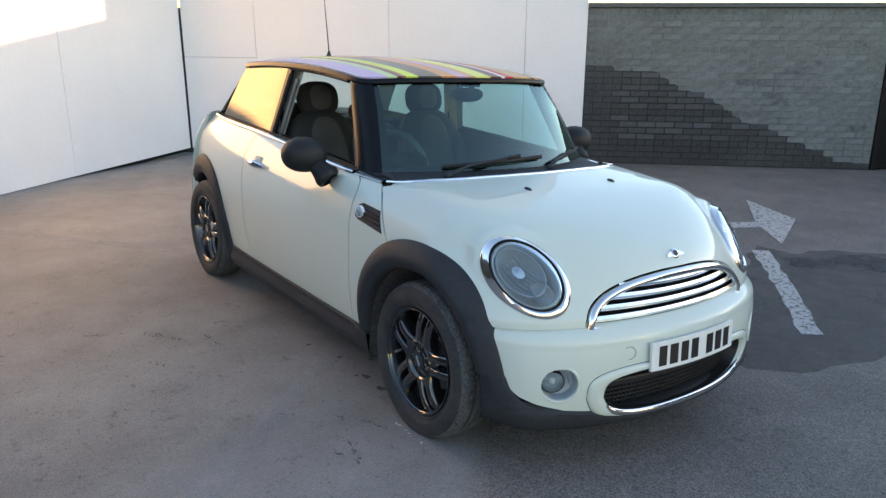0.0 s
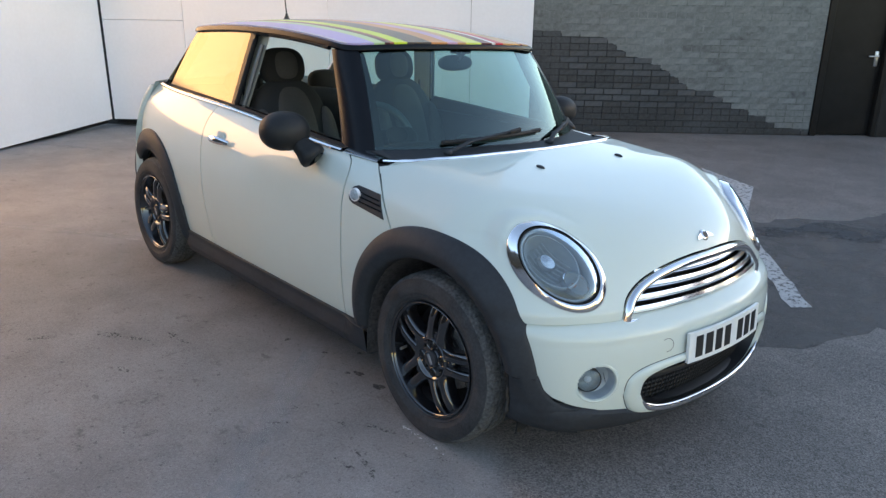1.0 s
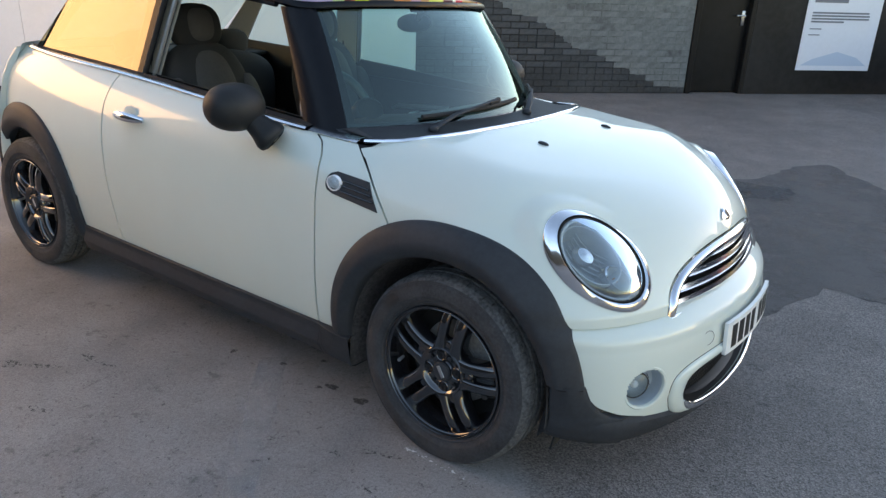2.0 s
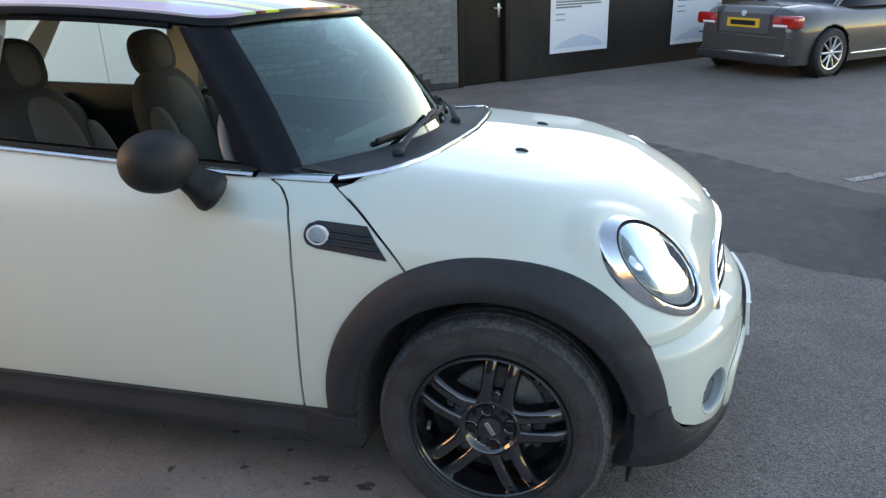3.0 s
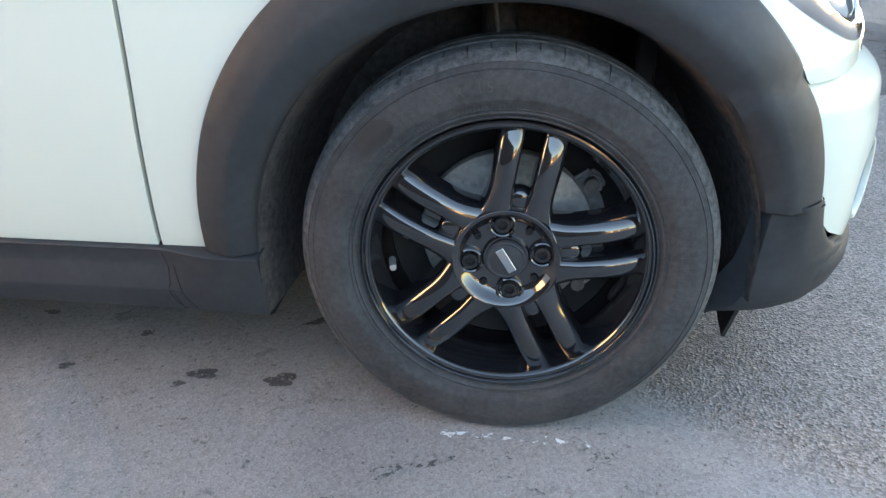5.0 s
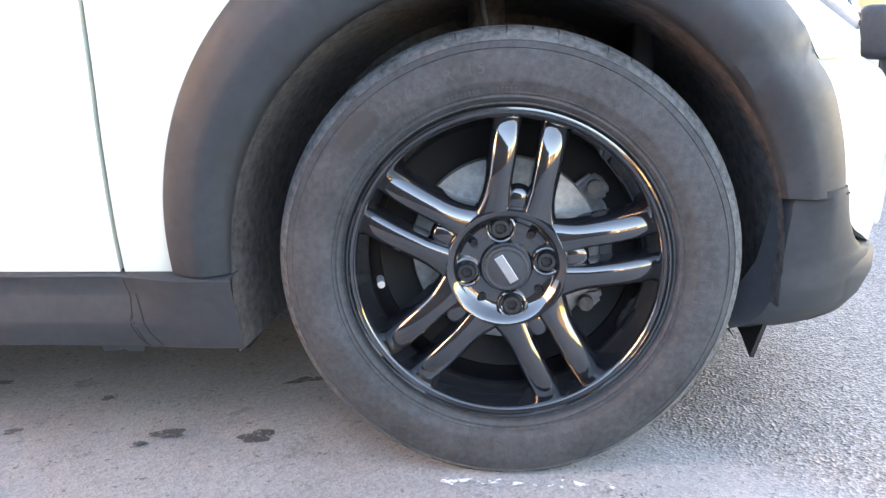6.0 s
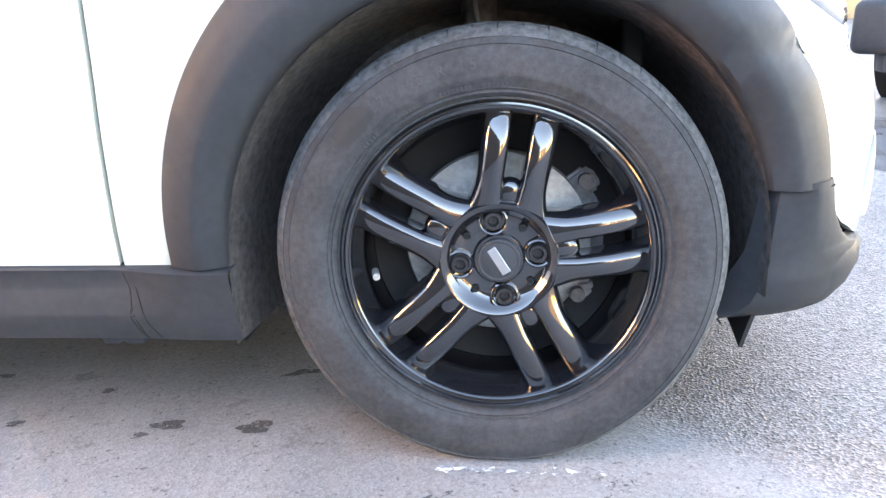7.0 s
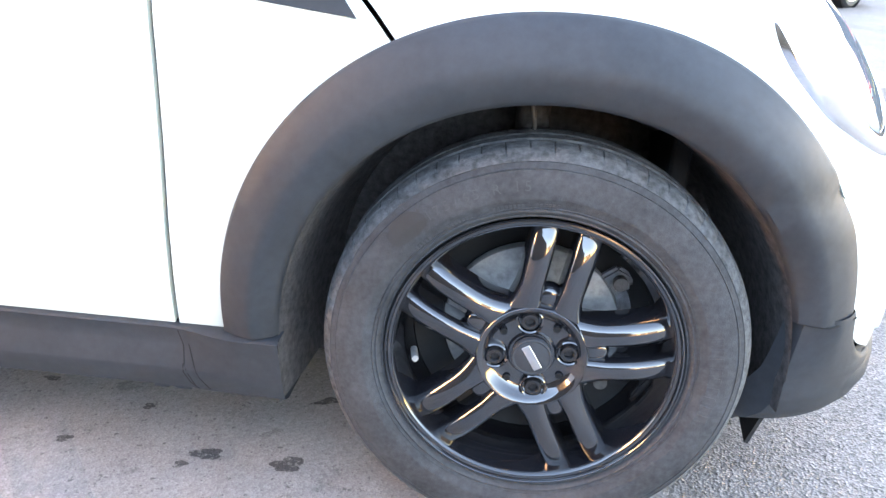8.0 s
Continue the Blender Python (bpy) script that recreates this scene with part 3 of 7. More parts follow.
# black painted wall with its door
bm = box(bmesh.new(), (WALL_E - DOOR_E - 0.06, 0.12, COPE), Matrix.Translation(((WALL_E + DOOR_E + 0.06) / 2, 0.06, COPE / 2)), 0.004, 1)
ob = tagged(link_mesh("wall_black", bm, M_BLACKWALL, smooth=False), "glossy black painted wall carrying notices", "wall", kind="structure")
ob.matrix_world = on_wall(0, 0)
door = thing("door_1", on_wall(DOOR_S, 0), "black painted steel door, shut, with a silver lever handle", "door", kind="structure")
part("leaf", box(bmesh.new(), (DOOR_E - DOOR_S, 0.05, 1.79), Matrix.Translation(((DOOR_E - DOOR_S) / 2, 0.10, 0.91)), 0.003, 1), M_BLACKDOOR, door, smooth=False)
for x, w in ((-0.035, 0.07), (DOOR_E - DOOR_S + 0.032, 0.055)):
    part("frame", box(bmesh.new(), (w, 0.14, COPE), Matrix.Translation((x, 0.07, COPE / 2)), 0.004, 1), M_BLACKDOOR, door, smooth=False)
bm = box(bmesh.new(), (0.045, 0.012, 0.17), Matrix.Translation((DOOR_E - DOOR_S - 0.06, 0.068, 0.90)), 0.004, 2)
plate_ = part("handle_plate", bm, M_SATIN, door, "silver handle backplate")
part("lever", tube([(DOOR_E - DOOR_S - 0.06, 0.065, 0.93), (DOOR_E - DOOR_S - 0.06, 0.02, 0.93), (DOOR_E - DOOR_S - 0.17, 0.02, 0.93)], 0.010), M_SATIN, plate_)
for z in (0.25, 0.98, 1.6):
    part("hinge", tube([(0.0, 0.068, z - 0.05), (0.0, 0.068, z + 0.05)], 0.010), M_SATIN, door)


def notice(s0, s1, z0, z1, seed, picture):
    w, h = s1 - s0, z1 - z0
    t = thing("notice_board", on_wall((s0 + s1) / 2, 0.004, z0), "white printed notice fixed to the black wall" if not picture else "white printed notice with a small picture on the black wall", "notice", "notices on the wall")
    part("board", box(bmesh.new(), (w, 0.012, h), Matrix.Translation((0, -0.006, h / 2)), 0.003, 1), M_NOTICE, t, smooth=False)
    rnd = random.Random(seed)
    z = h * 0.78
    for size, rows in ((0.055, 3), (0.020, 4), (0.012, 1), (0.012, 1)):
        for r in range(rows):
            ln = w * (0.80 if r < rows - 1 else 0.45) * (0.35 if size < 0.015 else 1) * rnd.uniform(0.93, 1.0)
            part("text_bar", box(bmesh.new(), (ln, 0.003, size), Matrix.Translation((-w * 0.42 + ln / 2, -0.0145, z))), M_PRINT, t, smooth=False)
            z -= size * 1.75
        z -= 0.05
    if picture:
        part("picture", outline_prism([(-0.20, 0), (0.20, 0), (0.19, 0.07), (0.10, 0.10), (0.05, 0.15), (-0.10, 0.15), (-0.19, 0.08)], 0.003, m=Matrix.Translation((0, -0.013, h * 0.84)) @ Matrix.Rotation(radians(90), 4, "X")), M_PRINT, t, smooth=False)
    part("artwork", outline_prism([(-w * 0.45, 0), (w * 0.45, 0), (w * 0.30, 0.10), (0.02, 0.17), (-w * 0.30, 0.08)], 0.003, m=Matrix.Translation((0, -0.013, 0.06)) @ Matrix.Rotation(radians(90), 4, "X")), M_PALEBLUE, t, smooth=False)
    return t


notice(9.86, 10.88, 0.30, 1.62, 1, False)
notice(12.15, 13.2, 0.25, 1.62, 2, True)


# ---------- the small white hatchback ----------
# Car space: x forward from the front axle, y to the car's left, z up from the ground.
car = thing("hatchback_car", CAR, "small cream-white three-door hatchback with black wheels and a striped roof", "car")
WB = 2.467


def nose_low(y, z):
    """Bumper face."""
    c = lerp_table(z, (0.15, 0.22, 0.30, 0.40, 0.50, 0.545, 0.580), (0.640, 0.672, 0.690, 0.697, 0.689, 0.674, 0.614))
    a = np.abs(y)
    return c - 0.31 * a**2 - 0.42 * a**6


def nose_up(y, z):
    """Grille and bonnet front."""
    c = lerp_table(z, (0.50, 0.57, 0.66, 0.74, 0.80, 0.90), (0.640, 0.635, 0.619, 0.596, 0.578, 0.53))
    a = np.abs(y)
    return c - (0.30 + 1.6 * np.clip(z - 0.60, 0, 0.2)) * a**2 - 0.35 * a**6


def half_width(x, z):
    w = lerp_table(z, (0.15, 0.22, 0.30, 0.45, 0.60, 0.72, 0.85, 0.97, 1.10), (0.715, 0.745, 0.770, 0.797, 0.808, 0.806, 0.788, 0.752, 0.70))
    return w * lerp_table(x, (-3.05, -2.80, -2.5, -1.9, -1.0, -0.2, 0.15, 0.40, 0.70), (0.84, 0.895, 0.953, 0.996, 1.0, 1.0, 0.993, 0.964, 0.908))


def top_z(x, y):
    c = lerp_table(x, (-3.1, -2.5, -1.6, -0.7, -0.40, -0.10, 0.15, 0.35, 0.50, 0.60, 0.70), (1.075, 1.075, 1.050, 1.005, 0.985, 0.960, 0.932, 0.888, 0.835, 0.785, 0.72))
    return c - np.clip((x + 0.72) / 0.32, 0, 1) * (0.03 * y**2 + 0.03 * y**4)


def body_f(x, y, z, upper=True):
    a = np.abs(y) - half_width(x, z)
    n = x - (nose_up(y, z) if upper else nose_low(y, z))
    a = smax(a, n, 0.09)
    k = lerp_table(x, (-3.0, 0.1, 0.45, 0.6), (0.22, 0.22, 0.15, 0.09))
    return smax(a, z - top_z(x, y), k)


def solve_ray(f, ox, oy, oz, dx, dy, dz, far=1.3):
    lo, hi = np.zeros(np.broadcast(ox, dx, oz, dz).shape), None
    hi = lo + far
    for _ in range(36):
        mid = (lo + hi) / 2
        inside = f(ox + dx * mid, oy + dy * mid, oz + dz * mid) < 0
        lo, hi = np.where(inside, mid, lo), np.where(inside, hi, mid)
    return np.stack([ox + dx * lo, oy + dy * lo, oz + dz * lo], axis=-1)


def side_y(x, z):
    """The right flank's y at (x, z)."""
    x, z = np.broadcast_arrays(np.asarray(x, float), np.asarray(z, float))
    return solve_ray(lambda a, b, c: body_f(a, b, c), x, 0 * x, z, 0 * x, -1 + 0 * x, 0 * x)[..., 1]


def flank(xs, zs, bulge=0.0):
    p = np.stack([xs, side_y(xs, zs) - bulge, zs], axis=-1)
    return p


def side_low(x, z):
    """The right flank's y on the bumper, ahead of the front arch."""
    x, z = np.broadcast_arrays(np.asarray(x, float), np.asarray(z, float))
    return solve_ray(lambda a, b, c: smax(np.abs(b) - half_width(a, c), a - nose_low(b, c), 0.09), x, 0 * x, z, 0 * x, -1 + 0 * x, 0 * x)[..., 1]


def mirrored(P):
    return P * np.array([1, -1, 1])


# arch outlines
def arch(t, a_rear, a_front, b, cz=0.298, n=2.15):
    """t from 0 (rear foot) over the top (0.5) to 1 (front foot)."""
    th = math.pi * (1 - t)
    c, s = math.cos(th), math.sin(th)
    a = a_front if c > 0 else a_rear
    return math.copysign(abs(c) ** (2 / n), c) * a, abs(s) ** (2 / n) * b + cz


def belt_z(x):
    return lerp_table(x, (-2.75, -2.45, -1.67, -0.68, -0.40), (1.030, 1.020, 0.998, 0.948, 0.936))


def door_seam(z):
    return lerp_table(z, (0.29, 0.45, 0.60, 0.73, 0.85, 0.90, 0.935, 0.955), (-0.541, -0.532, -0.525, -0.527, -0.540, -0.558, -0.600, -0.66))


def bonnet_seam(z):
    return lerp_table(z, (0.728, 0.78, 0.82, 0.88, 0.928, 0.95), (-0.207, -0.250, -0.290, -0.360, -0.437, -0.475))


GAP = 0.0035


def side_panel(name, left, right, z0, z1, nx, nz, keep=None, label=""):
    """A flank panel between two edges given as x(z), on both sides of the car."""
    for sgn in (1, -1):
        u = np.linspace(0, 1, nx)[:, None]
        v = np.linspace(0, 1, nz)[None, :]
        z_guess = 0.3 + 0.6 * v + 0 * u
        x = z_guess * 0
        z = z_guess
        for _ in range(3):
            zl = z0(x) if callable(z0) else z0
            zh = z1(x) if callable(z1) else z1
            z = zl + (zh - zl) * v
            xl = left(z) if callable(left) else left
            xr = right(z) if callable(right) else right
            x = xl + (xr - xl) * u
        P = flank(x, z + 0 * x)
        Q = rim_in(P, 0.012)
        if sgn < 0:
            Q = mirrored(Q)
        part(name, grid_mesh(Q, keep=keep, flip=(sgn > 0)), M_PAINT, car, label)


def outside_arch(cx, grow):
    def test(c):
        x, z = c[0] - cx, c[2] - 0.298
        a = 0.465 if x < 0 else 0.464
        return z < 0 and abs(x) > a - grow or (z >= 0 and (abs(x) / (a - grow)) ** 2.15 + (abs(z) / (0.490 - grow)) ** 2.15 > 1)
    return test


front_arch_out = outside_arch(0.0, 0.02)
rear_arch_out = outside_arch(-WB, 0.02)
REAR_DOOR = lambda z: lerp_table(z, (0.29, 0.45, 0.60, 0.75, 0.90, 1.0), (-1.72, -1.735, -1.755, -1.765, -1.770, -1.772))

side_panel("door", lambda z: REAR_DOOR(z) + GAP, lambda z: door_seam(z) - GAP, 0.297, lambda x: belt_z(x) - 0.004, 70, 46, label="cream-white door skin")
side_panel("rear_quarter", -2.70, lambda z: REAR_DOOR(z) - GAP, 0.297, lambda x: belt_z(x) - 0.004, 60, 46, keep=rear_arch_out)
side_panel("front_side_panel", lambda z: door_seam(z) + GAP, lambda z: np.where(z > 0.728, bonnet_seam(z) - GAP, -0.15), 0.297, lambda x: belt_z(x) - 0.006, 50, 60, keep=front_arch_out)

# bonnet: a clamshell over the front wings, lamp holes cut out
HL_C = Vector((0.3935, -0.6058, 0.734))
HL_N = Vector((0.717, -0.428, 0.550)).normalized()
HL_W = Vector((0.697, 0.417, -0.583))
HL_W = (HL_W - HL_N * HL_W.dot(HL_N)).normalized()
HL_U = HL_N.cross(HL_W).normalized()
HL_B, HL_A = 0.182, 0.122


def in_lamp(c, f):
    p = Vector((c[0], -abs(c[1]), c[2])) - HL_C
    return (p.dot(HL_U) / (HL_A * f)) ** 2 + (p.dot(HL_W) / (HL_B * f)) ** 2 < 1 and -0.06 < p.dot(HL_N) < 0.16


def lamp_swell(P):
    """Lift the wing round each lamp so that its rim sits in a raised seat."""
    Q = P.copy()
    Q[..., 1] = -np.abs(Q[..., 1])
    d = Q - np.array(HL_C)
    h, u, w = d @ np.array(HL_N), d @ np.array(HL_U), d @ np.array(HL_W)
    rho = np.sqrt((u / HL_A) ** 2 + (w / HL_B) ** 2)
    f = np.clip((1.45 - rho) / 0.40, 0, 1)
    f = f * f * (3 - 2 * f) * (np.abs(h) < 0.12) * np.clip((Q[..., 2] - bonnet_low(Q[..., 0])) / 0.06, 0, 1)
    Q = Q + (f * np.maximum(-0.014 - h, 0))[..., None] * np.array(HL_N)
    Q[..., 1] = Q[..., 1] * np.where(P[..., 1] > 0, -1, 1)
    return Q


def grille_half(z):
    return 0.458 * np.maximum(1 - (np.clip(np.asarray(z, float) - 0.560, 0, None) / 0.176) ** 2.3, 0) ** (1 / 2.3)


def bonnet_low(x):
    """Height of the bonnet's lower edge: over the arch, then along the bumper."""
    z = np.where(x < 0.405, 0.298 + 0.484 * np.maximum(1 - (np.abs(x) / 0.462) ** 2.15, 0) ** (1 / 2.15), 0.570)
    return np.maximum(z, 0.570)


def bonnet_phi(x):
    x = np.asarray(x, float)
    z = bonnet_low(x)
    y = -solve_ray(body_f, x, 0 * x, z, 0 * x, -1 + 0 * x, 0 * x)[..., 1]
    return np.arctan2(np.maximum(y, 0.2), z - 0.50)


SCUTTLE = ((0, 0.2, 0.4, 0.50, 0.58, 0.62, 0.65, 0.68), (-0.195, -0.205, -0.226, -0.248, -0.280, -0.315, -0.370, -0.450))


def bonnet():
    nu, nv = 120, 130
    half = np.sort(np.concatenate([np.linspace(0, 1, nv + 1)[1:], np.linspace(0.672, 0.712, 26)]))
    q = np.concatenate([-half[::-1], [0.0], half])
    aq = np.abs(q)

    def spin(x):
        phi = aq * bonnet_phi(x)
        return solve_ray(body_f, x, 0 * x, 0.50 + 0 * x, 0 * x, -np.sin(phi), np.cos(phi))
    xr = np.where(aq > 0.8, -0.33, -0.22) + 0 * q
    for _ in range(40):
        P = spin(xr)
        tgt = np.where(P[:, 2] > 0.936, np.interp(-P[:, 1], *SCUTTLE), bonnet_seam(P[:, 2]))
        tgt = np.where((P[:, 2] <= 0.936), np.maximum(tgt, -0.46), tgt)
        xr = xr + 0.3 * (tgt - xr)
    xr = xr + GAP
    xf = 0.57 + 0 * q
    for _ in range(4):
        phi = aq * bonnet_phi(xf)
        lo, hi = np.zeros_like(phi), np.full_like(phi, 0.7)
        for _ in range(30):
            mid = (lo + hi) / 2
            yy, zz = mid * np.sin(phi), 0.50 + mid * np.cos(phi)
            inside = (yy < grille_half(zz - 0.004) + 0.004) & (zz < 0.739)
            lo, hi = np.where(inside, mid, lo), np.where(inside, hi, mid)
        yy, zz = lo * np.sin(phi), 0.50 + lo * np.cos(phi)
        xf = solve_ray(body_f, 0 * yy, -yy, zz, 1 + 0 * yy, 0 * yy, 0 * yy)[:, 0] - 0.001
    u = np.sin(np.linspace(0, 1, nu) * math.pi / 2)[:, None]
    x = xr[None, :] + (xf - xr)[None, :] * u
    phi = q[None, :] * bonnet_phi(x)
    P = solve_ray(body_f, x, 0 * x, 0.50 + 0 * x, 0 * x, -np.sin(phi), np.cos(phi))
    return grid_mesh(rim_in(lamp_swell(P), -0.012), keep=lambda c: not in_lamp(c, 0.95))


bonnet_ob = part("bonnet", bonnet(), M_PAINT, car, "cream-white clamshell bonnet")


def bonnet_z(x, y):
    x, y = np.float64(x), np.float64(y)
    r = solve_ray(lambda a, b, c: body_f(a, b, c), np.array([x]), np.array([y]), np.array([0.5]), np.array([0.0]), np.array([0.0]), np.array([1.0]))
    return float(r[0, 2])


# front bumper
def bumper_point(psi, z, bulge=0.0):
    psi, z = np.broadcast_arrays(np.asarray(psi, float), np.asarray(z, float))
    P = solve_ray(lambda a, b, c: smax(np.abs(b) - half_width(a, c), a - nose_low(b, c), 0.09), 0 * psi, 0 * psi, z + 0 * psi, np.cos(psi), -np.sin(psi), 0 * psi, 1.5)
    if bulge:
        P = P + np.stack([np.cos(psi), -np.sin(psi), 0 * psi], -1) * bulge
    return P


def intake_shape(f):
    """Half width, top and bottom of the lower opening; f runs from its edge (0) to the outer seam of its frame (1)."""
    return 0.416 + 0.064 * f, 0.410 + 0.026 * f, 0.231 - 0.022 * f


def intake_out(y, z, f=0.0):
    """True outside the lower opening."""
    hy, zt, zb = intake_shape(f)
    zc, hz = (zt + zb) / 2, (zt - zb) / 2
    return (abs(y) / (hy - 0.05 * max(0.0, (zc - z) / hz))) ** 4 + (abs(z - zc) / hz) ** 4 > 1


FOG = (0.587, 0.578, 0.382, 0.064)


def bumper_foot(psi):
    return 0.250 + 0.056 * np.clip((np.abs(psi) - 0.35) / 0.65, 0, 1) ** 1.5


def bumper_edge(z):
    """How far round the corner the painted bumper reaches, as an angle; it curls under at its foot."""
    return lerp_table(z, (0.20, 0.275, 0.290, 0.310, 0.335, 0.40, 0.50, 0.580), (0.72, 0.76, 0.865, 0.932, 0.970, 1.014, 1.056, 1.104))


def bumper():
    v = np.linspace(0, 1, 90)[None, :]
    u = np.linspace(-1, 1, 260)[:, None]
    z = 0.25 + 0.322 * v
    for _ in range(2):
        edge = bumper_edge(z)
        foot = bumper_foot(u * edge)
        z = foot + (0.577 - foot) * v
    P = bumper_point(u * edge, z)

    def keep(c):
        if not intake_out(c[1], c[2], 0.6) and c[0] > 0.4:
            return False
        return (abs(c[1]) - FOG[1]) ** 2 + (c[2] - FOG[2]) ** 2 > (FOG[3] * 0.93) ** 2
    return grid_mesh(rim_in(P, -0.012), keep=keep, flip=True)


bumper_ob = part("front_bumper", bumper(), M_PAINT, car, "cream-white front bumper")
# black lip under the bumper: a rounded ledge that curls back beneath
u = np.linspace(-1, 1, 160)[:, None] * 0.97
foot_ = bumper_foot(u)
foot_ = foot_ - 0.034 * np.clip(1 - np.abs(u) / 0.62, 0, 1) ** 0.5
rows_ = [bumper_point(u[:, 0], (foot_ + (0.184 - foot_) * f)[:, 0], 0.0) + np.stack([np.cos(u[:, 0]), -np.sin(u[:, 0]), 0 * u[:, 0]], -1) * o for f, o in ((-0.10, -0.012), (0.02, 0.004), (0.10, 0.012), (0.35, 0.017), (0.65, 0.013), (0.88, 0.004), (1.0, -0.012), (1.0, -0.09))]
part("front_lip", grid_mesh(np.stack(rows_, axis=1)), M_CLAD, car, "black plastic lower lip")
# black corner pieces between the arch and the painted bumper, seamed from the arch trim above
for sgn in (1, -1):
    zz_ = np.concatenate([np.linspace(0.405, 0.300, 14), np.linspace(0.292, 0.186, 14), [0.184]])[:, None]
    e0 = np.where(zz_ > 0.292, bumper_edge(zz_) - 0.004, 0.84 + 0 * zz_)
    e1 = 1.132 + 0.02 * np.clip((0.30 - zz_) / 0.11, 0, 1)
    f_ = np.linspace(0, 1, 16)[None, :]
    psi_ = e0 + (e1 - e0) * f_
    lip_ = np.interp(zz_[:, 0], (0.184, 0.20, 0.225, 0.26, 0.30, 0.42), (-0.014, 0.004, 0.014, 0.016, 0.011, 0.010))[:, None]
    low_ = np.interp(f_[0], (0.0, 0.05, 0.3, 0.7, 0.9, 0.97, 1.0), (0.0, 0.35, 0.8, 1.5, 1.6, 1.2, -1.5))[None, :] * lip_
    high_ = np.interp(f_[0], (0.0, 0.05, 0.28, 0.5, 0.65, 0.94, 1.0), (0.001, 0.009, 0.020, 0.028, 0.026, 0.013, -0.014))[None, :]
    blend_ = np.clip((zz_ - 0.27) / 0.12, 0, 1)
    bulge_ = low_ + (high_ - low_) * blend_
    P = bumper_point(psi_, zz_ + 0 * psi_)
    P = P + np.stack([np.cos(psi_), -np.sin(psi_), 0 * psi_], -1) * bulge_[..., None]
    P = P if sgn > 0 else mirrored(P)
    part("bumper_corner", grid_mesh(P, flip=(sgn < 0)), M_CLAD, car, "black plastic bumper corner joined to the arch trim")


def ring_on_bumper(fn, n, lift):
    yz = np.array([fn(2 * math.pi * i / n) for i in range(n)])
    psi = np.arctan2(-yz[:, 0], 0.62)
    for _ in range(7):
        psi = psi + bumper_point(psi, yz[:, 1])[:, 1] - yz[:, 0]
    P = bumper_point(psi, yz[:, 1])
    return [Vector(p) + Vector((math.cos(a), -math.sin(a), 0)) * lift for p, a in zip(P, psi)]


def intake_edge(a, f=0.0):
    c, s = math.cos(a), math.sin(a)
    hy, zt, zb = intake_shape(f)
    zc, hz = (zt + zb) / 2, (zt - zb) / 2
    z = zc + hz * math.copysign(abs(s) ** 0.5, s)
    return (hy - 0.05 * max(0.0, (zc - z) / hz)) * math.copysign(abs(c) ** 0.5, c), z


rings_ = [ring_on_bumper(lambda a, f=f: intake_edge(a, f), 160, out) for f, out in ((1.0, -0.006), (1.0, 0.0015), (0.93, 0.006), (0.75, 0.011), (0.4, 0.013), (0.12, 0.011), (0.0, 0.005), (-0.02, -0.006))]
part("intake_frame", grid_mesh(np.array([[tuple(v) for v in r] for r in rings_]), closed_v=True), M_PAINT, bumper_ob, "raised cream-white frame of the lower intake")
rings_ = [ring_on_bumper(lambda a, f=f: intake_edge(a, f), 160, out) for f, out in ((-0.01, -0.004), (-0.03, -0.030), (0.0, -0.065))]
part("intake_wall", grid_mesh(np.array([[tuple(v) for v in r] for r in rings_]), closed_v=True), M_INTAKE, bumper_ob, "black wall of the intake opening")
part("intake_seam", tube(ring_on_bumper(lambda a: intake_edge(a, 1.02), 160, -0.0005), 0.0016, 6, closed=True), M_GAP, bumper_ob)
low = ring_on_bumper(lambda a: intake_edge(math.pi * 1.02 + 0.96 * a / 2, 0.02), 120, 0.009)[2:-2]
part("intake_trim", tube(low, [0.0105 * min(1.0, 0.3 + 6 * min(k, len(low) - 1 - k) / len(low)) for k in range(len(low))], 12, flat=1.25), M_CHROME, bumper_ob, "broad chrome strip along the foot of the intake")
# mesh behind the opening
u = np.linspace(-1, 1, 60)[:, None]
z = np.linspace(0.22, 0.46, 8)[None, :]
P = bumper_point(u * 0.72, z, -0.085)
part("intake_back", grid_mesh(P, flip=True), M_GAP, bumper_ob)
psi_ = np.linspace(-0.76, 0.76, 60)
part("intake_floor", grid_mesh(np.stack([bumper_point(psi_, np.full(60, 0.228), -0.016), bumper_point(psi_, np.full(60, 0.240), -0.040), bumper_point(psi_, np.full(60, 0.250), -0.100)], axis=1)), M_INTAKE, bumper_ob)
# fine mesh: crossed wires low in the opening, a bar above
for k in range(6):
    P = bumper_point(np.linspace(-0.60, 0.60, 50), 0.262 + 0.018 * k + np.zeros(50), -0.055)
    part("intake_slat", tube([Vector(p) for p in P], 0.0028, 6), M_INTAKE, bumper_ob)
for a_ in np.linspace(-0.57, 0.57, 44):
    P = bumper_point(np.full(5, a_), np.linspace(0.250, 0.352, 5), -0.053)
    part("mesh_wire", tube([Vector(p) for p in P], 0.0024, 5), M_INTAKE, bumper_ob)
P = bumper_point(np.linspace(-0.60, 0.60, 50), 0.362 + np.zeros(50), -0.034)
part("intake_bar", tube([Vector(p) for p in P], 0.010, 8, flat=1.3), M_INTAKE, bumper_ob)
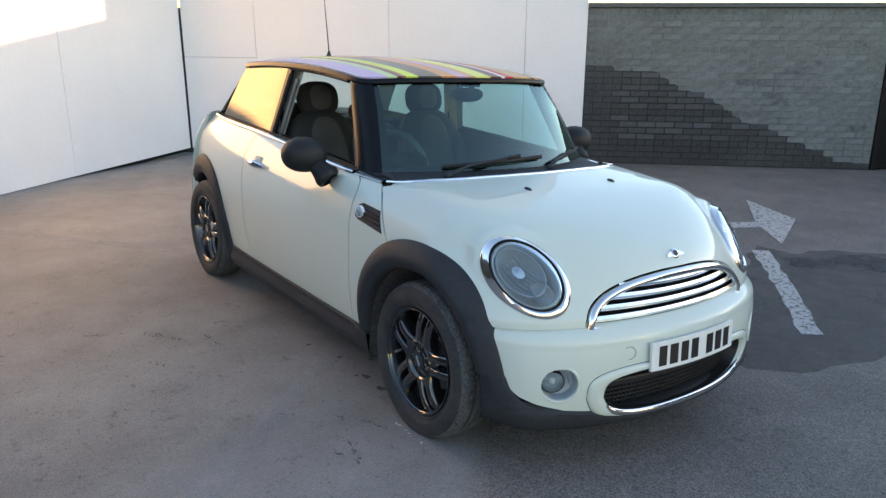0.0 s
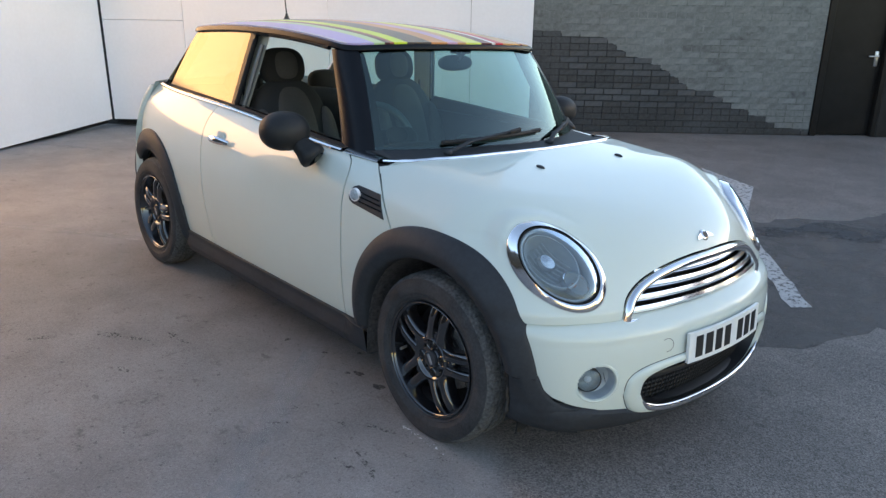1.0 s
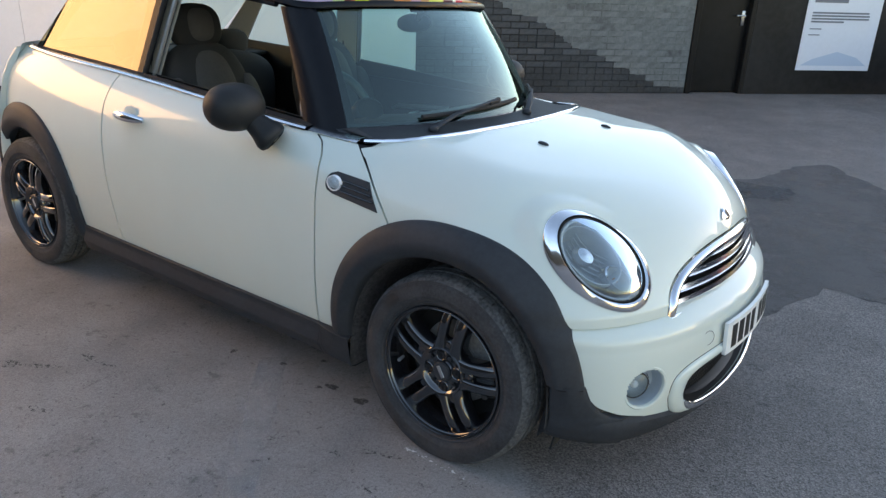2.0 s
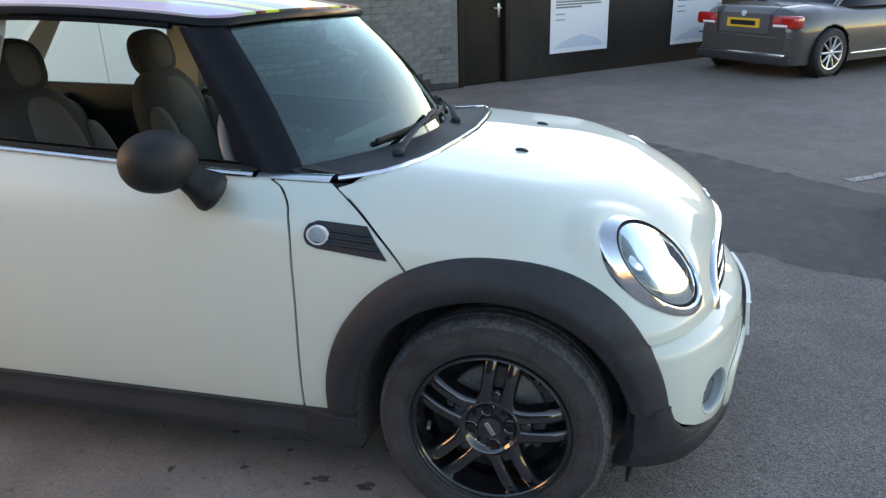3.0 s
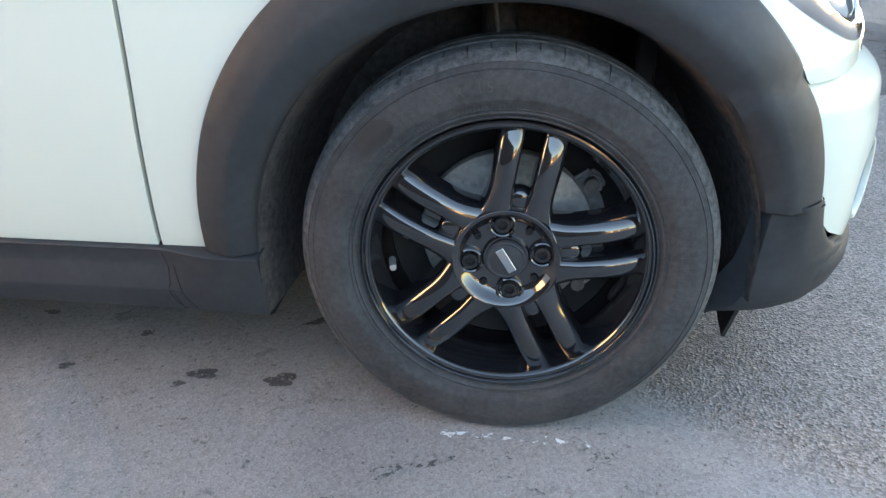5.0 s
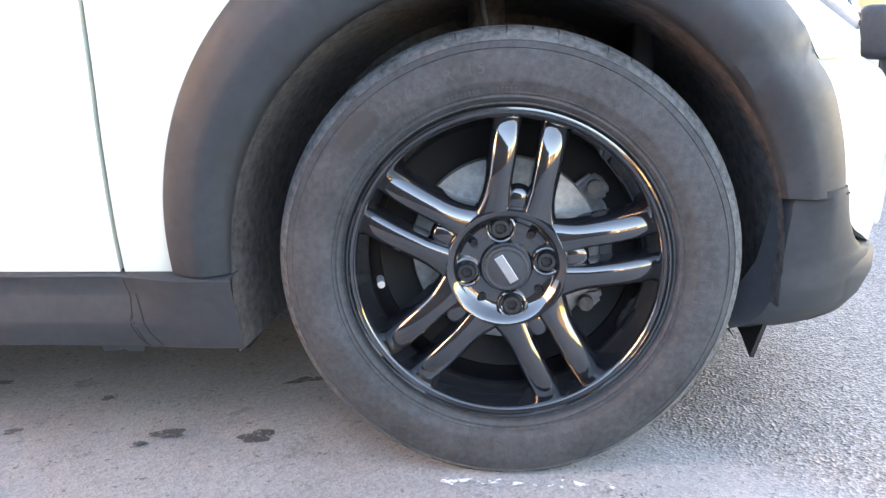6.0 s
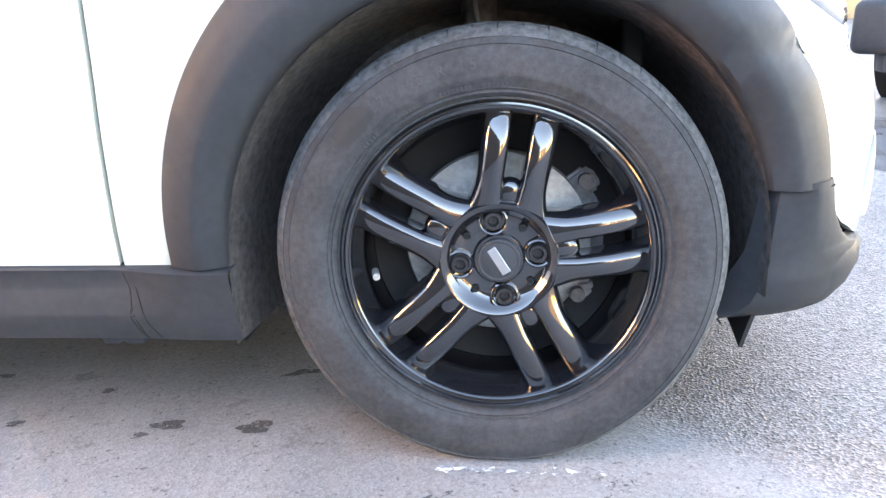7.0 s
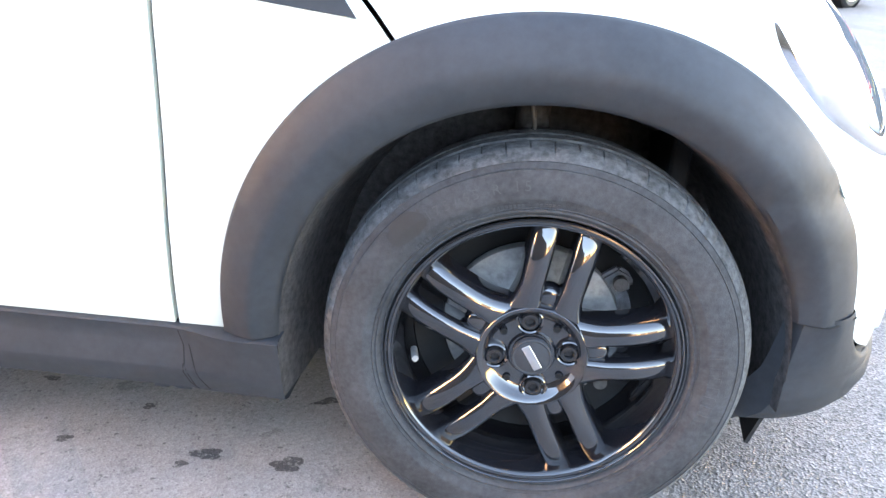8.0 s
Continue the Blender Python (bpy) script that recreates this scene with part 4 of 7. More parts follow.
# towing-eye cover and parking-plate seat
for y0 in (-0.335,):
    psi = math.atan2(-y0, 0.68)
    c0 = Vector(bumper_point(psi, 0.478)) + Vector((0.0012, 0, 0))
    m = Matrix.Translation(c0) @ Vector((math.cos(psi), -math.sin(psi), 0.05)).to_track_quat("Y", "Z").to_matrix().to_4x4()
    part("tow_cover_seam", lathe([(0.0225, 0), (0.0232, 0.0008), (0.024, 0.0)], 40, m=m), M_GAP, bumper_ob)

# fog lamps: a silver bowl sunk into the bumper, the lamp on its outer half
for sgn in (-1, 1):
    c0 = Vector((float(nose_low(np.float64(FOG[1]), np.float64(FOG[2]))) - 0.003, sgn * FOG[1], FOG[2]))
    dirv = Vector((0.855, sgn * 0.515, 0.02)).normalized()
    m = Matrix.Translation(c0) @ dirv.to_track_quat("Y", "Z").to_matrix().to_4x4() @ Matrix.Diagonal((1.06, 1.0, 0.98, 1.0))
    fog = part("fog_lamp", lathe([(0.073, -0.016), (0.072, -0.002), (0.068, 0.003), (0.063, 0.002), (0.060, -0.006), (0.0595, -0.02)], 56, m=m), M_PAINT, car, "round front fog lamp sunk in a silver bowl")
    part("reflector", lathe([(0.0600, -0.006), (0.0570, -0.022), (0.052, -0.040), (0.034, -0.050), (0.001, -0.052)], 48, m=m), M_REFLECT, fog, "silver lamp bowl")
    for k, dx in enumerate((-0.012, 0.0, 0.012)):
        part("bowl_rib", tube([m @ Vector((sgn * 0.040 + dx * 0.3, -0.034 - 0.012 * f, dx + 0.010 * (f - 0.5))) for f in (0, 0.5, 1)], 0.0015, 6), M_CHROME, fog)
    lm = m @ Matrix.Translation((-sgn * 0.021, -0.004, 0.004))
    part("bulb_ring", lathe([(0.041, -0.045), (0.0412, -0.010), (0.0395, -0.006), (0.0375, -0.008), (0.0370, -0.03)], 40, m=lm), M_INTAKE, fog, "dark ring of the lamp")
    part("bulb_bowl", lathe([(0.0372, -0.010), (0.030, -0.026), (0.016, -0.036), (0.001, -0.038)], 40, m=lm), M_BOWL, fog)
    part("bulb_shield", ellipsoid((0, -0.020, 0), (0.012, 0.012, 0.012), m=lm, seg=20, rings=12), M_CLEARWHITE, fog)
    part("lens", lathe([(0.0378, -0.008), (0.028, -0.002), (0.014, 0.001), (0.0005, 0.002)], 40, m=lm), M_LENS, fog)

# number plate, its writing left as plain bars


def on_plate(y, z, out=0.0):
    """The plate is bent round the bumper's front."""
    return (float(nose_low(np.float64(y), np.float64(0.463))) + 0.021 + out - 0.07 * (z - 0.463), y, z)


def plate_patch(y0, y1, z0, z1, out, depth):
    P = np.array([[on_plate(y, z, out) for z in np.linspace(z0, z1, 4)] for y in np.linspace(y1, y0, 24)])
    return grid_mesh(rim_in(P, -depth), flip=True)


plate = part("number_plate", plate_patch(-0.245, 0.245, 0.402, 0.508, 0.0, 0.012), M_PLATEW, car, "white front number plate with plain dark bars")
for y, w_ in ((-0.192, 0.019), (-0.136, 0.021), (-0.078, 0.020), (-0.020, 0.020), (0.072, 0.021), (0.131, 0.021), (0.190, 0.020)):
    part("bar", plate_patch(y - w_, y + w_, 0.417, 0.493, 0.0014, 0.001), M_INK, plate)
for y in (-0.215, 0.215):
    part("plate_screw", ellipsoid(on_plate(y, 0.499, 0.001), (0.002, 0.005, 0.005), seg=12, rings=8), M_PLATEW, plate)

# grille
grille = part("grille", grid_mesh(np.array([[[float(nose_up(y, z)) - 0.055, y, z] for z in np.linspace(0.55, 0.745, 10)] for y in np.linspace(-0.47, 0.47, 40)])), M_GAP, car, "chrome slatted radiator grille")


def grille_pt(y, z, out=0.0):
    return Vector((float(nose_up(np.float64(y), np.float64(z))) + out, y, z))


for zz in (0.592, 0.627, 0.662, 0.697):
    w = float(grille_half(zz)) - 0.018
    sec = []
    for y in np.linspace(-w, w, 60):
        c = grille_pt(y, zz, -0.012)
        sec.append([c + Vector((dx, 0, dz)) for dx, dz in ((-0.024, 0.005), (-0.010, 0.0135), (0.004, 0.0125), (0.010, 0.002), (0.006, -0.009), (-0.006, -0.0105), (-0.024, -0.005))])
    part("slat", grid_mesh(np.array(sec), flip=False), M_CHROME, grille)
loop = []
for a_ in np.linspace(0, math.pi, 90):
    c_, s_ = math.cos(a_), math.sin(a_)
    loop.append(grille_pt(-0.442 * math.copysign(abs(c_) ** (2 / 2.3), c_), 0.556 + 0.163 * s_ ** (2 / 2.3), -0.008))
part("grille_surround", tube(loop, 0.019, 12, flat=0.85), M_CHROME, grille, "broad chrome grille surround")
base = [grille_pt(y, 0.556 - 0.006 * (1 - (y / 0.45) ** 2), -0.002) for y in np.linspace(-0.450, 0.450, 50)]
part("grille_base_bar", tube(base, 0.012, 10), M_CHROME, grille)

# bonnet badge: a plain winged roundel
bz = bonnet_z(0.560, 0.0)
bm_ = Matrix.Translation((0.560, 0, bz + 0.002)) @ Matrix.Rotation(radians(50), 4, "Y")
badge = part("badge", lathe([(0.001, 0.006), (0.016, 0.006), (0.020, 0.003), (0.0215, 0.0)], 36, m=bm_ @ Matrix.Rotation(radians(90), 4, "X")), M_CHROME, car, "small chrome winged badge")
for sgn in (-1, 1):
    part("wing", outline_prism([(0.011, sgn * 0.017), (0.012, sgn * 0.055), (0.004, sgn * 0.044), (0.003, sgn * 0.05), (-0.004, sgn * 0.036), (-0.010, sgn * 0.018)], 0.003, m=bm_ @ Matrix.Translation((0, 0, 0.004))), M_CHROME, badge, smooth=False)
part("badge_disc", lathe([(0.001, 0.0075), (0.012, 0.0075), (0.0135, 0.005)], 30, m=bm_ @ Matrix.Rotation(radians(90), 4, "X")), M_INK, badge)

# washer jets
for y in (-0.252, 0.252):
    zz = bonnet_z(-0.006, y)
    part("washer_jet", ellipsoid((0, 0, 0), (0.021, 0.010, 0.007), m=Matrix.Translation((-0.006, y, zz + 0.002)) @ Matrix.Rotation(radians(8), 4, "Y"), seg=16, rings=10), M_CLAD, car, "small black washer jet")


# headlamps
def headlamp(sgn):
    fl = Matrix.Diagonal((1, -sgn, 1, 1))
    m = Matrix.Identity(4)
    for r in range(3):
        m[r][0], m[r][1], m[r][2], m[r][3] = HL_W[r], HL_U[r], HL_N[r], HL_C[r]
    m = fl @ m                                       # local: x across, y up, z out

    def dish(prof, seg=72, dx=0.0, dy=0.0):
        return grid_mesh(np.array([[m @ Vector((dx + r * HL_B * math.cos(2 * math.pi * k / seg), dy + r * HL_A * math.sin(2 * math.pi * k / seg), h)) for k in range(seg)] for r, h in prof]), closed_v=True, flip=(sgn > 0))
    # chrome rim: its outer edge hugs the bonnet all round
    rows = []
    for r, lift, hold in ((1.03, -0.020, 1.0), (1.03, 0.001, 1.0), (1.015, 0.006, 1.0), (0.965, 0.010, 0.9), (0.90, 0.008, 0.45), (0.86, 0.0, 0.0), (0.835, -0.008, 0.0), (0.83, -0.036, 0.0)):
        row = []
        for k in range(96):
            a = 2 * math.pi * k / 96
            o = HL_C + HL_W * (r * HL_B * math.cos(a)) + HL_U * (r * HL_A * math.sin(a)) - HL_N * 0.12
            s = solve_ray(body_f, *[np.array([v]) for v in o], *[np.array([v]) for v in HL_N], 0.3)[0]
            h = max((Vector(s) - HL_C).dot(HL_N), -0.014)
            row.append(m @ Vector((r * HL_B * math.cos(a), r * HL_A * math.sin(a), hold * h + (1 - hold) * 0.016 + lift)))
        rows.append(row)
    lamp = part("headlamp", grid_mesh(np.array(rows), closed_v=True, flip=(sgn > 0)), M_CHROME, car, "oval headlamp with a chrome rim")
    part("gasket", dish([(0.838, 0.0), (0.832, 0.0135), (0.81, 0.014), (0.80, 0.0)]), M_GAP, lamp)
    part("bezel", dish([(0.805, 0.004), (0.78, 0.012), (0.74, 0.010), (0.715, -0.02), (0.70, -0.05)]), M_REFLECT, lamp, "bright inner bezel")
    part("bowl", dish([(0.76, -0.03), (0.72, -0.055), (0.55, -0.085), (0.3, -0.10), (0.01, -0.105)]), M_BOWL, lamp)
    part("projector_ring", dish([(0.60, -0.03), (0.585, -0.012), (0.56, -0.012), (0.54, -0.04), (0.40, -0.075)], dx=-0.022, dy=0.004), M_REFLECT, lamp)
    part("bulb_shield", dish([(0.20, -0.085), (0.19, -0.045), (0.15, -0.034), (0.01, -0.030)], dx=-0.030, dy=0.004, seg=40), M_CHROME, lamp, "bright bulb shield")
    for k in range(7):
        yy = -0.046 + 0.0153 * k
        part("reflector_facet", tube([m @ Vector((-0.022 + 0.062 * q_, yy, -0.070 + 0.022 * q_ * q_)) for q_ in (-1, -0.5, 0, 0.5, 1)], 0.0022, 6), M_REFLECT, lamp)
    part("indicator_ring", dish([(0.285, -0.045), (0.285, -0.010), (0.262, -0.006), (0.245, -0.010), (0.235, -0.045)], dx=0.084, dy=0.002, seg=44), M_CHROME, lamp, "chrome ring of the indicator")
    part("indicator_bowl", dish([(0.245, -0.014), (0.20, -0.034), (0.10, -0.046), (0.01, -0.048)], dx=0.084, dy=0.002, seg=40), M_REFLECT, lamp)
    part("indicator_bulb", ellipsoid((0.084, 0.002, -0.034), (0.0085, 0.0085, 0.012), m=m, seg=16, rings=10), M_AMBERBULB, lamp, "pale amber indicator bulb")
    part("lens", dish([(0.825, 0.010), (0.75, 0.018), (0.55, 0.025), (0.3, 0.031), (0.01, 0.033)]), M_LENS, lamp)
    return lamp


for s_ in (1, -1):
    headlamp(s_)


# arch cladding: front and rear
def cladding(cx, name, front):
    n = 90
    reach, inner = (0.465, 0.380) if front else (0.430, 0.345)
    for sgn in (1, -1):
        rows = []
        for i in range(n + 1):
            t = i / n
            xo, zo = arch(t, reach, 0.460 if front else 0.44, 0.490)
            xi, zi = arch(t, inner, 0.366 if front else 0.357, 0.380 if front else 0.372, n=2.05)
            row = []
            for k, (f, out) in enumerate(((0.0, -0.006), (0.0, 0.006), (0.04, 0.013), (0.28, 0.0235), (0.50, 0.0305), (0.60, 0.0315), (0.70, 0.0285), (0.94, 0.0170), (1.0, 0.008), (1.0, -0.012), (1.0, -0.030))):
                x, z = xo + (xi - xo) * f + cx, zo + (zi - zo) * f
                row.append((x, z, out))
            rows.append(row)
        A = np.array(rows)
        if front:                                    # cut level where the bumper's corner piece begins
            A[..., 1] = np.where(A[..., 0] > 0.2, np.maximum(A[..., 1], 0.396), A[..., 1])
        Y = side_y(np.clip(A[..., 0], -2.85, 0.44), np.clip(A[..., 1], 0.30, 0.80))
        if front:
            mixed = np.clip((0.61 - A[..., 1]) / 0.05, 0, 1) * np.clip((A[..., 0] - 0.15) / 0.1, 0, 1)
            Y = Y + (side_low(np.clip(A[..., 0], -0.5, 0.46), np.clip(A[..., 1], 0.30, 0.80)) - Y) * mixed
        P = np.stack([A[..., 0], (Y - A[..., 2]), A[..., 1]], axis=-1)
        if sgn < 0:
            P = mirrored(P)
        ob = part(name, grid_mesh(P, flip=(sgn < 0)), M_CLAD, car, "black plastic wheel arch trim")
        # feet of the trim, down to the sill and the bumper's foot
        for foot, (x0, x1) in () if front else (("rear", (-reach, -inner)), ("front", (0.357, 0.44))):
            zb = 0.20
            us = np.linspace(0, 1, 8)[:, None]
            vs = np.linspace(0, 1, 8)[None, :]
            x = cx + x0 + (x1 - x0) * us + 0 * vs
            zz = 0.298 - (0.298 - zb) * vs + 0 * us
            prof = np.interp(us[:, 0], (0, 0.04, 0.3, 0.65, 0.8, 1.0) if foot == "rear" else (0, 0.2, 0.35, 0.7, 0.96, 1.0), (0.006, 0.013, 0.024, 0.030, 0.024, 0.012) if foot == "rear" else (0.012, 0.024, 0.030, 0.024, 0.013, 0.006))[:, None]
            Q = np.stack([x + 0.03 * vs * (1 if foot == "front" else 0) * (us - 0.2), side_y(np.clip(x, -2.85, 0.40), np.full_like(x, 0.30)) - prof + 0.05 * vs**2, zz], axis=-1)
            Q = rim_in(Q, -0.03)
            if sgn < 0:
                Q = mirrored(Q)
            part("arch_foot", grid_mesh(Q, flip=(sgn > 0)), M_CLAD, ob)
        # liner inside the arch
        rows = []
        for i in range(50):
            xi, zi = arch(i / 49, 0.380, 0.366, 0.380, n=2.05)
            rows.append([(cx + xi * s, y, 0.298 + (zi - 0.298) * s) for s, y in ((1.0, -0.775 if front else -0.69), (0.985, -0.74 if front else -0.68), (0.965, -0.66), (0.95, -0.58), (0.9, -0.50))])
        L = np.array(rows)
        if sgn < 0:
            L = mirrored(L)
        part("arch_liner", grid_mesh(L), M_LINER, ob, "dusty black wheel arch liner")
        for ex in (-0.380, 0.366):
            Q = np.array([[[cx + ex * f, y, z] for z in ((0.30, 0.25, 0.179) if ex < 0 else (0.30, 0.275, 0.245))] for y, f in ((-0.780 if front and ex < 0 else -0.772 if front else -0.68, 1.0), (-0.74 if front else -0.67, 0.985), (-0.66, 0.965), (-0.58, 0.95), (-0.50, 0.9))])
            if sgn < 0:
                Q = mirrored(Q)
            part("liner_end", grid_mesh(Q), M_LINER, ob)
        Q = np.array([[[cx + 0.5 * a, -0.50, z] for z in (0.12, 0.45, 0.70)] for a in (-0.8, 0, 0.8)])
        if sgn < 0:
            Q = mirrored(Q)
        part("inner_wall", grid_mesh(Q), M_LINER, ob)


cladding(0.0, "front_arch_trim", True)
cladding(-WB, "rear_arch_trim", False)
for sgn in (1, -1):
    pts = [Vector((0.458 - 0.092 * f, float(side_low(np.float64(min(0.45, 0.458 - 0.092 * f)), np.float64(0.396))) - np.interp(f, (0, 0.04, 0.28, 0.50, 0.60, 0.70, 0.94, 1.0), (0.006, 0.0135, 0.0240, 0.0310, 0.0320, 0.0290, 0.0175, 0.0085)), 0.3955)) for f in np.linspace(0.03, 0.99, 24)]
    pts = pts if sgn > 0 else [Vector((p.x, -p.y, p.z)) for p in pts]
    part("trim_seam", tube(pts, 0.0016, 6), M_GAP, car)
# rubber air flap ahead of the front tyre and mud flap behind it
for sgn in (1, -1):
    fl = Matrix.Diagonal((1, sgn, 1, 1))
    part("air_flap", outline_prism([(-0.07, 0.0), (0.10, 0.0), (0.10, -0.07), (0.0, -0.085), (-0.055, -0.10)], 0.006, m=fl @ Matrix.Translation((0.385, -0.65, 0.24)) @ Matrix.Rotation(radians(12), 4, "Y") @ Matrix.Rotation(radians(90), 4, "Z") @ Matrix.Rotation(radians(90), 4, "X")), M_TRIM, car, "thin black rubber air flap", smooth=False)

# sills: a stepped moulding that smooths out and swells to meet the front arch trim
SILL_Z = (0.297, 0.2955, 0.2925, 0.288, 0.268, 0.262, 0.230, 0.223, 0.205, 0.186, 0.179, 0.178)
SILL_LONG = (-0.004, 0.008, 0.0105, 0.0085, 0.0070, 0.0080, 0.0185, 0.0185, 0.0115, 0.0040, -0.0120, -0.12)
SILL_END = (-0.004, 0.030, 0.0350, 0.0345, 0.0310, 0.0300, 0.0250, 0.0240, 0.0200, 0.0120, -0.0040, -0.12)


def sill_out(x, k):
    f = min(1.0, max(0.0, (x + 0.555) / 0.12))
    return SILL_LONG[k] + (SILL_END[k] - SILL_LONG[k]) * f * f * (3 - 2 * f)


def on_sill(x, z, lift=0.0):
    out = float(np.interp(-z, [-v for v in SILL_Z], [sill_out(x, k) for k in range(len(SILL_Z))]))
    return Vector((x, float(side_y(np.float64(x), np.float64(0.295))) - out - lift, z))


for sgn in (1, -1):
    xs = [-WB + 0.44 + (WB - 0.44 - 0.376) * i / 110 for i in range(111)]
    P = np.array([[[x + max(0.0, (x + 0.50) / 0.124) * (0.001 + 0.005 * (0.297 - z) / 0.119), 0.0, z] for z in SILL_Z] for x in xs])
    P[..., 1] = side_y(P[..., 0], np.full(P.shape[:2], 0.295)) - np.array([[sill_out(x, k) for k in range(len(SILL_Z))] for x in xs])
    if sgn < 0:
        P = mirrored(P)
    part("sill_trim", grid_mesh(P, flip=(sgn < 0)), M_CLAD, car, "black plastic sill trim")
    for line in (((-0.538, 0.294), (-0.529, 0.262), (-0.527, 0.236), (-0.515, 0.190)), ((-0.529, 0.236), (-0.529, 0.220), (-0.522, 0.200), (-0.508, 0.184)), ((-0.520, 0.268), (-0.513, 0.243), (-0.505, 0.213), (-0.488, 0.184))):
        xs_, zs_ = [p[0] for p in line], [p[1] for p in line]
        pts = [on_sill(float(np.interp(f, (0, 0.33, 0.67, 1), xs_)), float(np.interp(f, (0, 0.33, 0.67, 1), zs_)), -0.0006) for f in np.linspace(0, 1, 16)]
        part("sill_seam", tube([Vector((p.x, sgn * p.y, p.z)) for p in pts], 0.0013, 6), M_GAP, car)
    b = outline_prism([(-0.036, 0.010), (-0.030, -0.006), (-0.008, -0.006), (-0.004, -0.003), (0.002, -0.003), (0.006, -0.006), (0.030, -0.006), (0.036, 0.010)], 0.02, m=Matrix.Translation((-0.562, -sgn * 0.757, 0.1765)) @ Matrix.Rotation(radians(90), 4, "X"))
    part("jacking_point", b, M_CLAD, car)

# underbody and dark inner shell behind the panel gaps
part("underbody", box(bmesh.new(), (3.3, 1.0, 0.10), Matrix.Translation((-1.25, 0, 0.24)), 0.03, 2), M_LINER, car)
part("floor_pan", box(bmesh.new(), (1.62, 1.42, 0.06), Matrix.Translation((-1.24, 0, 0.27)), 0.02, 2), M_LINER, car)
for sgn in (1, -1):
    for x0, x1, z0, z1 in ((-1.95, -0.36, 0.30, 0.90), (-0.62, -0.30, 0.55, 0.93), (-2.1, -1.6, 0.5, 0.97)):
        xs, zs = np.meshgrid(np.linspace(x0, x1, 40), np.linspace(z0, z1, 24), indexing="ij")
        P = flank(xs, zs, -0.014)
        P = mirrored(P) if sgn < 0 else P
        part("inner_shell", grid_mesh(P, keep=lambda c: front_arch_out(c) and rear_arch_out(c)), M_GAP, car)
part("front_bulkhead", box(bmesh.new(), (0.02, 1.3, 0.62), Matrix.Translation((-0.44, 0, 0.56)), 0.005, 1), M_LINER, car)
part("radiator", box(bmesh.new(), (0.02, 0.95, 0.40), Matrix.Translation((0.50, 0, 0.46)), 0.005, 1), M_GAP, car)
for s_ in (-1, 1):
    part("lamp_box", box(bmesh.new(), (0.03, 0.28, 0.24), Matrix.Translation((0.19, s_ * 0.53, 0.65)), 0.005, 1), M_GAP, car)


# rear end, unseen but for its outline: hatch and bumper
def rear_x(y, z):
    a = abs(y)
    return lerp_table(z, (0.2, 0.35, 0.5, 0.65, 0.8, 0.95, 1.05), (-2.93, -2.98, -2.99, -2.94, -2.91, -2.87, -2.83)) + 0.22 * a**2 + 0.6 * a**6


P = np.array([[[float(rear_x(y, z)), y * min(1.0, 1.0 if z < 0.75 else 1 - (z - 0.75) * 0.35), z] for z in np.linspace(0.22, 1.04, 26)] for y in np.linspace(-0.74, 0.74, 60)])
part("tail_panel", grid_mesh(P), M_PAINT, car, "cream-white tailgate and rear bumper")
for sgn in (1, -1):
    zs = np.linspace(0.25, 1.02, 24)
    ends = flank(np.full(24, -2.70), zs)
    rows = []
    for f in np.linspace(0, 1, 8):
        rr = []
        for k, z in enumerate(zs):
            yt = -0.74 * (1 if z < 0.75 else 1 - (z - 0.75) * 0.35)
            a_, b_ = Vector(ends[k]), Vector((float(rear_x(0.74, z)), yt, z))
            rr.append(a_.lerp(b_, f) + Vector((0, -0.03 * math.sin(math.pi * f), 0)))
        rows.append(rr)
    Q = np.array(rows)
    Q = mirrored(Q) if sgn < 0 else Q
    part("rear_corner", grid_mesh(Q), M_PAINT, car)


# ---------- greenhouse ----------
def roof_z(x, y):
    c = lerp_table(x, (-2.65, -2.45, -2.2, -1.85, -1.5, -1.15, -0.85, -0.66), (1.348, 1.376, 1.408, 1.432, 1.437, 1.425, 1.397, 1.365))
    a = np.abs(y)
    return c - 0.085 * a**2 - 0.10 * a**4


def glass_y(x, z):
    """Right side's glazing plane."""
    return -(0.668 - 0.235 * (z - 0.945) - 0.09 * np.maximum(z - 1.2, 0) ** 2) * lerp_table(x, (-2.7, -2.3, -1.6, -0.9, -0.4), (0.951, 0.970, 1.0, 1.0, 0.985))


ROOF_HALF = 0.578


def roof_edges(q):
    y = q * ROOF_HALF
    turn_in = np.clip((np.abs(q) - 0.88) / 0.12, 0, 1)
    turn_in = 0.055 * (1 - np.sqrt(1 - np.minimum(turn_in, 0.999) ** 2))
    return -0.700 - 0.36 * y**2 - turn_in, -2.47 + 0.62 * np.abs(y) ** 2.2 + turn_in


def roof_panel():
    q = np.linspace(-1, 1, 91)[None, :]
    u = np.linspace(0, 1, 60)[:, None]
    xf, xr = roof_edges(q)
    x = xf + (xr - xf) * u
    y = q * ROOF_HALF * lerp_table(x, (-2.7, -2.3, -1.6, -0.9, -0.4), (0.94, 0.97, 1.0, 1.0, 0.985))
    z = roof_z(x, y)
    P = np.stack([x, y, z], -1)
    return grid_mesh(rim_in(P, -0.018), flip=False)


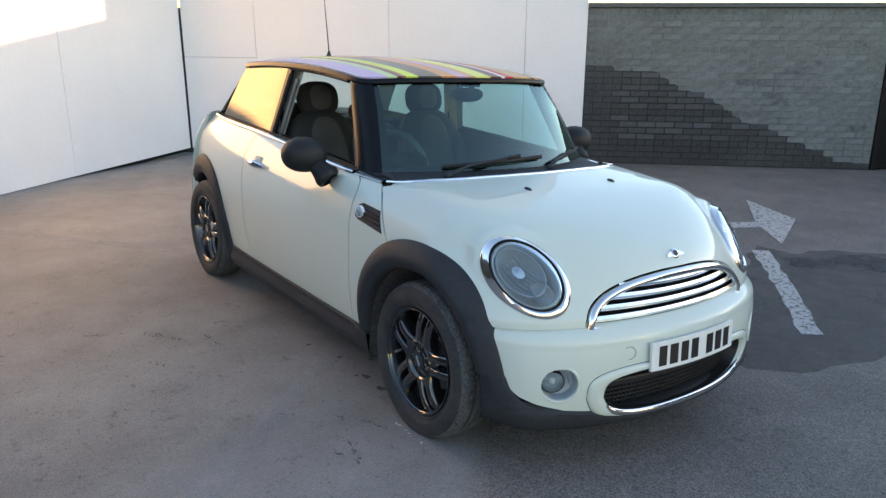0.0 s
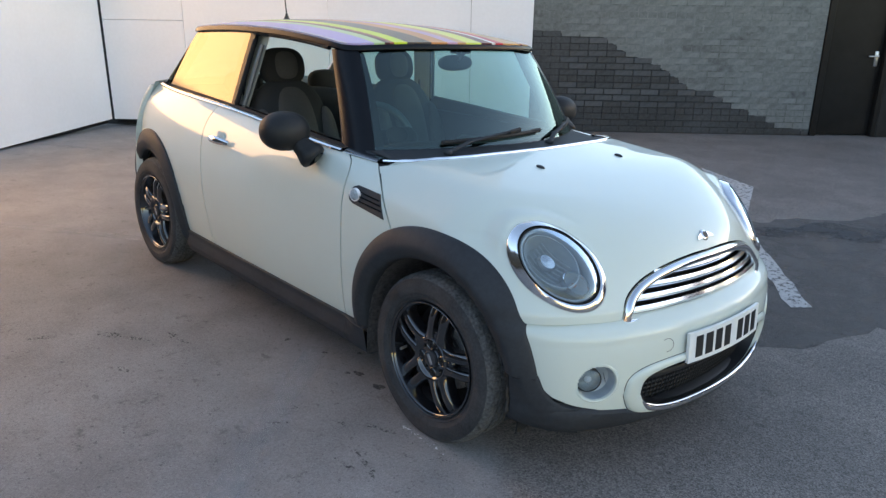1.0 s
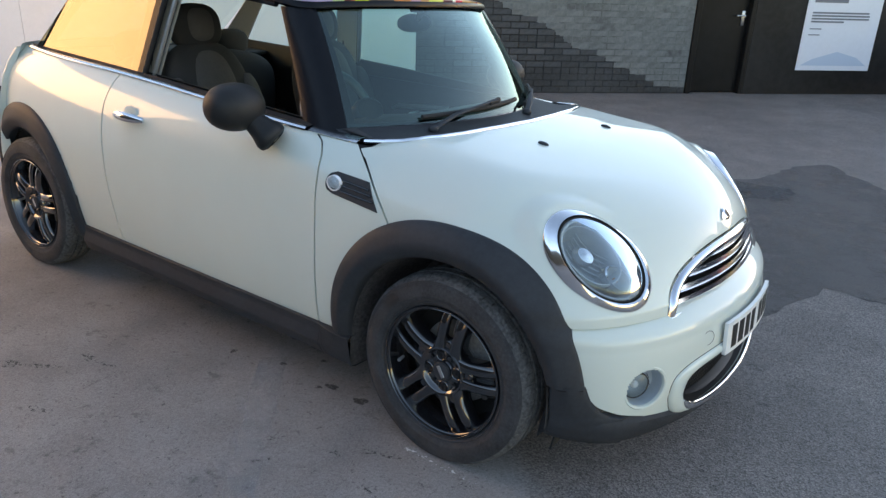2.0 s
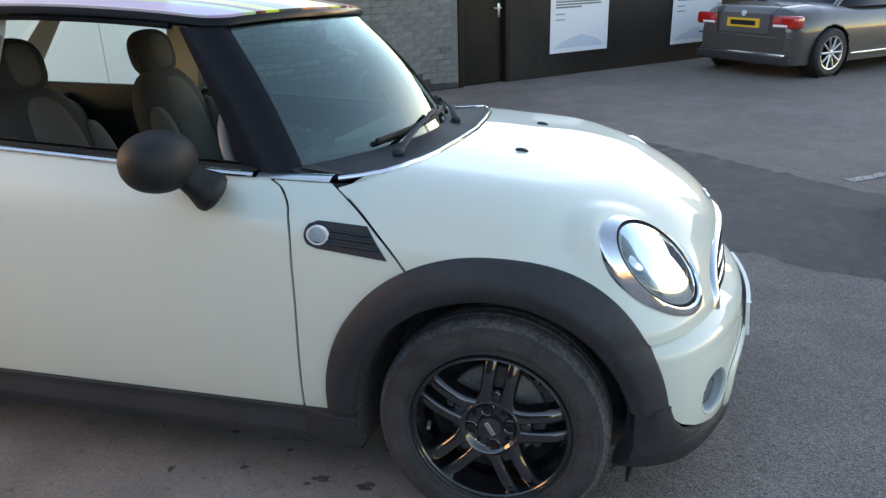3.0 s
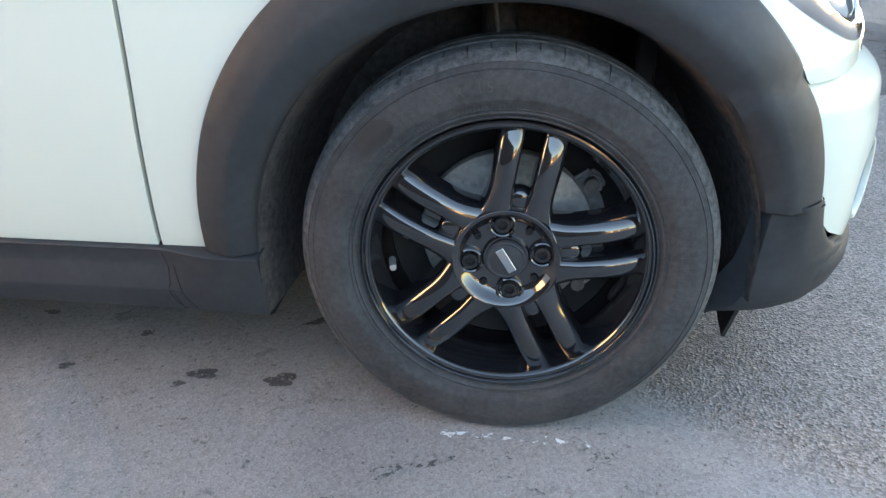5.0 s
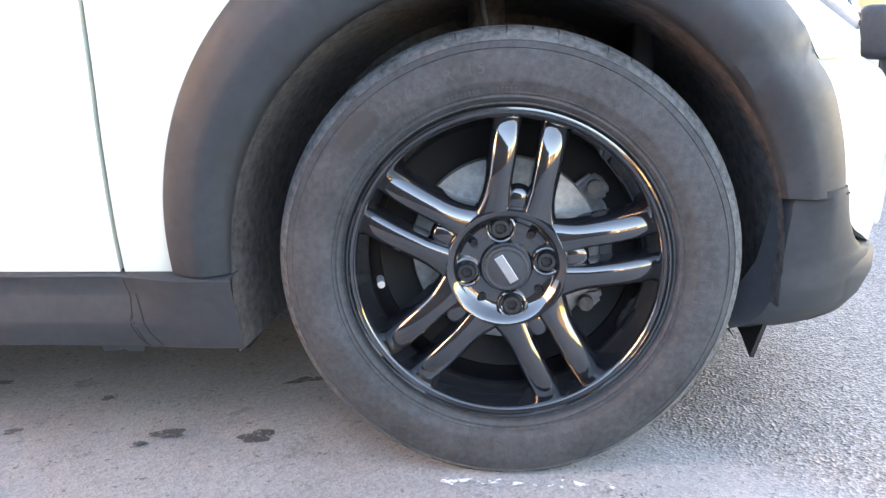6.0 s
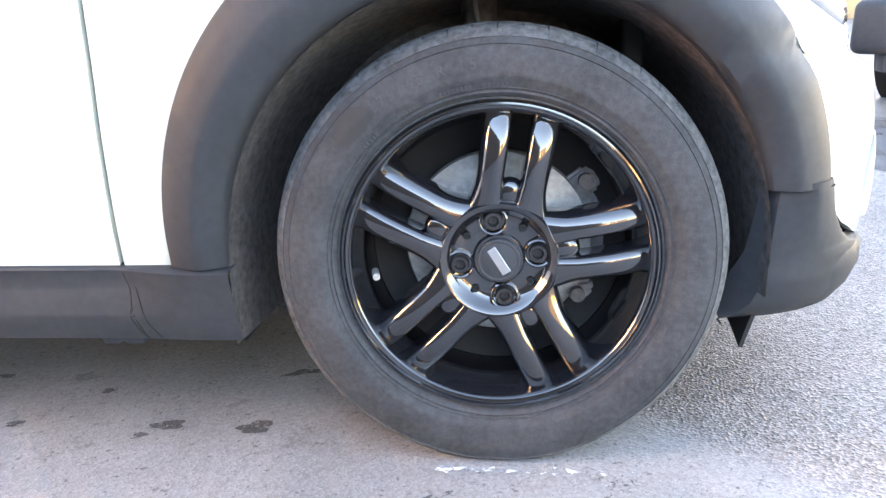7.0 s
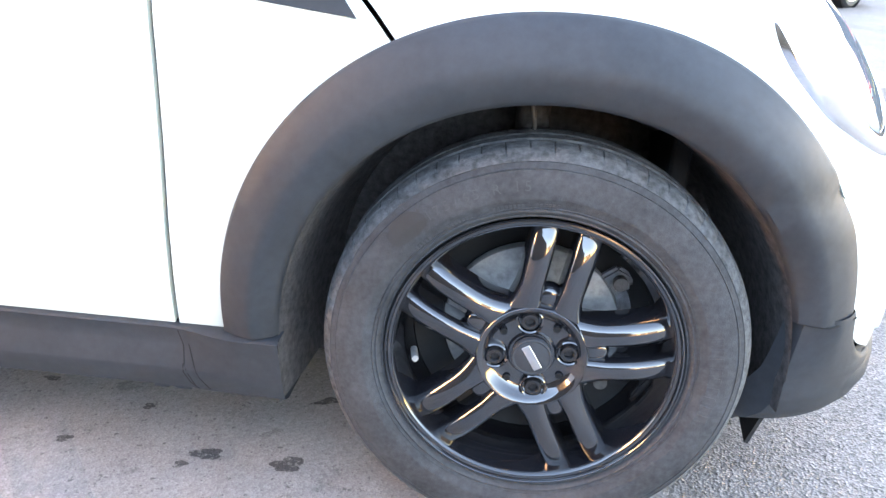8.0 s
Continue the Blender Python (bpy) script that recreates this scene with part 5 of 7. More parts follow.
def roof_stripes():
    m = material("striped_roof_vinyl", (0.5, 0.5, 0.5), rough=0.42, coat=0.5, spec=0.4)
    nt = m.node_tree
    b = nt.nodes["Principled BSDF"]
    tc = nt.nodes.new("ShaderNodeTexCoord")
    sp = nt.nodes.new("ShaderNodeSeparateXYZ")
    nt.links.new(tc.outputs["Object"], sp.inputs[0])
    mr = nt.nodes.new("ShaderNodeMapRange")
    mr.inputs["From Min"].default_value, mr.inputs["From Max"].default_value = -0.58, 0.58
    nt.links.new(sp.outputs["Y"], mr.inputs["Value"])
    cr = nt.nodes.new("ShaderNodeValToRGB")
    cr.color_ramp.interpolation = "CONSTANT"
    stripes = ((-0.58, (0.55, 0.50, 0.62)), (-0.562, (0.52, 0.40, 0.68)), (-0.470, (0.52, 0.66, 0.34)), (-0.425, (0.10, 0.03, 0.03)), (-0.402, (0.34, 0.10, 0.07)), (-0.385, (0.66, 0.82, 0.06)), (-0.322, (0.10, 0.085, 0.075)),
               (-0.207, (0.64, 0.28, 0.09)), (-0.120, (0.58, 0.36, 0.52)), (-0.06, (0.66, 0.36, 0.16)), (-0.012, (0.80, 0.84, 0.16)), (0.087, (0.12, 0.02, 0.03)), (0.165, (0.86, 0.82, 0.80)), (0.194, (0.60, 0.02, 0.03)),
               (0.256, (0.62, 0.34, 0.12)), (0.415, (0.24, 0.05, 0.03)), (0.446, (0.66, 0.38, 0.14)), (0.53, (0.7, 0.62, 0.55)))
    el = cr.color_ramp.elements
    el[0].position, el[0].color = 0.0, (*stripes[0][1], 1)
    el[1].position, el[1].color = (stripes[1][0] + 0.58) / 1.16, (*stripes[1][1], 1)
    for y, c in stripes[2:]:
        e = el.new((y + 0.58) / 1.16)
        e.color = (*c, 1)
    nt.links.new(mr.outputs["Result"], cr.inputs["Fac"])
    nt.links.new(cr.outputs["Color"], b.inputs["Base Color"])
    return m


roof_ob = part("roof", roof_panel(), roof_stripes(), car, "roof wrapped in lengthwise multicoloured stripes")
# black band under the roof edge, all round
band = []
for q in np.sin(np.linspace(-1, 1, 90) * math.pi / 2):
    xf, xr = roof_edges(q)
    k = float(lerp_table(xf, (-2.7, -2.3, -1.6, -0.9, -0.4), (0.94, 0.97, 1.0, 1.0, 0.985)))
    band.append((float(xf) + 0.004, q * ROOF_HALF * k))
side_x = np.linspace(float(roof_edges(1.0)[0]), float(roof_edges(1.0)[1]), 40)
for x in side_x[1:-1]:
    band.append((x, ROOF_HALF * float(lerp_table(x, (-2.7, -2.3, -1.6, -0.9, -0.4), (0.94, 0.97, 1.0, 1.0, 0.985))) + 0.003))
for q in np.linspace(1, -1, 60):
    xf, xr = roof_edges(q)
    band.append((float(xr) - 0.004, q * ROOF_HALF * 0.97))
for x in side_x[::-1][1:-1]:
    band.append((x, -ROOF_HALF * float(lerp_table(x, (-2.7, -2.3, -1.6, -0.9, -0.4), (0.94, 0.97, 1.0, 1.0, 0.985))) - 0.003))
rows = []
for x, y in band:
    z = float(roof_z(x, y))
    o = 1 + 0.008 / max(0.2, math.hypot(x + 1.5, y))
    rows.append([((x + 1.5) * o - 1.5, y * o, z - 0.006), ((x + 1.5) * (o + 0.006) - 1.5, y * (o + 0.006), z - 0.014), ((x + 1.5) * (o + 0.006) - 1.5, y * (o + 0.010), z - 0.026), ((x + 1.5) * (o - 0.02) - 1.5, y * (o - 0.02), z - 0.034)])
part("roof_rail_band", grid_mesh(np.array(rows), closed_u=True), M_PILLAR, car, "black band below the roof edge")
# headlining
q = np.linspace(-1, 1, 21)[None, :]
u = np.linspace(0, 1, 20)[:, None]
xf, xr = roof_edges(q)
x = xf - 0.02 + (xr - xf + 0.04) * u
P = np.stack([x, q * 0.555 + 0 * x, roof_z(x, q * 0.555) - 0.035], -1)
part("headlining", grid_mesh(P, flip=True), M_BEIGE, car, "pale grey headlining")


def screen(s, t, out=0.0):
    """Windscreen: s across (-1 right to 1 left), t up from the scuttle."""
    yb, yt = 0.672 * s, 0.570 * s
    xb, zb = -0.330 - 0.58 * yb**2, 0.960 - 0.035 * yb**2
    xt, zt = -0.706 - 0.36 * yt**2, roof_z(-0.70 - 0.36 * yt**2, yt) - 0.020
    x, y, z = xb + (xt - xb) * t, yb + (yt - yb) * t, zb + (zt - zb) * t
    b = (0.030 * (1 - s**2) + 0.008) * np.sin(np.clip(t, 0, 1) * math.pi)
    return np.stack(np.broadcast_arrays(x + (b + out) * 0.70, y, z + (b + out) * 0.70), -1)


s_ = np.linspace(-0.925, 0.925, 61)[:, None]
t_ = np.linspace(0.03, 0.985, 31)[None, :]
wind = part("windscreen", grid_mesh(screen(s_, t_)), M_WIND, car, "clear green-tinted windscreen")
wind.visible_shadow = False
# dark printed border of the screen
for a0, a1, b0, b1 in ((-0.93, 0.93, -0.02, 0.055), (-0.93, 0.93, 0.955, 1.0)):
    part("screen_border", grid_mesh(screen(np.linspace(a0, a1, 41)[:, None], np.linspace(b0, b1, 4)[None, :], -0.001)), M_GLOSS, wind)
# front pillars
for sg in (1, -1):
    rows = []
    for t in np.linspace(-0.03, 1.0, 30):
        a = screen(np.float64(-0.918), np.float64(t), -0.002)
        b = screen(np.float64(-0.962), np.float64(t), 0.004)
        c = screen(np.float64(-1.0), np.float64(t), -0.008)
        z = float(c[2])
        xw = float(np.interp(z, (0.93, 1.05, 1.15, 1.345), (-0.705, -0.762, -0.815, -0.93)))
        d = np.array([xw, float(glass_y(xw, z)) - 0.006, z])
        e = c * 0.45 + d * 0.55 + np.array([0, -0.010, 0])
        f = np.array([xw - 0.004, float(glass_y(xw, z)) + 0.03, z])
        rows.append([a, b, c, e, d, f])
    P = np.array(rows)
    P = mirrored(P) if sg < 0 else P
    part("front_pillar", grid_mesh(P, flip=(sg > 0)), M_PILLAR, car, "gloss black front pillar")
    Q = np.array([[screen(np.float64(-0.86), np.float64(t), -0.035), np.array([float(np.interp(0.95 + 0.4 * t, (0.93, 1.345), (-0.70, -0.93))), float(glass_y(-0.8, 0.95 + 0.4 * t)) + 0.035, 0.95 + 0.4 * t])] for t in np.linspace(0, 1, 12)])
    Q = mirrored(Q) if sg < 0 else Q
    part("pillar_lining", grid_mesh(Q), M_TRIM, car)

# side glazing: door glass (lowered on the driver's side), quarter glass, black pillars
def win_front(z):
    return np.interp(z, (0.93, 1.05, 1.15, 1.345), (-0.705, -0.762, -0.815, -0.93))


def win_rear(z):
    return np.interp(z, (0.95, 1.33), (-1.672, -1.585))


def q_front(z):
    return np.interp(z, (0.95, 1.34), (-1.715, -1.632))


def q_rear(z):
    return np.interp(z, (0.98, 1.10, 1.20, 1.342), (-2.555, -2.475, -2.39, -2.245))


def glazed(left, right, z0f, z1f, inset=0.0, nx=30, nz=16):
    u = np.linspace(0, 1, nx)[:, None]
    v = np.linspace(0, 1, nz)[None, :]
    z = 0.97 + 0.36 * v + 0 * u
    x = 0 * z
    for _ in range(3):
        z = z0f(x) + (z1f(x) - z0f(x)) * v
        x = left(z) + (right(z) - left(z)) * u
    return np.stack([x, glass_y(x, z) + inset, z], -1)


def roof_edge_z(x):
    return roof_z(x, ROOF_HALF * 0.985) - 0.034


for sg in (1, -1):
    fix = (lambda P: mirrored(P)) if sg < 0 else (lambda P: P)
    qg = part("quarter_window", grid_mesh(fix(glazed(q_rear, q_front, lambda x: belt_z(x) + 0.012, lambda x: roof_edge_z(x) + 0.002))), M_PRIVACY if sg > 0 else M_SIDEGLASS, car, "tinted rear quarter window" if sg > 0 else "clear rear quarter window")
    qg.visible_shadow = False
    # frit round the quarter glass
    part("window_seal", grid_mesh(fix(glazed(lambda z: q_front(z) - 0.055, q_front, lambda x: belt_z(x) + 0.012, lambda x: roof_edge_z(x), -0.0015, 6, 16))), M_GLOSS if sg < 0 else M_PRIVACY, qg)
    part("middle_pillar", grid_mesh(rim_in(fix(glazed(q_front, win_rear, lambda x: belt_z(x) + 0.004, lambda x: roof_edge_z(x) + 0.004, -0.004, 8, 16)), 0.02 * sg)), M_PILLAR, car, "gloss black middle pillar")
    part("pillar_lining", grid_mesh(fix(glazed(lambda z: q_front(z) - 0.06, lambda z: win_rear(z) + 0.035, lambda x: belt_z(x) - 0.05, lambda x: roof_edge_z(x) + 0.01, 0.055, 8, 16))), M_BEIGE, car, "pale inner pillar lining")
    top = [Vector((x, float(glass_y(x, roof_edge_z(x))) * (1 if sg > 0 else -1), float(roof_edge_z(x)) - 0.004)) for x in np.linspace(-0.95, -1.60, 24)]
    part("window_frame_top", tube(top, 0.011, 8), M_PILLAR, car)
    rear = [Vector((float(win_rear(z)), float(glass_y(win_rear(z), z)) * (1 if sg > 0 else -1), z)) for z in np.linspace(0.96, 1.335, 12)]
    part("window_seal", tube(rear, 0.010, 8), M_TRIM, car)
    sil = [Vector((float(win_rear(z)) + 0.030, (float(glass_y(win_rear(z), z)) + 0.030) * (1 if sg > 0 else -1), z)) for z in np.linspace(1.0, 1.31, 12)]
    part("pillar_trim_strip", tube(sil, 0.011, 8), M_SILVER, car, "pale silver trim strip inside the door opening")
    if sg < 0:
        g = part("door_window", grid_mesh(fix(glazed(win_rear, win_front, lambda x: belt_z(x) + 0.01, lambda x: roof_edge_z(x)))), M_SIDEGLASS, car, "clear passenger window, shut")
        g.visible_shadow = False
    # bright strip along the waistline
    rows, seals = [], []
    for x in np.linspace(-2.60, -0.665, 90):
        z = float(belt_z(x))
        y = float(side_y(np.float64(x), np.float64(z - 0.006)))
        y2 = float(glass_y(np.float64(x), z + 0.012))
        rows.append([(x, y + 0.002, z - 0.006), (x, y - 0.004, z - 0.003), (x, y - 0.005, z + 0.003), (x, y - 0.001, z + 0.008), (x, y + 0.007, z + 0.011), (x, y + 0.016, z + 0.010), (x, y2 - 0.006, z + 0.008)])
        seals.append([(x, y + 0.012, z + 0.009), (x, min(y + 0.03, y2 - 0.004), z + 0.013), (x, y2 - 0.004, z + 0.017), (x, y2 + 0.014, z + 0.012)])
    P = fix(np.array(rows))
    part("window_seal", grid_mesh(fix(np.array(seals)), flip=(sg < 0)), M_TRIM, car)
    part("waist_strip", grid_mesh(P, flip=(sg < 0)), M_CHROME, car, "thin chrome waistline strip")
    rows = []
    for x in np.linspace(-0.655, -0.452, 20):
        z = float(belt_z(x))
        y = float(side_y(np.float64(x), np.float64(z - 0.006)))
        rows.append([(x, y + 0.002, z - 0.006), (x, y - 0.002, z - 0.001), (x, y + 0.012, z + 0.006), (x, y + 0.030, z + 0.010), (x, y + 0.06, z + 0.006)])
    part("waist_strip", grid_mesh(fix(np.array(rows)), flip=(sg < 0)), M_CHROME, car, "thin chrome waistline strip")

# chrome strip and black scuttle between bonnet and screen
pts = []
for y in np.linspace(-0.672, 0.672, 120):
    x = float(np.interp(abs(y), *SCUTTLE))
    pts.append(Vector((x - 0.006, y, bonnet_z(x + 0.004, y) + 0.001)))
part("scuttle_strip", tube(pts, 0.0075, 8), M_CHROME, car, "chrome strip at the bonnet's rear edge")
rows = []
for p in pts:
    a = screen(np.float64(p.y / 0.690), np.float64(0.02), 0.001)
    rows.append([(p.x - 0.006, p.y, p.z + 0.002), ((p.x * 2 + a[0]) / 3 - 0.004, p.y, p.z - 0.012), (a[0], a[1], a[2] + 0.002)])
part("scuttle_panel", grid_mesh(np.array(rows)), M_CLAD, car, "black plastic scuttle panel")
# rear window
P = np.array([[[-2.46 - 0.40 * (1 - v) + 0.45 * abs(0.60 * q) ** 2, (0.49 + 0.04 * (1 - v)) * q, 1.03 + 0.30 * v] for v in np.linspace(0, 1, 10)] for q in np.linspace(-1, 1, 24)])
rw = part("rear_window", grid_mesh(P), M_SIDEGLASS, car, "clear rear window")
rw.visible_shadow = False
for sg in (1, -1):
    Q = np.array([[[-2.25 - 0.30 * (1 - v), sg * (0.555 + 0.085 * (1 - v)), 1.02 + 0.32 * v], [-2.32 - 0.34 * (1 - v), sg * (0.49 + 0.04 * (1 - v)), 1.02 + 0.30 * v]] for v in np.linspace(0, 1, 10)])
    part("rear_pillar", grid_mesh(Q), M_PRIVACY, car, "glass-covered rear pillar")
    Q = Q * np.array([1, 0.955, 1]) + np.array([0.02, 0, -0.004])
    part("rear_pillar_lining", grid_mesh(rim_in(Q, 0.006 * sg)), M_BEIGE, car, "pale rear pillar lining")


# ---------- wheels ----------
SPOKE0, BOLT0 = radians(80.4), radians(8)


def wheel_parts(root):
    """All parts about the wheel's centre, outer face towards -y."""
    pitch = 2 * math.pi / 60                         # one shoulder block
    angles = [k * pitch + d for k in range(60) for d in (-0.0045, 0.0, 0.0045, pitch * 0.36, pitch * 0.68)]
    flat_ = 0.3025 / 1.018                           # the tyre sits flattened on the ground
    settle = lambda x, y, z: (x, y * (1.0 + 0.10 * max(0.0, (-z - 0.22) / 0.09) ** 2), max(z, -flat_))
    prof = [(0.2100, -0.060), (0.2128, -0.071), (0.2160, -0.0770), (0.2185, -0.0765), (0.2210, -0.0805), (0.2245, -0.0835), (0.2270, -0.0825), (0.2410, -0.0884), (0.2435, -0.0900), (0.2465, -0.0900), (0.2620, -0.0914), (0.2800, -0.0870), (0.2910, -0.0810), (0.2925, -0.0816), (0.2945, -0.0790), (0.3010, -0.0720), (0.3060, -0.0620)]
    rnd = random.Random(12)
    sipe = [rnd.uniform(0.35, 1.15) for _ in range(60)]          # unevenly worn cuts
    scuff = [rnd.uniform(-0.0005, 0.0004) for _ in range(300)]
    rows = []
    for j, (r, a) in enumerate(prof):
        ring = []
        for s, t in enumerate(angles):
            cut = (0.0, 0.0012, 0.0034)[max(0, j - 14)] * sipe[s // 5] if s % 5 == 1 else 0.0
            rr = r - cut * 0.5 + (scuff[s] if 13 < j < 16 else 0.0)
            ring.append(settle(rr * math.cos(t), a + cut, rr * math.sin(t)))
        rows.append(ring)
    tyre = part("tyre", grid_mesh(np.array(rows[:14]), closed_v=True), M_RUBBER, root, "worn dusty black tyre")
    part("shoulder", grid_mesh(np.array(rows[13:]), closed_v=True), M_TREAD, root, "grey scuffed tread shoulder")
    tr = []
    for r, a in ((0.3060, -0.062), (0.3090, -0.048), (0.3090, -0.034), (0.3030, -0.033), (0.3030, -0.027), (0.3104, -0.026), (0.3104, -0.003), (0.3044, -0.002), (0.3044, 0.004), (0.3104, 0.005), (0.3104, 0.026), (0.3034, 0.027), (0.3034, 0.033), (0.3090, 0.034), (0.3060, 0.060), (0.300, 0.070), (0.278, 0.086), (0.24, 0.088), (0.205, 0.07)):
        cut = 0.004 if 0.045 < abs(a) < 0.065 else 0.0
        tr.append([settle((r - (cut if s % 5 == 1 else 0)) * math.cos(t), a, (r - (cut if s % 5 == 1 else 0)) * math.sin(t)) for s, t in enumerate(angles)])
    part("tread", grid_mesh(np.array(tr), closed_v=True), M_TREAD, root, "dusty grey tread")
    # fine moulded rings on the sidewall
    for r, a in ((0.2300, -0.0850), (0.2838, -0.0862)):
        part("sidewall_ring", lathe([(r - 0.0010, a + 0.0006), (r, a - 0.0004), (r + 0.0010, a + 0.0006)], 96), M_RUBBER, root)
    # raised size marking round the sidewall
    mark = "175/65 R 15"
    for k, ch in enumerate(mark):
        if ch == " ":
            continue
        a = radians(127.3) - k * radians(3.05)
        bm = text_mesh(ch, 0.0145, 0.0004)
        m = Matrix.Rotation(-(a - math.pi / 2), 4, "Y") @ Matrix.Translation((0, -0.0911, 0.2610)) @ Matrix.Rotation(radians(90), 4, "X")
        bmesh.ops.transform(bm, matrix=m, verts=bm.verts)
        part("size_marking", bm, M_MARK, root, smooth=False)
    for k in range(9):
        a = radians(14) - k * radians(3.5)
        m = Matrix.Rotation(-(a - math.pi / 2), 4, "Y") @ Matrix.Translation((0, -0.0908, 0.2535)) @ Matrix.Rotation(radians(5), 4, "X")
        part("raised_bar", box(bmesh.new(), (0.0105, 0.0012, 0.018), m, 0.0004, 1), M_RUBBER, root, smooth=False)
    # small moulded lettering near the rim, too fine to read
    for first, count in ((137, 5), (124, 7), (108, 8), (94, 6)):
        bm = bmesh.new()
        for k in range(count):
            a = radians(first - 1.35 * k)
            box(bm, (0.0034, 0.0010, 0.0060), Matrix.Rotation(-(a - math.pi / 2), 4, "Y") @ Matrix.Translation((0, -0.0858, 0.2335)) @ Matrix.Rotation(radians(20), 4, "X"))
        part("sidewall_lettering", bm, M_MARK, root, smooth=False)
    rim = part("rim", lathe([(0.208, -0.060), (0.2118, -0.072), (0.2130, -0.0790), (0.2120, -0.0822), (0.2098, -0.0826), (0.2082, -0.0800), (0.2074, -0.0770), (0.2040, -0.0762), (0.2026, -0.0772), (0.2008, -0.0755), (0.1985, -0.0690), (0.1960, -0.0570), (0.1900, -0.0430), (0.1860, -0.020), (0.183, 0.02), (0.186, 0.065)], 128), M_RIM, root, "gloss black alloy rim")
    for p_ in range(5):
        ang = SPOKE0 + p_ * 2 * math.pi / 5
        for sd in (-1, 1):
            secs = []
            for r in np.linspace(0.077, 0.199, 30):
                f = (r - 0.077) / 0.122
                lat = sd * (0.0285 + 0.0035 * f - 0.003 * max(0.0, 1 - f * 4))
                w = 0.0178 + 0.0016 * f
                flare = 0.017 * max(0.0, 1 - f / 0.30) ** 2          # fillet into the hub, outer side only
                y0 = -0.0738 - 0.0040 * math.sin(min(1.0, f * 1.12) * math.pi * 0.80) + 0.015 * f**4
                sec = []
                for la, dy in ((-1.0, 0.048), (-1.0, 0.0140), (-0.92, 0.0060), (-0.70, 0.0015), (-0.40, 0.0), (0.0, 0.0003), (0.40, 0.0025), (0.68, 0.0060), (0.88, 0.0115), (0.99, 0.0200), (1.05, 0.050)):
                    l_ = lat + sd * (la * w + flare * max(0.0, la))
                    on_hub = max(0.0, 1 - f / 0.45) ** 1.5
                    rr = r + (math.sqrt(max(r * r - l_ * l_, 0.0004)) - r) * on_hub
                    sec.append((rr * math.cos(ang) - l_ * math.sin(ang), y0 + dy, rr * math.sin(ang) + l_ * math.cos(ang)))
                secs.append(sec)
            part("spoke", grid_mesh(np.array(secs)), M_RIM, root)
        m = Matrix.Rotation(-ang, 4, "Y")
        part("spoke_web", ellipsoid((0.0905, -0.0600, 0), (0.0180, 0.0060, 0.0150), seg=28, rings=16, m=m, power=0.9), M_RIM, root)
        part("slot_floor", ellipsoid((0.086, -0.046, 0), (0.026, 0.019, 0.019), seg=24, rings=14, m=m, power=0.85), M_RIM, root)
    part("hub_face", lathe([(0.0830, -0.0240), (0.0825, -0.0640), (0.0810, -0.0715), (0.0785, -0.0742), (0.0750, -0.0735), (0.0700, -0.0690), (0.0650, -0.0630), (0.0605, -0.0592), (0.052, -0.0575), (0.036, -0.0575), (0.033, -0.0620), (0.0005, -0.0640)], 96), M_RIM, root)
    cap = part("centre_cap", lathe([(0.0295, -0.0640), (0.0290, -0.0715), (0.0270, -0.0730), (0.0245, -0.0720), (0.0235, -0.0725), (0.0005, -0.0735)], 60), M_CLAD, root, "black centre cap with a plain silver bar")
    bm = box(bmesh.new(), (0.040, 0.0012, 0.0125), Matrix.Translation((0, -0.0738, 0)) @ Matrix.Rotation(radians(58), 4, "Y"), 0.0004, 1)
    part("cap_bar", bm, M_SATIN, root, smooth=False)
    for k in range(4):
        a = BOLT0 + k * math.pi / 2
        c = (0.0535 * math.cos(a), 0, 0.0535 * math.sin(a))
        m = Matrix.Translation(c)
        part("bolt_seat", lathe([(0.0205, -0.0560), (0.0200, -0.0640), (0.0180, -0.0655), (0.0160, -0.0640), (0.0150, -0.0560), (0.0005, -0.0550)], 36, m=m), M_RIM, root)
        bolt = part("wheel_bolt", lathe([(0.0125, -0.0540), (0.0125, -0.0650), (0.0115, -0.0668), (0.0078, -0.0668), (0.0068, -0.0655), (0.0062, -0.0600), (0.0005, -0.0600)], 6 * 4, m=m), M_INTAKE, root)
    for k in range(4):
        a = BOLT0 + math.pi / 4 + k * math.pi / 2
        part("hub_hole", lathe([(0.0055, -0.0612), (0.0045, -0.0638), (0.0035, -0.0625), (0.0004, -0.0624)], 16, m=Matrix.Translation((0.0535 * math.cos(a), 0, 0.0535 * math.sin(a)))), M_GAP, root)
    va = radians(188)
    part("valve", tube([(0.176 * math.cos(va), -0.035, 0.176 * math.sin(va)), (0.170 * math.cos(va), -0.066, 0.170 * math.sin(va))], 0.0052, 10), M_STEEL, root, "short tyre valve")


def wheel_at(cx, cy):
    w = part("wheel", lathe([(0.186, 0.064), (0.183, 0.03), (0.150, 0.055), (0.09, 0.06), (0.07, 0.02)], 64), M_TRIM, car, "black alloy wheel with five twin spokes")
    w.matrix_basis = Matrix.Translation((cx, cy, 0.304)) @ (Matrix.Rotation(math.pi, 4, "Z") if cy > 0 else Matrix()) @ Matrix.Diagonal((1.018, 1.0, 1.018, 1.0))
    return w


# the wheel's pieces go one level deep under each wheel
proto_wheel = wheel_at(0, -0.712)


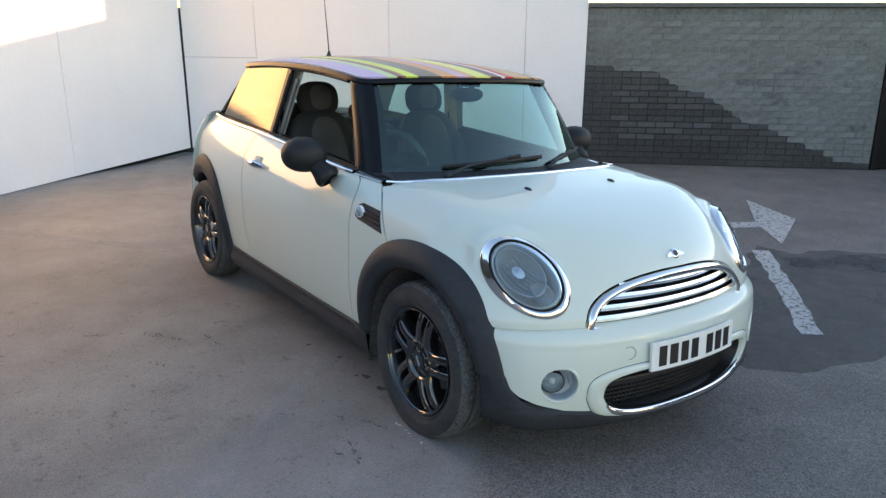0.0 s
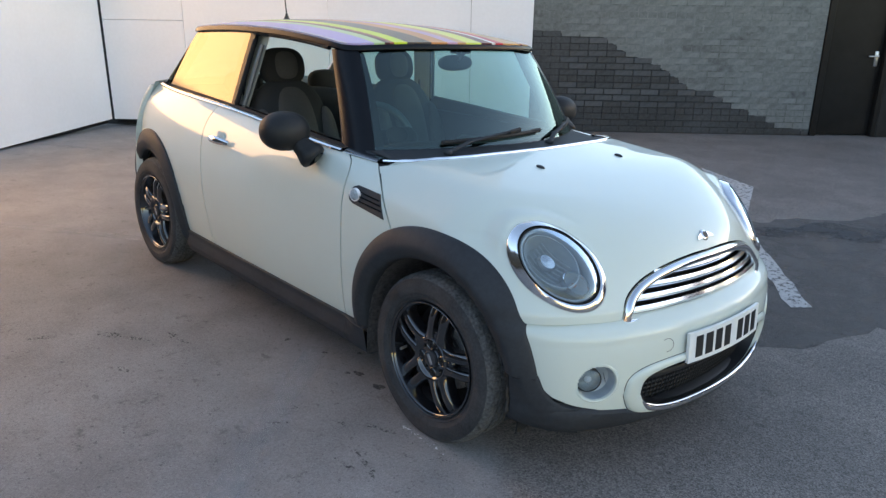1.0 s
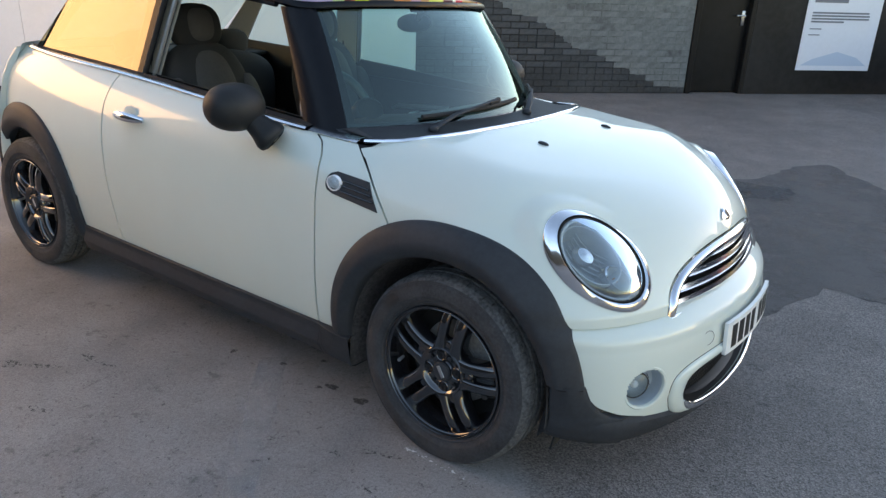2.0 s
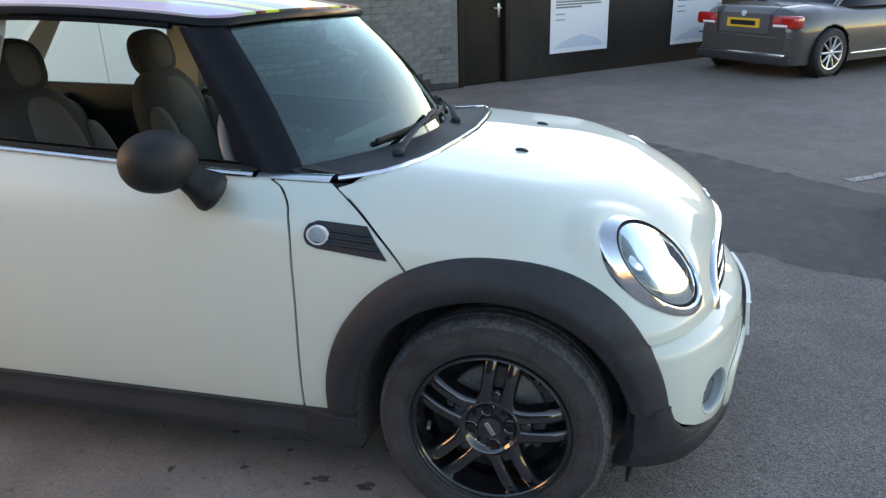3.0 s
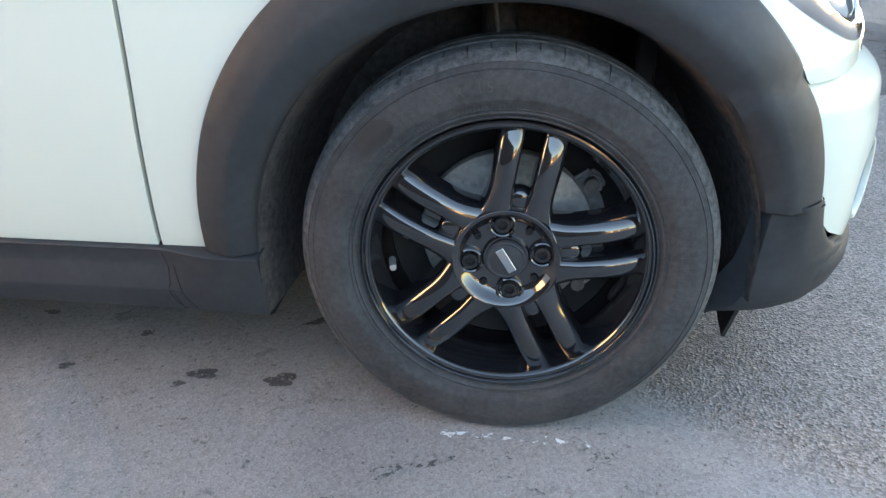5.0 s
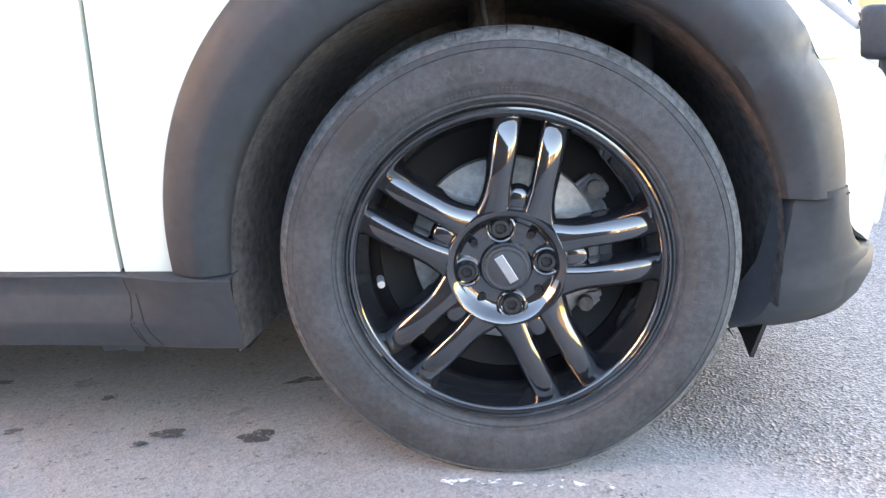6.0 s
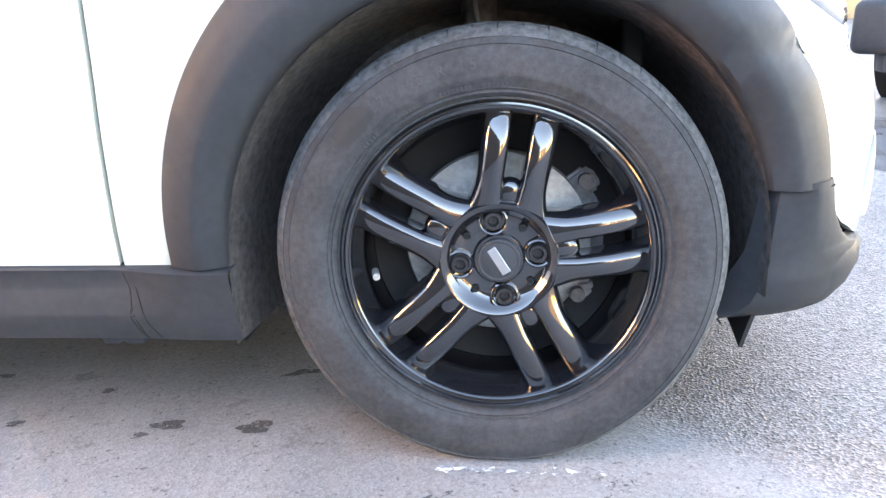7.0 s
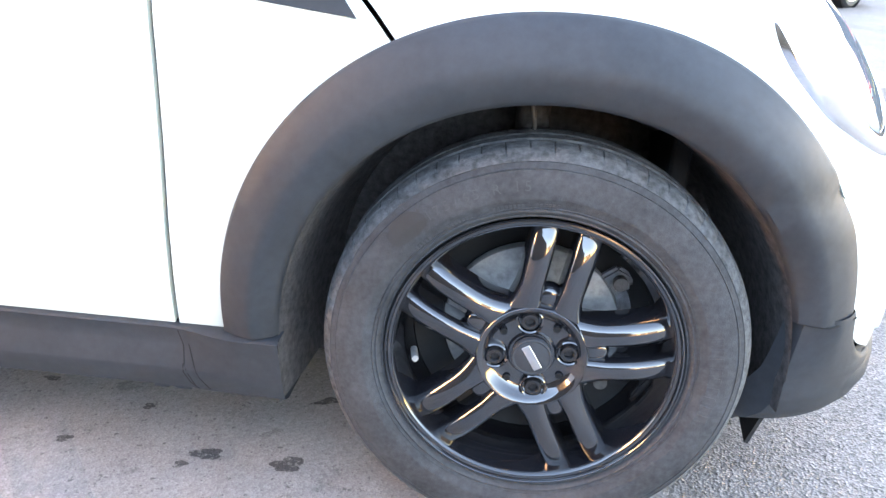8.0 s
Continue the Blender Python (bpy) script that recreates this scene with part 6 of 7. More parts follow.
wheel_parts(proto_wheel)
for cx, cy in ((-WB, -0.700), (0, 0.712), (-WB, 0.700)):
    w = wheel_at(cx, cy)
    for o in proto_wheel.children:
        c = o.copy()
        scene.collection.objects.link(c)
        c.parent = w
for cx, cy in ((0, -0.712), (-WB, -0.700), (0, 0.712), (-WB, 0.700)):
    sg = -1 if cy < 0 else 1
    m = Matrix.Translation((cx, cy, 0.304)) @ (Matrix.Rotation(math.pi, 4, "Z") if cy > 0 else Matrix())
    disc = part("brake_disc", lathe([(0.070, 0.000), (0.072, 0.022), (0.078, 0.026), (0.136, 0.026), (0.138, 0.029), (0.138, 0.044), (0.07, 0.046)], 80, m=m), M_STEEL, car, "grey steel brake disc")
    part("disc_bell", lathe([(0.0005, -0.004), (0.066, -0.002), (0.071, 0.004), (0.072, 0.026)], 48, m=m), M_CAST, disc)
    fx = 1 if cx == 0 else -1
    cm = m @ Matrix.Diagonal((fx * (1 if cy < 0 else -1), 1, 1, 1))
    up_ = Matrix.Rotation(radians(90), 4, "X")
    cal = part("brake_caliper", outline_prism([(0.096, 0.062), (0.112, 0.086), (0.138, 0.084), (0.156, 0.060), (0.166, 0.020), (0.164, -0.028), (0.150, -0.050), (0.132, -0.056), (0.118, -0.040), (0.106, -0.036), (0.108, 0.020)], 0.046, m=cm @ Matrix.Translation((0, 0.050, 0)) @ up_, bevel=0.006), M_CALIPER, car, "grey cast brake caliper")
    part("caliper_bracket", outline_prism([(0.092, -0.020), (0.104, -0.018), (0.106, -0.052), (0.116, -0.066), (0.142, -0.062), (0.146, -0.080), (0.130, -0.096), (0.104, -0.092), (0.090, -0.066)], 0.022, m=cm @ Matrix.Translation((0, 0.034, 0)) @ up_, bevel=0.005), M_CALIPER, cal)
    part("caliper_bracket", outline_prism([(0.090, 0.062), (0.098, 0.092), (0.124, 0.112), (0.148, 0.100), (0.150, 0.078), (0.112, 0.056)], 0.018, m=cm @ Matrix.Translation((0, 0.034, 0)) @ up_, bevel=0.005), M_CALIPER, cal)
    for lx, lz in ((0.126, 0.094), (0.118, -0.078)):
        part("caliper_lug", tube([cm @ Vector((lx, 0.020, lz)), cm @ Vector((lx, 0.006, lz))], 0.011, 14), M_CAST, cal)
part("suspension_strut", tube([(-0.02, -0.60, 0.30), (-0.03, -0.55, 0.85)], 0.028, 12), M_LINER, car)
part("brake_hose", tube([(-0.01, -0.66, 0.42), (-0.02, -0.70, 0.58), (-0.035, -0.66, 0.68)], 0.004, 8), M_CAST, car, "thin brake hose")

# a rubbed dark mark on the front tyre's sidewall
rows = []
for u in np.linspace(-1, 1, 13):
    row = []
    for v in np.linspace(-1, 1, 11):
        wide = 0.115 * (1 - 0.25 * u) * math.sqrt(max(0.0, 1 - u * u))
        a, r = radians(135) + wide * v, 0.2660 + 0.019 * u
        row.append((r * math.cos(a), float(np.interp(r, (0.2465, 0.2620, 0.2800, 0.2910), (-0.0900, -0.0914, -0.0870, -0.0810))) - 0.0006, r * math.sin(a)))
    rows.append(row)
part("rubbed_mark", grid_mesh(np.array(rows)), M_RUBBED, proto_wheel, "dark rubbed mark on the sidewall")

# ---------- outside fittings ----------
for sg in (1, -1):
    fl = Matrix.Diagonal((1, sg, 1, 1))
    hs = part("door_mirror", ellipsoid((-0.842, -0.862, 1.012), (0.090, 0.104, 0.079), m=fl, power=0.92), M_MIRROR, car, "rounded black door mirror")
    part("mirror_glass", lathe([(0.0005, 0.0), (0.80, 0.0), (0.88, 0.004)], 40, m=fl @ Matrix.Translation((-0.912, -0.862, 1.012)) @ Matrix.Rotation(radians(90), 4, "Z") @ Matrix.Diagonal((0.072, 1, 0.054, 1))), M_CHROME, hs)
    a_, b_ = Vector((-0.800, -0.835, 0.980)), Vector((-0.728, -0.788, 0.908))
    ax = (b_ - a_).normalized()
    u_ = ax.cross(Vector((0, 0, 1))).normalized()
    w_ = u_.cross(ax)
    rows = []
    for f in np.linspace(0, 1, 16):
        r = float(np.interp(f, (0, 0.45, 0.75, 0.92, 1.0), (0.036, 0.048, 0.062, 0.060, 0.040)))
        rows.append([fl @ (a_.lerp(b_, f) + u_ * r * 1.05 * math.cos(2 * math.pi * k / 28) + w_ * r * 0.9 * math.sin(2 * math.pi * k / 28)) for k in range(28)])
    part("mirror_stalk", grid_mesh(np.array(rows), closed_v=True), M_MIRROR, hs)
    # door handle with its scooped recess
    hy = float(side_y(np.float64(-1.56), np.float64(0.868)))
    hz = 0.862
    hp = [fl @ Vector((-1.665 + 0.20 * f, float(side_y(np.float64(-1.665 + 0.20 * f), np.float64(hz))) - 0.030 * math.sin(math.pi * min(1, max(0, (f + 0.12) / 1.24))) - 0.006, hz + 0.004 * math.sin(math.pi * f))) for f in np.linspace(0, 1, 24)]
    hd = part("door_handle", tube(hp, [0.007 + 0.008 * math.sin(math.pi * f) ** 0.6 for f in np.linspace(0, 1, 24)], 12, flat=1.3), M_CHROME, car, "chrome door handle")
    part("handle_scoop", ellipsoid((0, 0, 0), (0.048, 0.0055, 0.046), m=fl @ Matrix.Translation((-1.575, hy + 0.001, hz)), seg=28, rings=14), M_PAINT, hd)
    # side indicator and vent
    vent = []
    for zt in np.linspace(-1, 1, 9):
        zz = 0.820 + 0.034 * zt
        x1 = float(np.interp(zz, (0.78, 0.855), (-0.252, -0.318)))
        row = []
        for f in np.linspace(0, 1, 24):
            x0 = -0.456 - 0.036 * math.sqrt(max(0, 1 - zt * zt))
            x = x0 + (x1 - 0.006 - x0) * f
            zz2 = zz - 0.015 * f + (0.006 * f * zt)
            row.append((x, zz2))
        vent.append(row)
    A = np.array(vent)
    Pv = np.stack([A[..., 0], side_y(A[..., 0], A[..., 1]) - 0.004, A[..., 1]], -1)
    Pv = Pv if sg > 0 else mirrored(Pv)
    vp = part("side_vent", grid_mesh(rim_in(Pv, -0.008 * sg)), M_CLAD, car, "black slatted side vent with a clear indicator")
    for zt in (-0.45, 0.05, 0.5):
        line = []
        for f in np.linspace(0.32, 0.95, 16):
            zz = 0.820 + 0.034 * zt - 0.015 * f
            x1 = float(np.interp(0.820 + 0.034 * zt, (0.78, 0.855), (-0.252, -0.318)))
            x = -0.49 + (x1 + 0.49) * f
            line.append(fl @ Vector((x, float(side_y(np.float64(x), np.float64(zz))) - 0.006, zz)))
        part("vent_slat", tube(line, 0.0035, 6), M_GLOSS, vp)
    ic = (-0.452, float(side_y(np.float64(-0.452), np.float64(0.819))) - 0.005, 0.820)
    part("indicator_base", lathe([(0.030, 0.004), (0.029, -0.008), (0.026, -0.0075), (0.021, -0.0045), (0.019, -0.0065), (0.013, -0.0045), (0.011, -0.0065), (0.001, -0.005)], 36, m=fl @ Matrix.Translation(ic) @ Matrix.Diagonal((1.0, 1, 0.86, 1))), M_CLEARWHITE, vp, "clear side indicator")
    part("indicator_lens", ellipsoid((0, 0, 0), (0.028, 0.010, 0.024), m=fl @ Matrix.Translation((ic[0], ic[1] - 0.003, ic[2])), seg=28, rings=14), M_LENS, vp)

# wipers
def on_screen(s, t, out):
    return Vector(screen(np.float64(s), np.float64(t), out))


for pv, s1, t1, s2, t2, s3, t3 in ((Vector((-0.345, -0.42, 0.966)), -0.06, 0.105, -0.58, 0.055, 0.22, 0.10), (Vector((-0.31, 0.16, 0.972)), 0.62, 0.10, 0.34, 0.045, 0.92, 0.13)):
    arm = [pv, pv.lerp(on_screen(s1, t1, 0.034), 0.30) + Vector((0.004, 0, 0.016)), on_screen(s1, t1, 0.034)]
    wp = part("wiper", tube(arm, [0.012, 0.011, 0.006], 8, flat=0.6), M_CLAD, car, "black windscreen wiper")
    part("wiper_pivot", ellipsoid((0, 0, 0), (0.019, 0.019, 0.014), m=Matrix.Translation(pv), seg=16, rings=10), M_CLAD, wp)
    part("wiper_blade", tube([on_screen(s2 + (s3 - s2) * f, t2 + (t3 - t2) * f, 0.016) for f in np.linspace(0, 1, 16)], 0.008, 8, flat=1.2), M_TRIM, wp)
    part("blade_clip", tube([on_screen(s1 - 0.05, t1 - 0.008, 0.026), on_screen(s1 + 0.05, t1 + 0.006, 0.026)], 0.010, 8), M_TRIM, wp)
# aerial
az = float(roof_z(np.float64(-2.25), np.float64(0.0)))
ant = part("aerial", lathe([(0.030, 0.0), (0.026, 0.012), (0.014, 0.030), (0.008, 0.045), (0.006, 0.055)], 24, m=Matrix.Translation((-2.25, 0, az - 0.004)), axis="z"), M_CLAD, car, "black roof aerial")
part("aerial_mast", tube([(-2.25, 0, az + 0.045), (-2.33, 0, az + 0.45)], [0.004, 0.002], 8), M_CLAD, ant)

# ---------- cabin ----------
dash = []
for y in np.linspace(-0.64, 0.64, 41):
    hump = 0.02 * math.exp(-((y + 0.36) / 0.2) ** 2)
    dash.append([(-0.44, y, 0.945), (-0.55, y, 0.955 + hump), (-0.68, y, 0.935 + hump), (-0.74, y, 0.895), (-0.76, y, 0.84), (-0.74, y, 0.70), (-0.70, y, 0.55), (-0.55, y, 0.40)])
part("dashboard", grid_mesh(np.array(dash)), M_DASH, car, "black dashboard")
part("centre_dial", lathe([(0.0005, 0.0), (0.085, 0.0), (0.095, 0.008), (0.098, 0.0)], 40, m=Matrix.Translation((-0.752, 0, 0.83)) @ Matrix.Rotation(radians(90), 4, "Z")), M_SILVER, car, "round silver centre dial")
part("instrument_pod", ellipsoid((-0.70, -0.36, 0.965), (0.05, 0.075, 0.055), seg=24, rings=14), M_DASH, car)
wm = Matrix.Translation((-0.80, -0.395, 0.930)) @ Matrix.Rotation(radians(-24), 4, "Y")
ring = [wm @ Vector((0, 0.178 * math.cos(a), 0.178 * math.sin(a))) for a in np.linspace(0, 2 * math.pi, 64, endpoint=False)]
sw = part("steering_wheel", tube(ring, 0.016, 10, closed=True, up=wm.to_3x3() @ Vector((1, 0, 0))), M_HANDRIM, car, "black steering wheel with silver spokes")
part("airbag_boss", ellipsoid((0.012, 0, 0), (0.028, 0.070, 0.062), m=wm, seg=28, rings=14), M_TRIM, sw)
for a in (0, math.pi, -math.pi / 2):
    part("wheel_spoke", tube([wm @ Vector((0.008, 0.05 * math.cos(a), 0.05 * math.sin(a))), wm @ Vector((0.0, 0.172 * math.cos(a), 0.172 * math.sin(a)))], 0.013, 8), M_SILVER, sw)
mirror = part("rear_view_mirror", ellipsoid((-0.775, 0.0, 1.278), (0.020, 0.105, 0.036), seg=28, rings=14, power=0.85), M_HANDRIM, car, "dark grey rear-view mirror")
part("mirror_arm", tube([(-0.765, 0.0, 1.29), (-0.712, 0.0, 1.345)], 0.014, 8), M_TRIM, mirror)
part("sensor_box", box(bmesh.new(), (0.05, 0.09, 0.03), Matrix.Translation((-0.745, 0.0, 1.335)), 0.008, 2), M_TRIM, mirror)
rings_ = [[on_screen(-0.80 + 0.058 * r * math.cos(a), 0.165 + 0.070 * r * math.sin(a), -0.004 - 0.002 * (r > 0.9)) for a in np.linspace(0, 2 * math.pi, 36, endpoint=False)] for r in (0.01, 0.5, 0.88, 1.0)]
part("tax_disc_holder", grid_mesh(np.array(rings_), closed_v=True), M_TRIM, car, "small dark paper disc inside the windscreen")


def front_seat(y, dx=0.0):
    back = Matrix.Translation((-1.555 + dx, y, 0.80)) @ Matrix.Rotation(radians(-18), 4, "Y")
    st = part("front_seat", ellipsoid((0, 0, 0), (0.085, 0.225, 0.345), m=back, power=0.72), M_SEATSIDE, car, "front seat in dark cloth with a grey centre")
    part("backrest_panel", ellipsoid((0.030, 0, 0.0), (0.068, 0.140, 0.305), m=back, power=0.75), M_SEAT, st)
    for s in (-1, 1):
        part("bolster", ellipsoid((0.055, s * 0.185, -0.05), (0.060, 0.048, 0.235), m=back, power=0.85), M_SEAT, st)
    pipe = [back @ Vector((0.060 + 0.036 * (1 - abs(q_) ** 4), 0.105 * math.sin(q_ * 1.5), 0.02 - 0.17 * math.cos(q_ * 1.5))) for q_ in np.linspace(-1, 1, 24)]
    part("seat_piping", tube(pipe, 0.004, 6), M_SEATSIDE, st)
    hm = Matrix.Translation((-1.668 + dx, y, 1.190)) @ Matrix.Rotation(radians(-12), 4, "Y")
    part("headrest", ellipsoid((0, 0, 0), (0.052, 0.128, 0.098), m=hm, power=0.75), M_SEATSIDE, st)
    part("headrest_face", ellipsoid((0.014, 0, 0.002), (0.045, 0.085, 0.080), m=hm, power=0.75), M_SEAT, st)
    for s in (-1, 1):
        part("headrest_post", tube([hm @ Vector((0, s * 0.055, -0.06)), hm @ Vector((0.0, s * 0.055, -0.16))], 0.006, 8), M_CHROME, st)
    cm = Matrix.Translation((-1.25 + dx, y, 0.545)) @ Matrix.Rotation(radians(-8), 4, "Y")
    part("seat_cushion", ellipsoid((0, 0, 0), (0.285, 0.240, 0.095), m=cm, power=0.7), M_SEATSIDE, st)
    part("cushion_panel", ellipsoid((0.01, 0, 0.022), (0.26, 0.15, 0.085), m=cm, power=0.7), M_SEAT, st)


front_seat(-0.355, -0.045)
front_seat(0.355)
rb = part("rear_bench", ellipsoid((-2.20, 0, 0.78), (0.10, 0.52, 0.25), power=0.6), M_SEATSIDE, car, "dark cloth rear bench")
part("bench_cushion", ellipsoid((-1.98, 0, 0.52), (0.26, 0.52, 0.10), power=0.6), M_SEATSIDE, rb)
for y in (-0.28, 0.28):
    part("rear_headrest", ellipsoid((-2.27, y, 1.055), (0.045, 0.12, 0.07), power=0.75), M_SEATSIDE, rb)
part("parcel_shelf", box(bmesh.new(), (0.45, 1.16, 0.02), Matrix.Translation((-2.52, 0, 0.985)), 0.006, 2), M_TRIM, car)
for sg in (1, -1):
    xs, zs = np.meshgrid(np.linspace(-1.70, -0.60, 30), np.linspace(0.32, 0.945, 14), indexing="ij")
    P = np.stack([xs, np.maximum(side_y(xs, zs), glass_y(xs, 0.95 + 0 * zs)) * 0.93, zs], -1)
    P = P if sg > 0 else mirrored(P)
    dc = part("door_card", grid_mesh(rim_in(P, 0.03 * sg)), M_TRIM, car, "black door card")
    part("pull_handle", tube([Vector((-1.35, -sg * 0.60, 0.80)), Vector((-1.30, -sg * 0.575, 0.82)), Vector((-1.05, -sg * 0.575, 0.84)), Vector((-1.0, -sg * 0.60, 0.84))], 0.014, 8), M_SILVER, dc)
    P = np.array([[[x, -sg * 0.62, z] for z in (0.45, 0.75, 1.01)] for x in (-2.60, -2.2, -1.70)])
    part("rear_side_trim", grid_mesh(P), M_TRIM, car)
    part("seat_belt", tube([(-1.70, -sg * 0.575, 1.25), (-1.70, -sg * 0.585, 0.95), (-1.66, -sg * 0.55, 0.60)], 0.018, 6, flat=0.2), M_TRIM, car)
for sg in (1, -1):
    rows = []
    for x in np.linspace(-2.56, -0.70, 50):
        z, y = float(belt_z(x)), float(glass_y(x, belt_z(x)))
        rows.append([(x, sg * (y + 0.014), z + 0.020), (x, sg * (y + 0.030), z + 0.018), (x, sg * (y + 0.045), z - 0.010), (x, sg * (y + 0.045), z - 0.10)])
    part("inner_waist_trim", grid_mesh(np.array(rows)), M_TRIM, car, "black trim along the inside of the windows")
part("cabin_floor", box(bmesh.new(), (1.9, 1.2, 0.04), Matrix.Translation((-1.4, 0, 0.33)), 0.01, 1), M_TRIM, car)
part("tailgate_trim", box(bmesh.new(), (0.02, 1.2, 0.55), Matrix.Translation((-2.80, 0, 0.72)), 0.005, 1), M_TRIM, car)


# ---------- other vehicles ----------
def plain_car(name, pose_m, length, width, height, ground_clear, wheel_r, wheels_at, paint, label, belt, cabin, bumper_mat, plate_mat, hatch=False):
    """A simple closed car: x forward from the rear bumper, y to its left; rounded shell, glazed cabin, wheels, lamps, plate."""
    t = thing(name, pose_m, label, "car")
    n, mm = 150, 90
    rows = []
    for i in range(n + 1):
        x = length * i / n
        e = min(x, length - x)
        w = width / 2 * (1 - 0.16 * math.exp(-e / 0.12) - 0.05 * math.exp(-e / 0.5))
        top = belt(x)
        row = []
        for k in range(mm + 1):
            a = math.pi * k / mm
            c, s = math.cos(a), math.sin(a)
            y = math.copysign(abs(c) ** 0.35, c) * w
            z = ground_clear + (top - ground_clear) * abs(s) ** 0.42
            zz = (z - ground_clear) / max(0.01, top - ground_clear)
            y *= 1 - 0.06 * (1 - zz) ** 2
            row.append((x, y, z))
        rows.append(row)
    P = np.array(rows)

    def keep(c):
        for wx in wheels_at:
            if (c[0] - wx) ** 2 + (c[2] - wheel_r) ** 2 < (wheel_r * 1.13) ** 2:
                return False
        return True
    bm = grid_mesh(P, keep=keep)
    for f in list(bm.faces):
        if f.calc_center_median().z < bumper_mat[1] and f.calc_center_median().x < 0.42:
            f.material_index = 1
    body = part("body", bm, [paint, bumper_mat[0]], t)
    for end in (0, n):
        vs = [Vector(p) for p in P[end]]
        b2 = bmesh.new()
        b2.faces.new([b2.verts.new(v) for v in (vs if end == 0 else vs[::-1])])
        part("end_panel", b2, paint if not hatch else bumper_mat[0], body, smooth=False)
    part("inner_floor", box(bmesh.new(), (length * 0.9, width * 0.62, 0.2), Matrix.Translation((length / 2, 0, ground_clear + 0.16))), M_LINER, body, smooth=False)
    # cabin
    x0, x1, x2, x3 = cabin
    rows = []
    for f, lift in ((0, 0.0), (0.12, 0.2), (0.5, 0.62), (0.86, 0.93), (1.0, 1.0)):
        zb = lift
        ring = []
        for k in range(48):
            a = 2 * math.pi * k / 48
            c, s = math.cos(a), math.sin(a)
            xa, xb = x0 + (x1 - x0) * lift, x3 + (x2 - x3) * lift
            xc, hx = (xa + xb) / 2, (xb - xa) / 2
            hy = width / 2 * (0.90 - 0.16 * lift)
            x = xc + hx * math.copysign(abs(c) ** 0.4, c)
            y = hy * math.copysign(abs(s) ** 0.4, s)
            z = min(belt(x0 + 0.3), belt(x3 - 0.3)) - 0.03 + (height - min(belt(x0 + 0.3), belt(x3 - 0.3)) + 0.03) * lift
            ring.append((x, y, z))
        rows.append(ring)
    part("glazing", grid_mesh(np.array(rows), closed_v=True), M_GLOSS, t, "dark glazed cabin")
    rl = [Vector(p) for p in rows[-1]]
    b2 = bmesh.new()
    c = sum(rl, Vector()) / len(rl)
    cv = b2.verts.new(c + Vector((0, 0, 0.05)))
    vs = [b2.verts.new(p) for p in rl]
    for k in range(len(vs)):
        b2.faces.new((vs[k], vs[(k + 1) % len(vs)], cv))
    part("roof", b2, paint, t)
    for kk in (5, 19, 29, 43):
        part("pillar", tube([Vector(r[kk]) * 1.0 + Vector((0, 0, 0)) for r in rows], 0.035, 8), paint, t)
    # wheels
    for wx in wheels_at:
        for sy in (-1, 1):
            m = Matrix.Translation((wx, sy * (width / 2 - 0.11), wheel_r)) @ (Matrix.Rotation(math.pi, 4, "Z") if sy > 0 else Matrix())
            w = part("wheel", lathe([(wheel_r * 0.66, -0.08), (wheel_r * 0.70, -0.10), (wheel_r * 0.88, -0.105), (wheel_r * 0.97, -0.08), (wheel_r, -0.05), (wheel_r, 0.06), (wheel_r * 0.9, 0.1), (wheel_r * 0.6, 0.1)], 60, m=m), M_RUBBER, t)
            part("rim", lathe([(wheel_r * 0.69, -0.095), (wheel_r * 0.64, -0.092), (wheel_r * 0.60, -0.05), (wheel_r * 0.58, 0.05)], 48, m=m), M_WHEELSILVER, w)
            n_sp = 7 if hatch else 10
            for k in range(n_sp):
                a = 2 * math.pi * k / n_sp
                part("spoke", tube([m @ Vector((0.03 * math.cos(a), -0.075, 0.03 * math.sin(a))), m @ Vector((wheel_r * 0.64 * math.cos(a), -0.085, wheel_r * 0.64 * math.sin(a)))], 0.016, 6), M_WHEELSILVER, w)
            part("hub", lathe([(0.05, -0.05), (0.045, -0.085), (0.001, -0.09)], 24, m=m), M_WHEELSILVER, w)
            part("arch_void", lathe([(wheel_r * 1.14, -0.085), (wheel_r * 1.14, 0.14), (0.02, 0.14)], 40, m=m), M_GAP, w)
    # rear lamps and plate
    for sy in (-1, 1):
        lm = box(bmesh.new(), (0.16, width * 0.21, 0.15), Matrix.Translation((0.075, sy * width * 0.355, belt(0.1) - 0.17)), 0.03, 3)
        part("rear_lamp", lm, M_REDLENS, t, "red rear lamp")
        part("reversing_lamp", box(bmesh.new(), (0.02, width * 0.12, 0.03), Matrix.Translation((0.0, sy * width * 0.33, belt(0.1) - 0.215)), 0.006, 2), M_PLATEW, t)
    pb = part("number_plate", box(bmesh.new(), (0.012, 0.52, 0.111), Matrix.Translation((-0.004, 0, belt(0.1) - (0.20 if not hatch else 0.42))), 0.003, 1), plate_mat, t, "rear number plate with a plain dark bar")
    part("bar", box(bmesh.new(), (0.003, 0.40, 0.06), Matrix.Translation((-0.011, 0, belt(0.1) - (0.20 if not hatch else 0.42)))), M_INK, pb, smooth=False)
    if not hatch:
        zt = belt(0.1)
        part("lower_apron", box(bmesh.new(), (0.10, width * 0.86, 0.12), Matrix.Translation((0.030, 0, ground_clear + 0.055)), 0.03, 3), M_CLAD, t, "black lower apron under the bumper")
        for sy in (-1, 1):
            part("boot_seam", tube([(-0.004, sy * width * 0.235, zt - 0.33), (-0.004, sy * width * 0.245, zt - 0.10), (0.06, sy * width * 0.29, zt + 0.008), (0.45, sy * width * 0.33, zt + 0.030)], 0.004, 6), M_GAP, t)
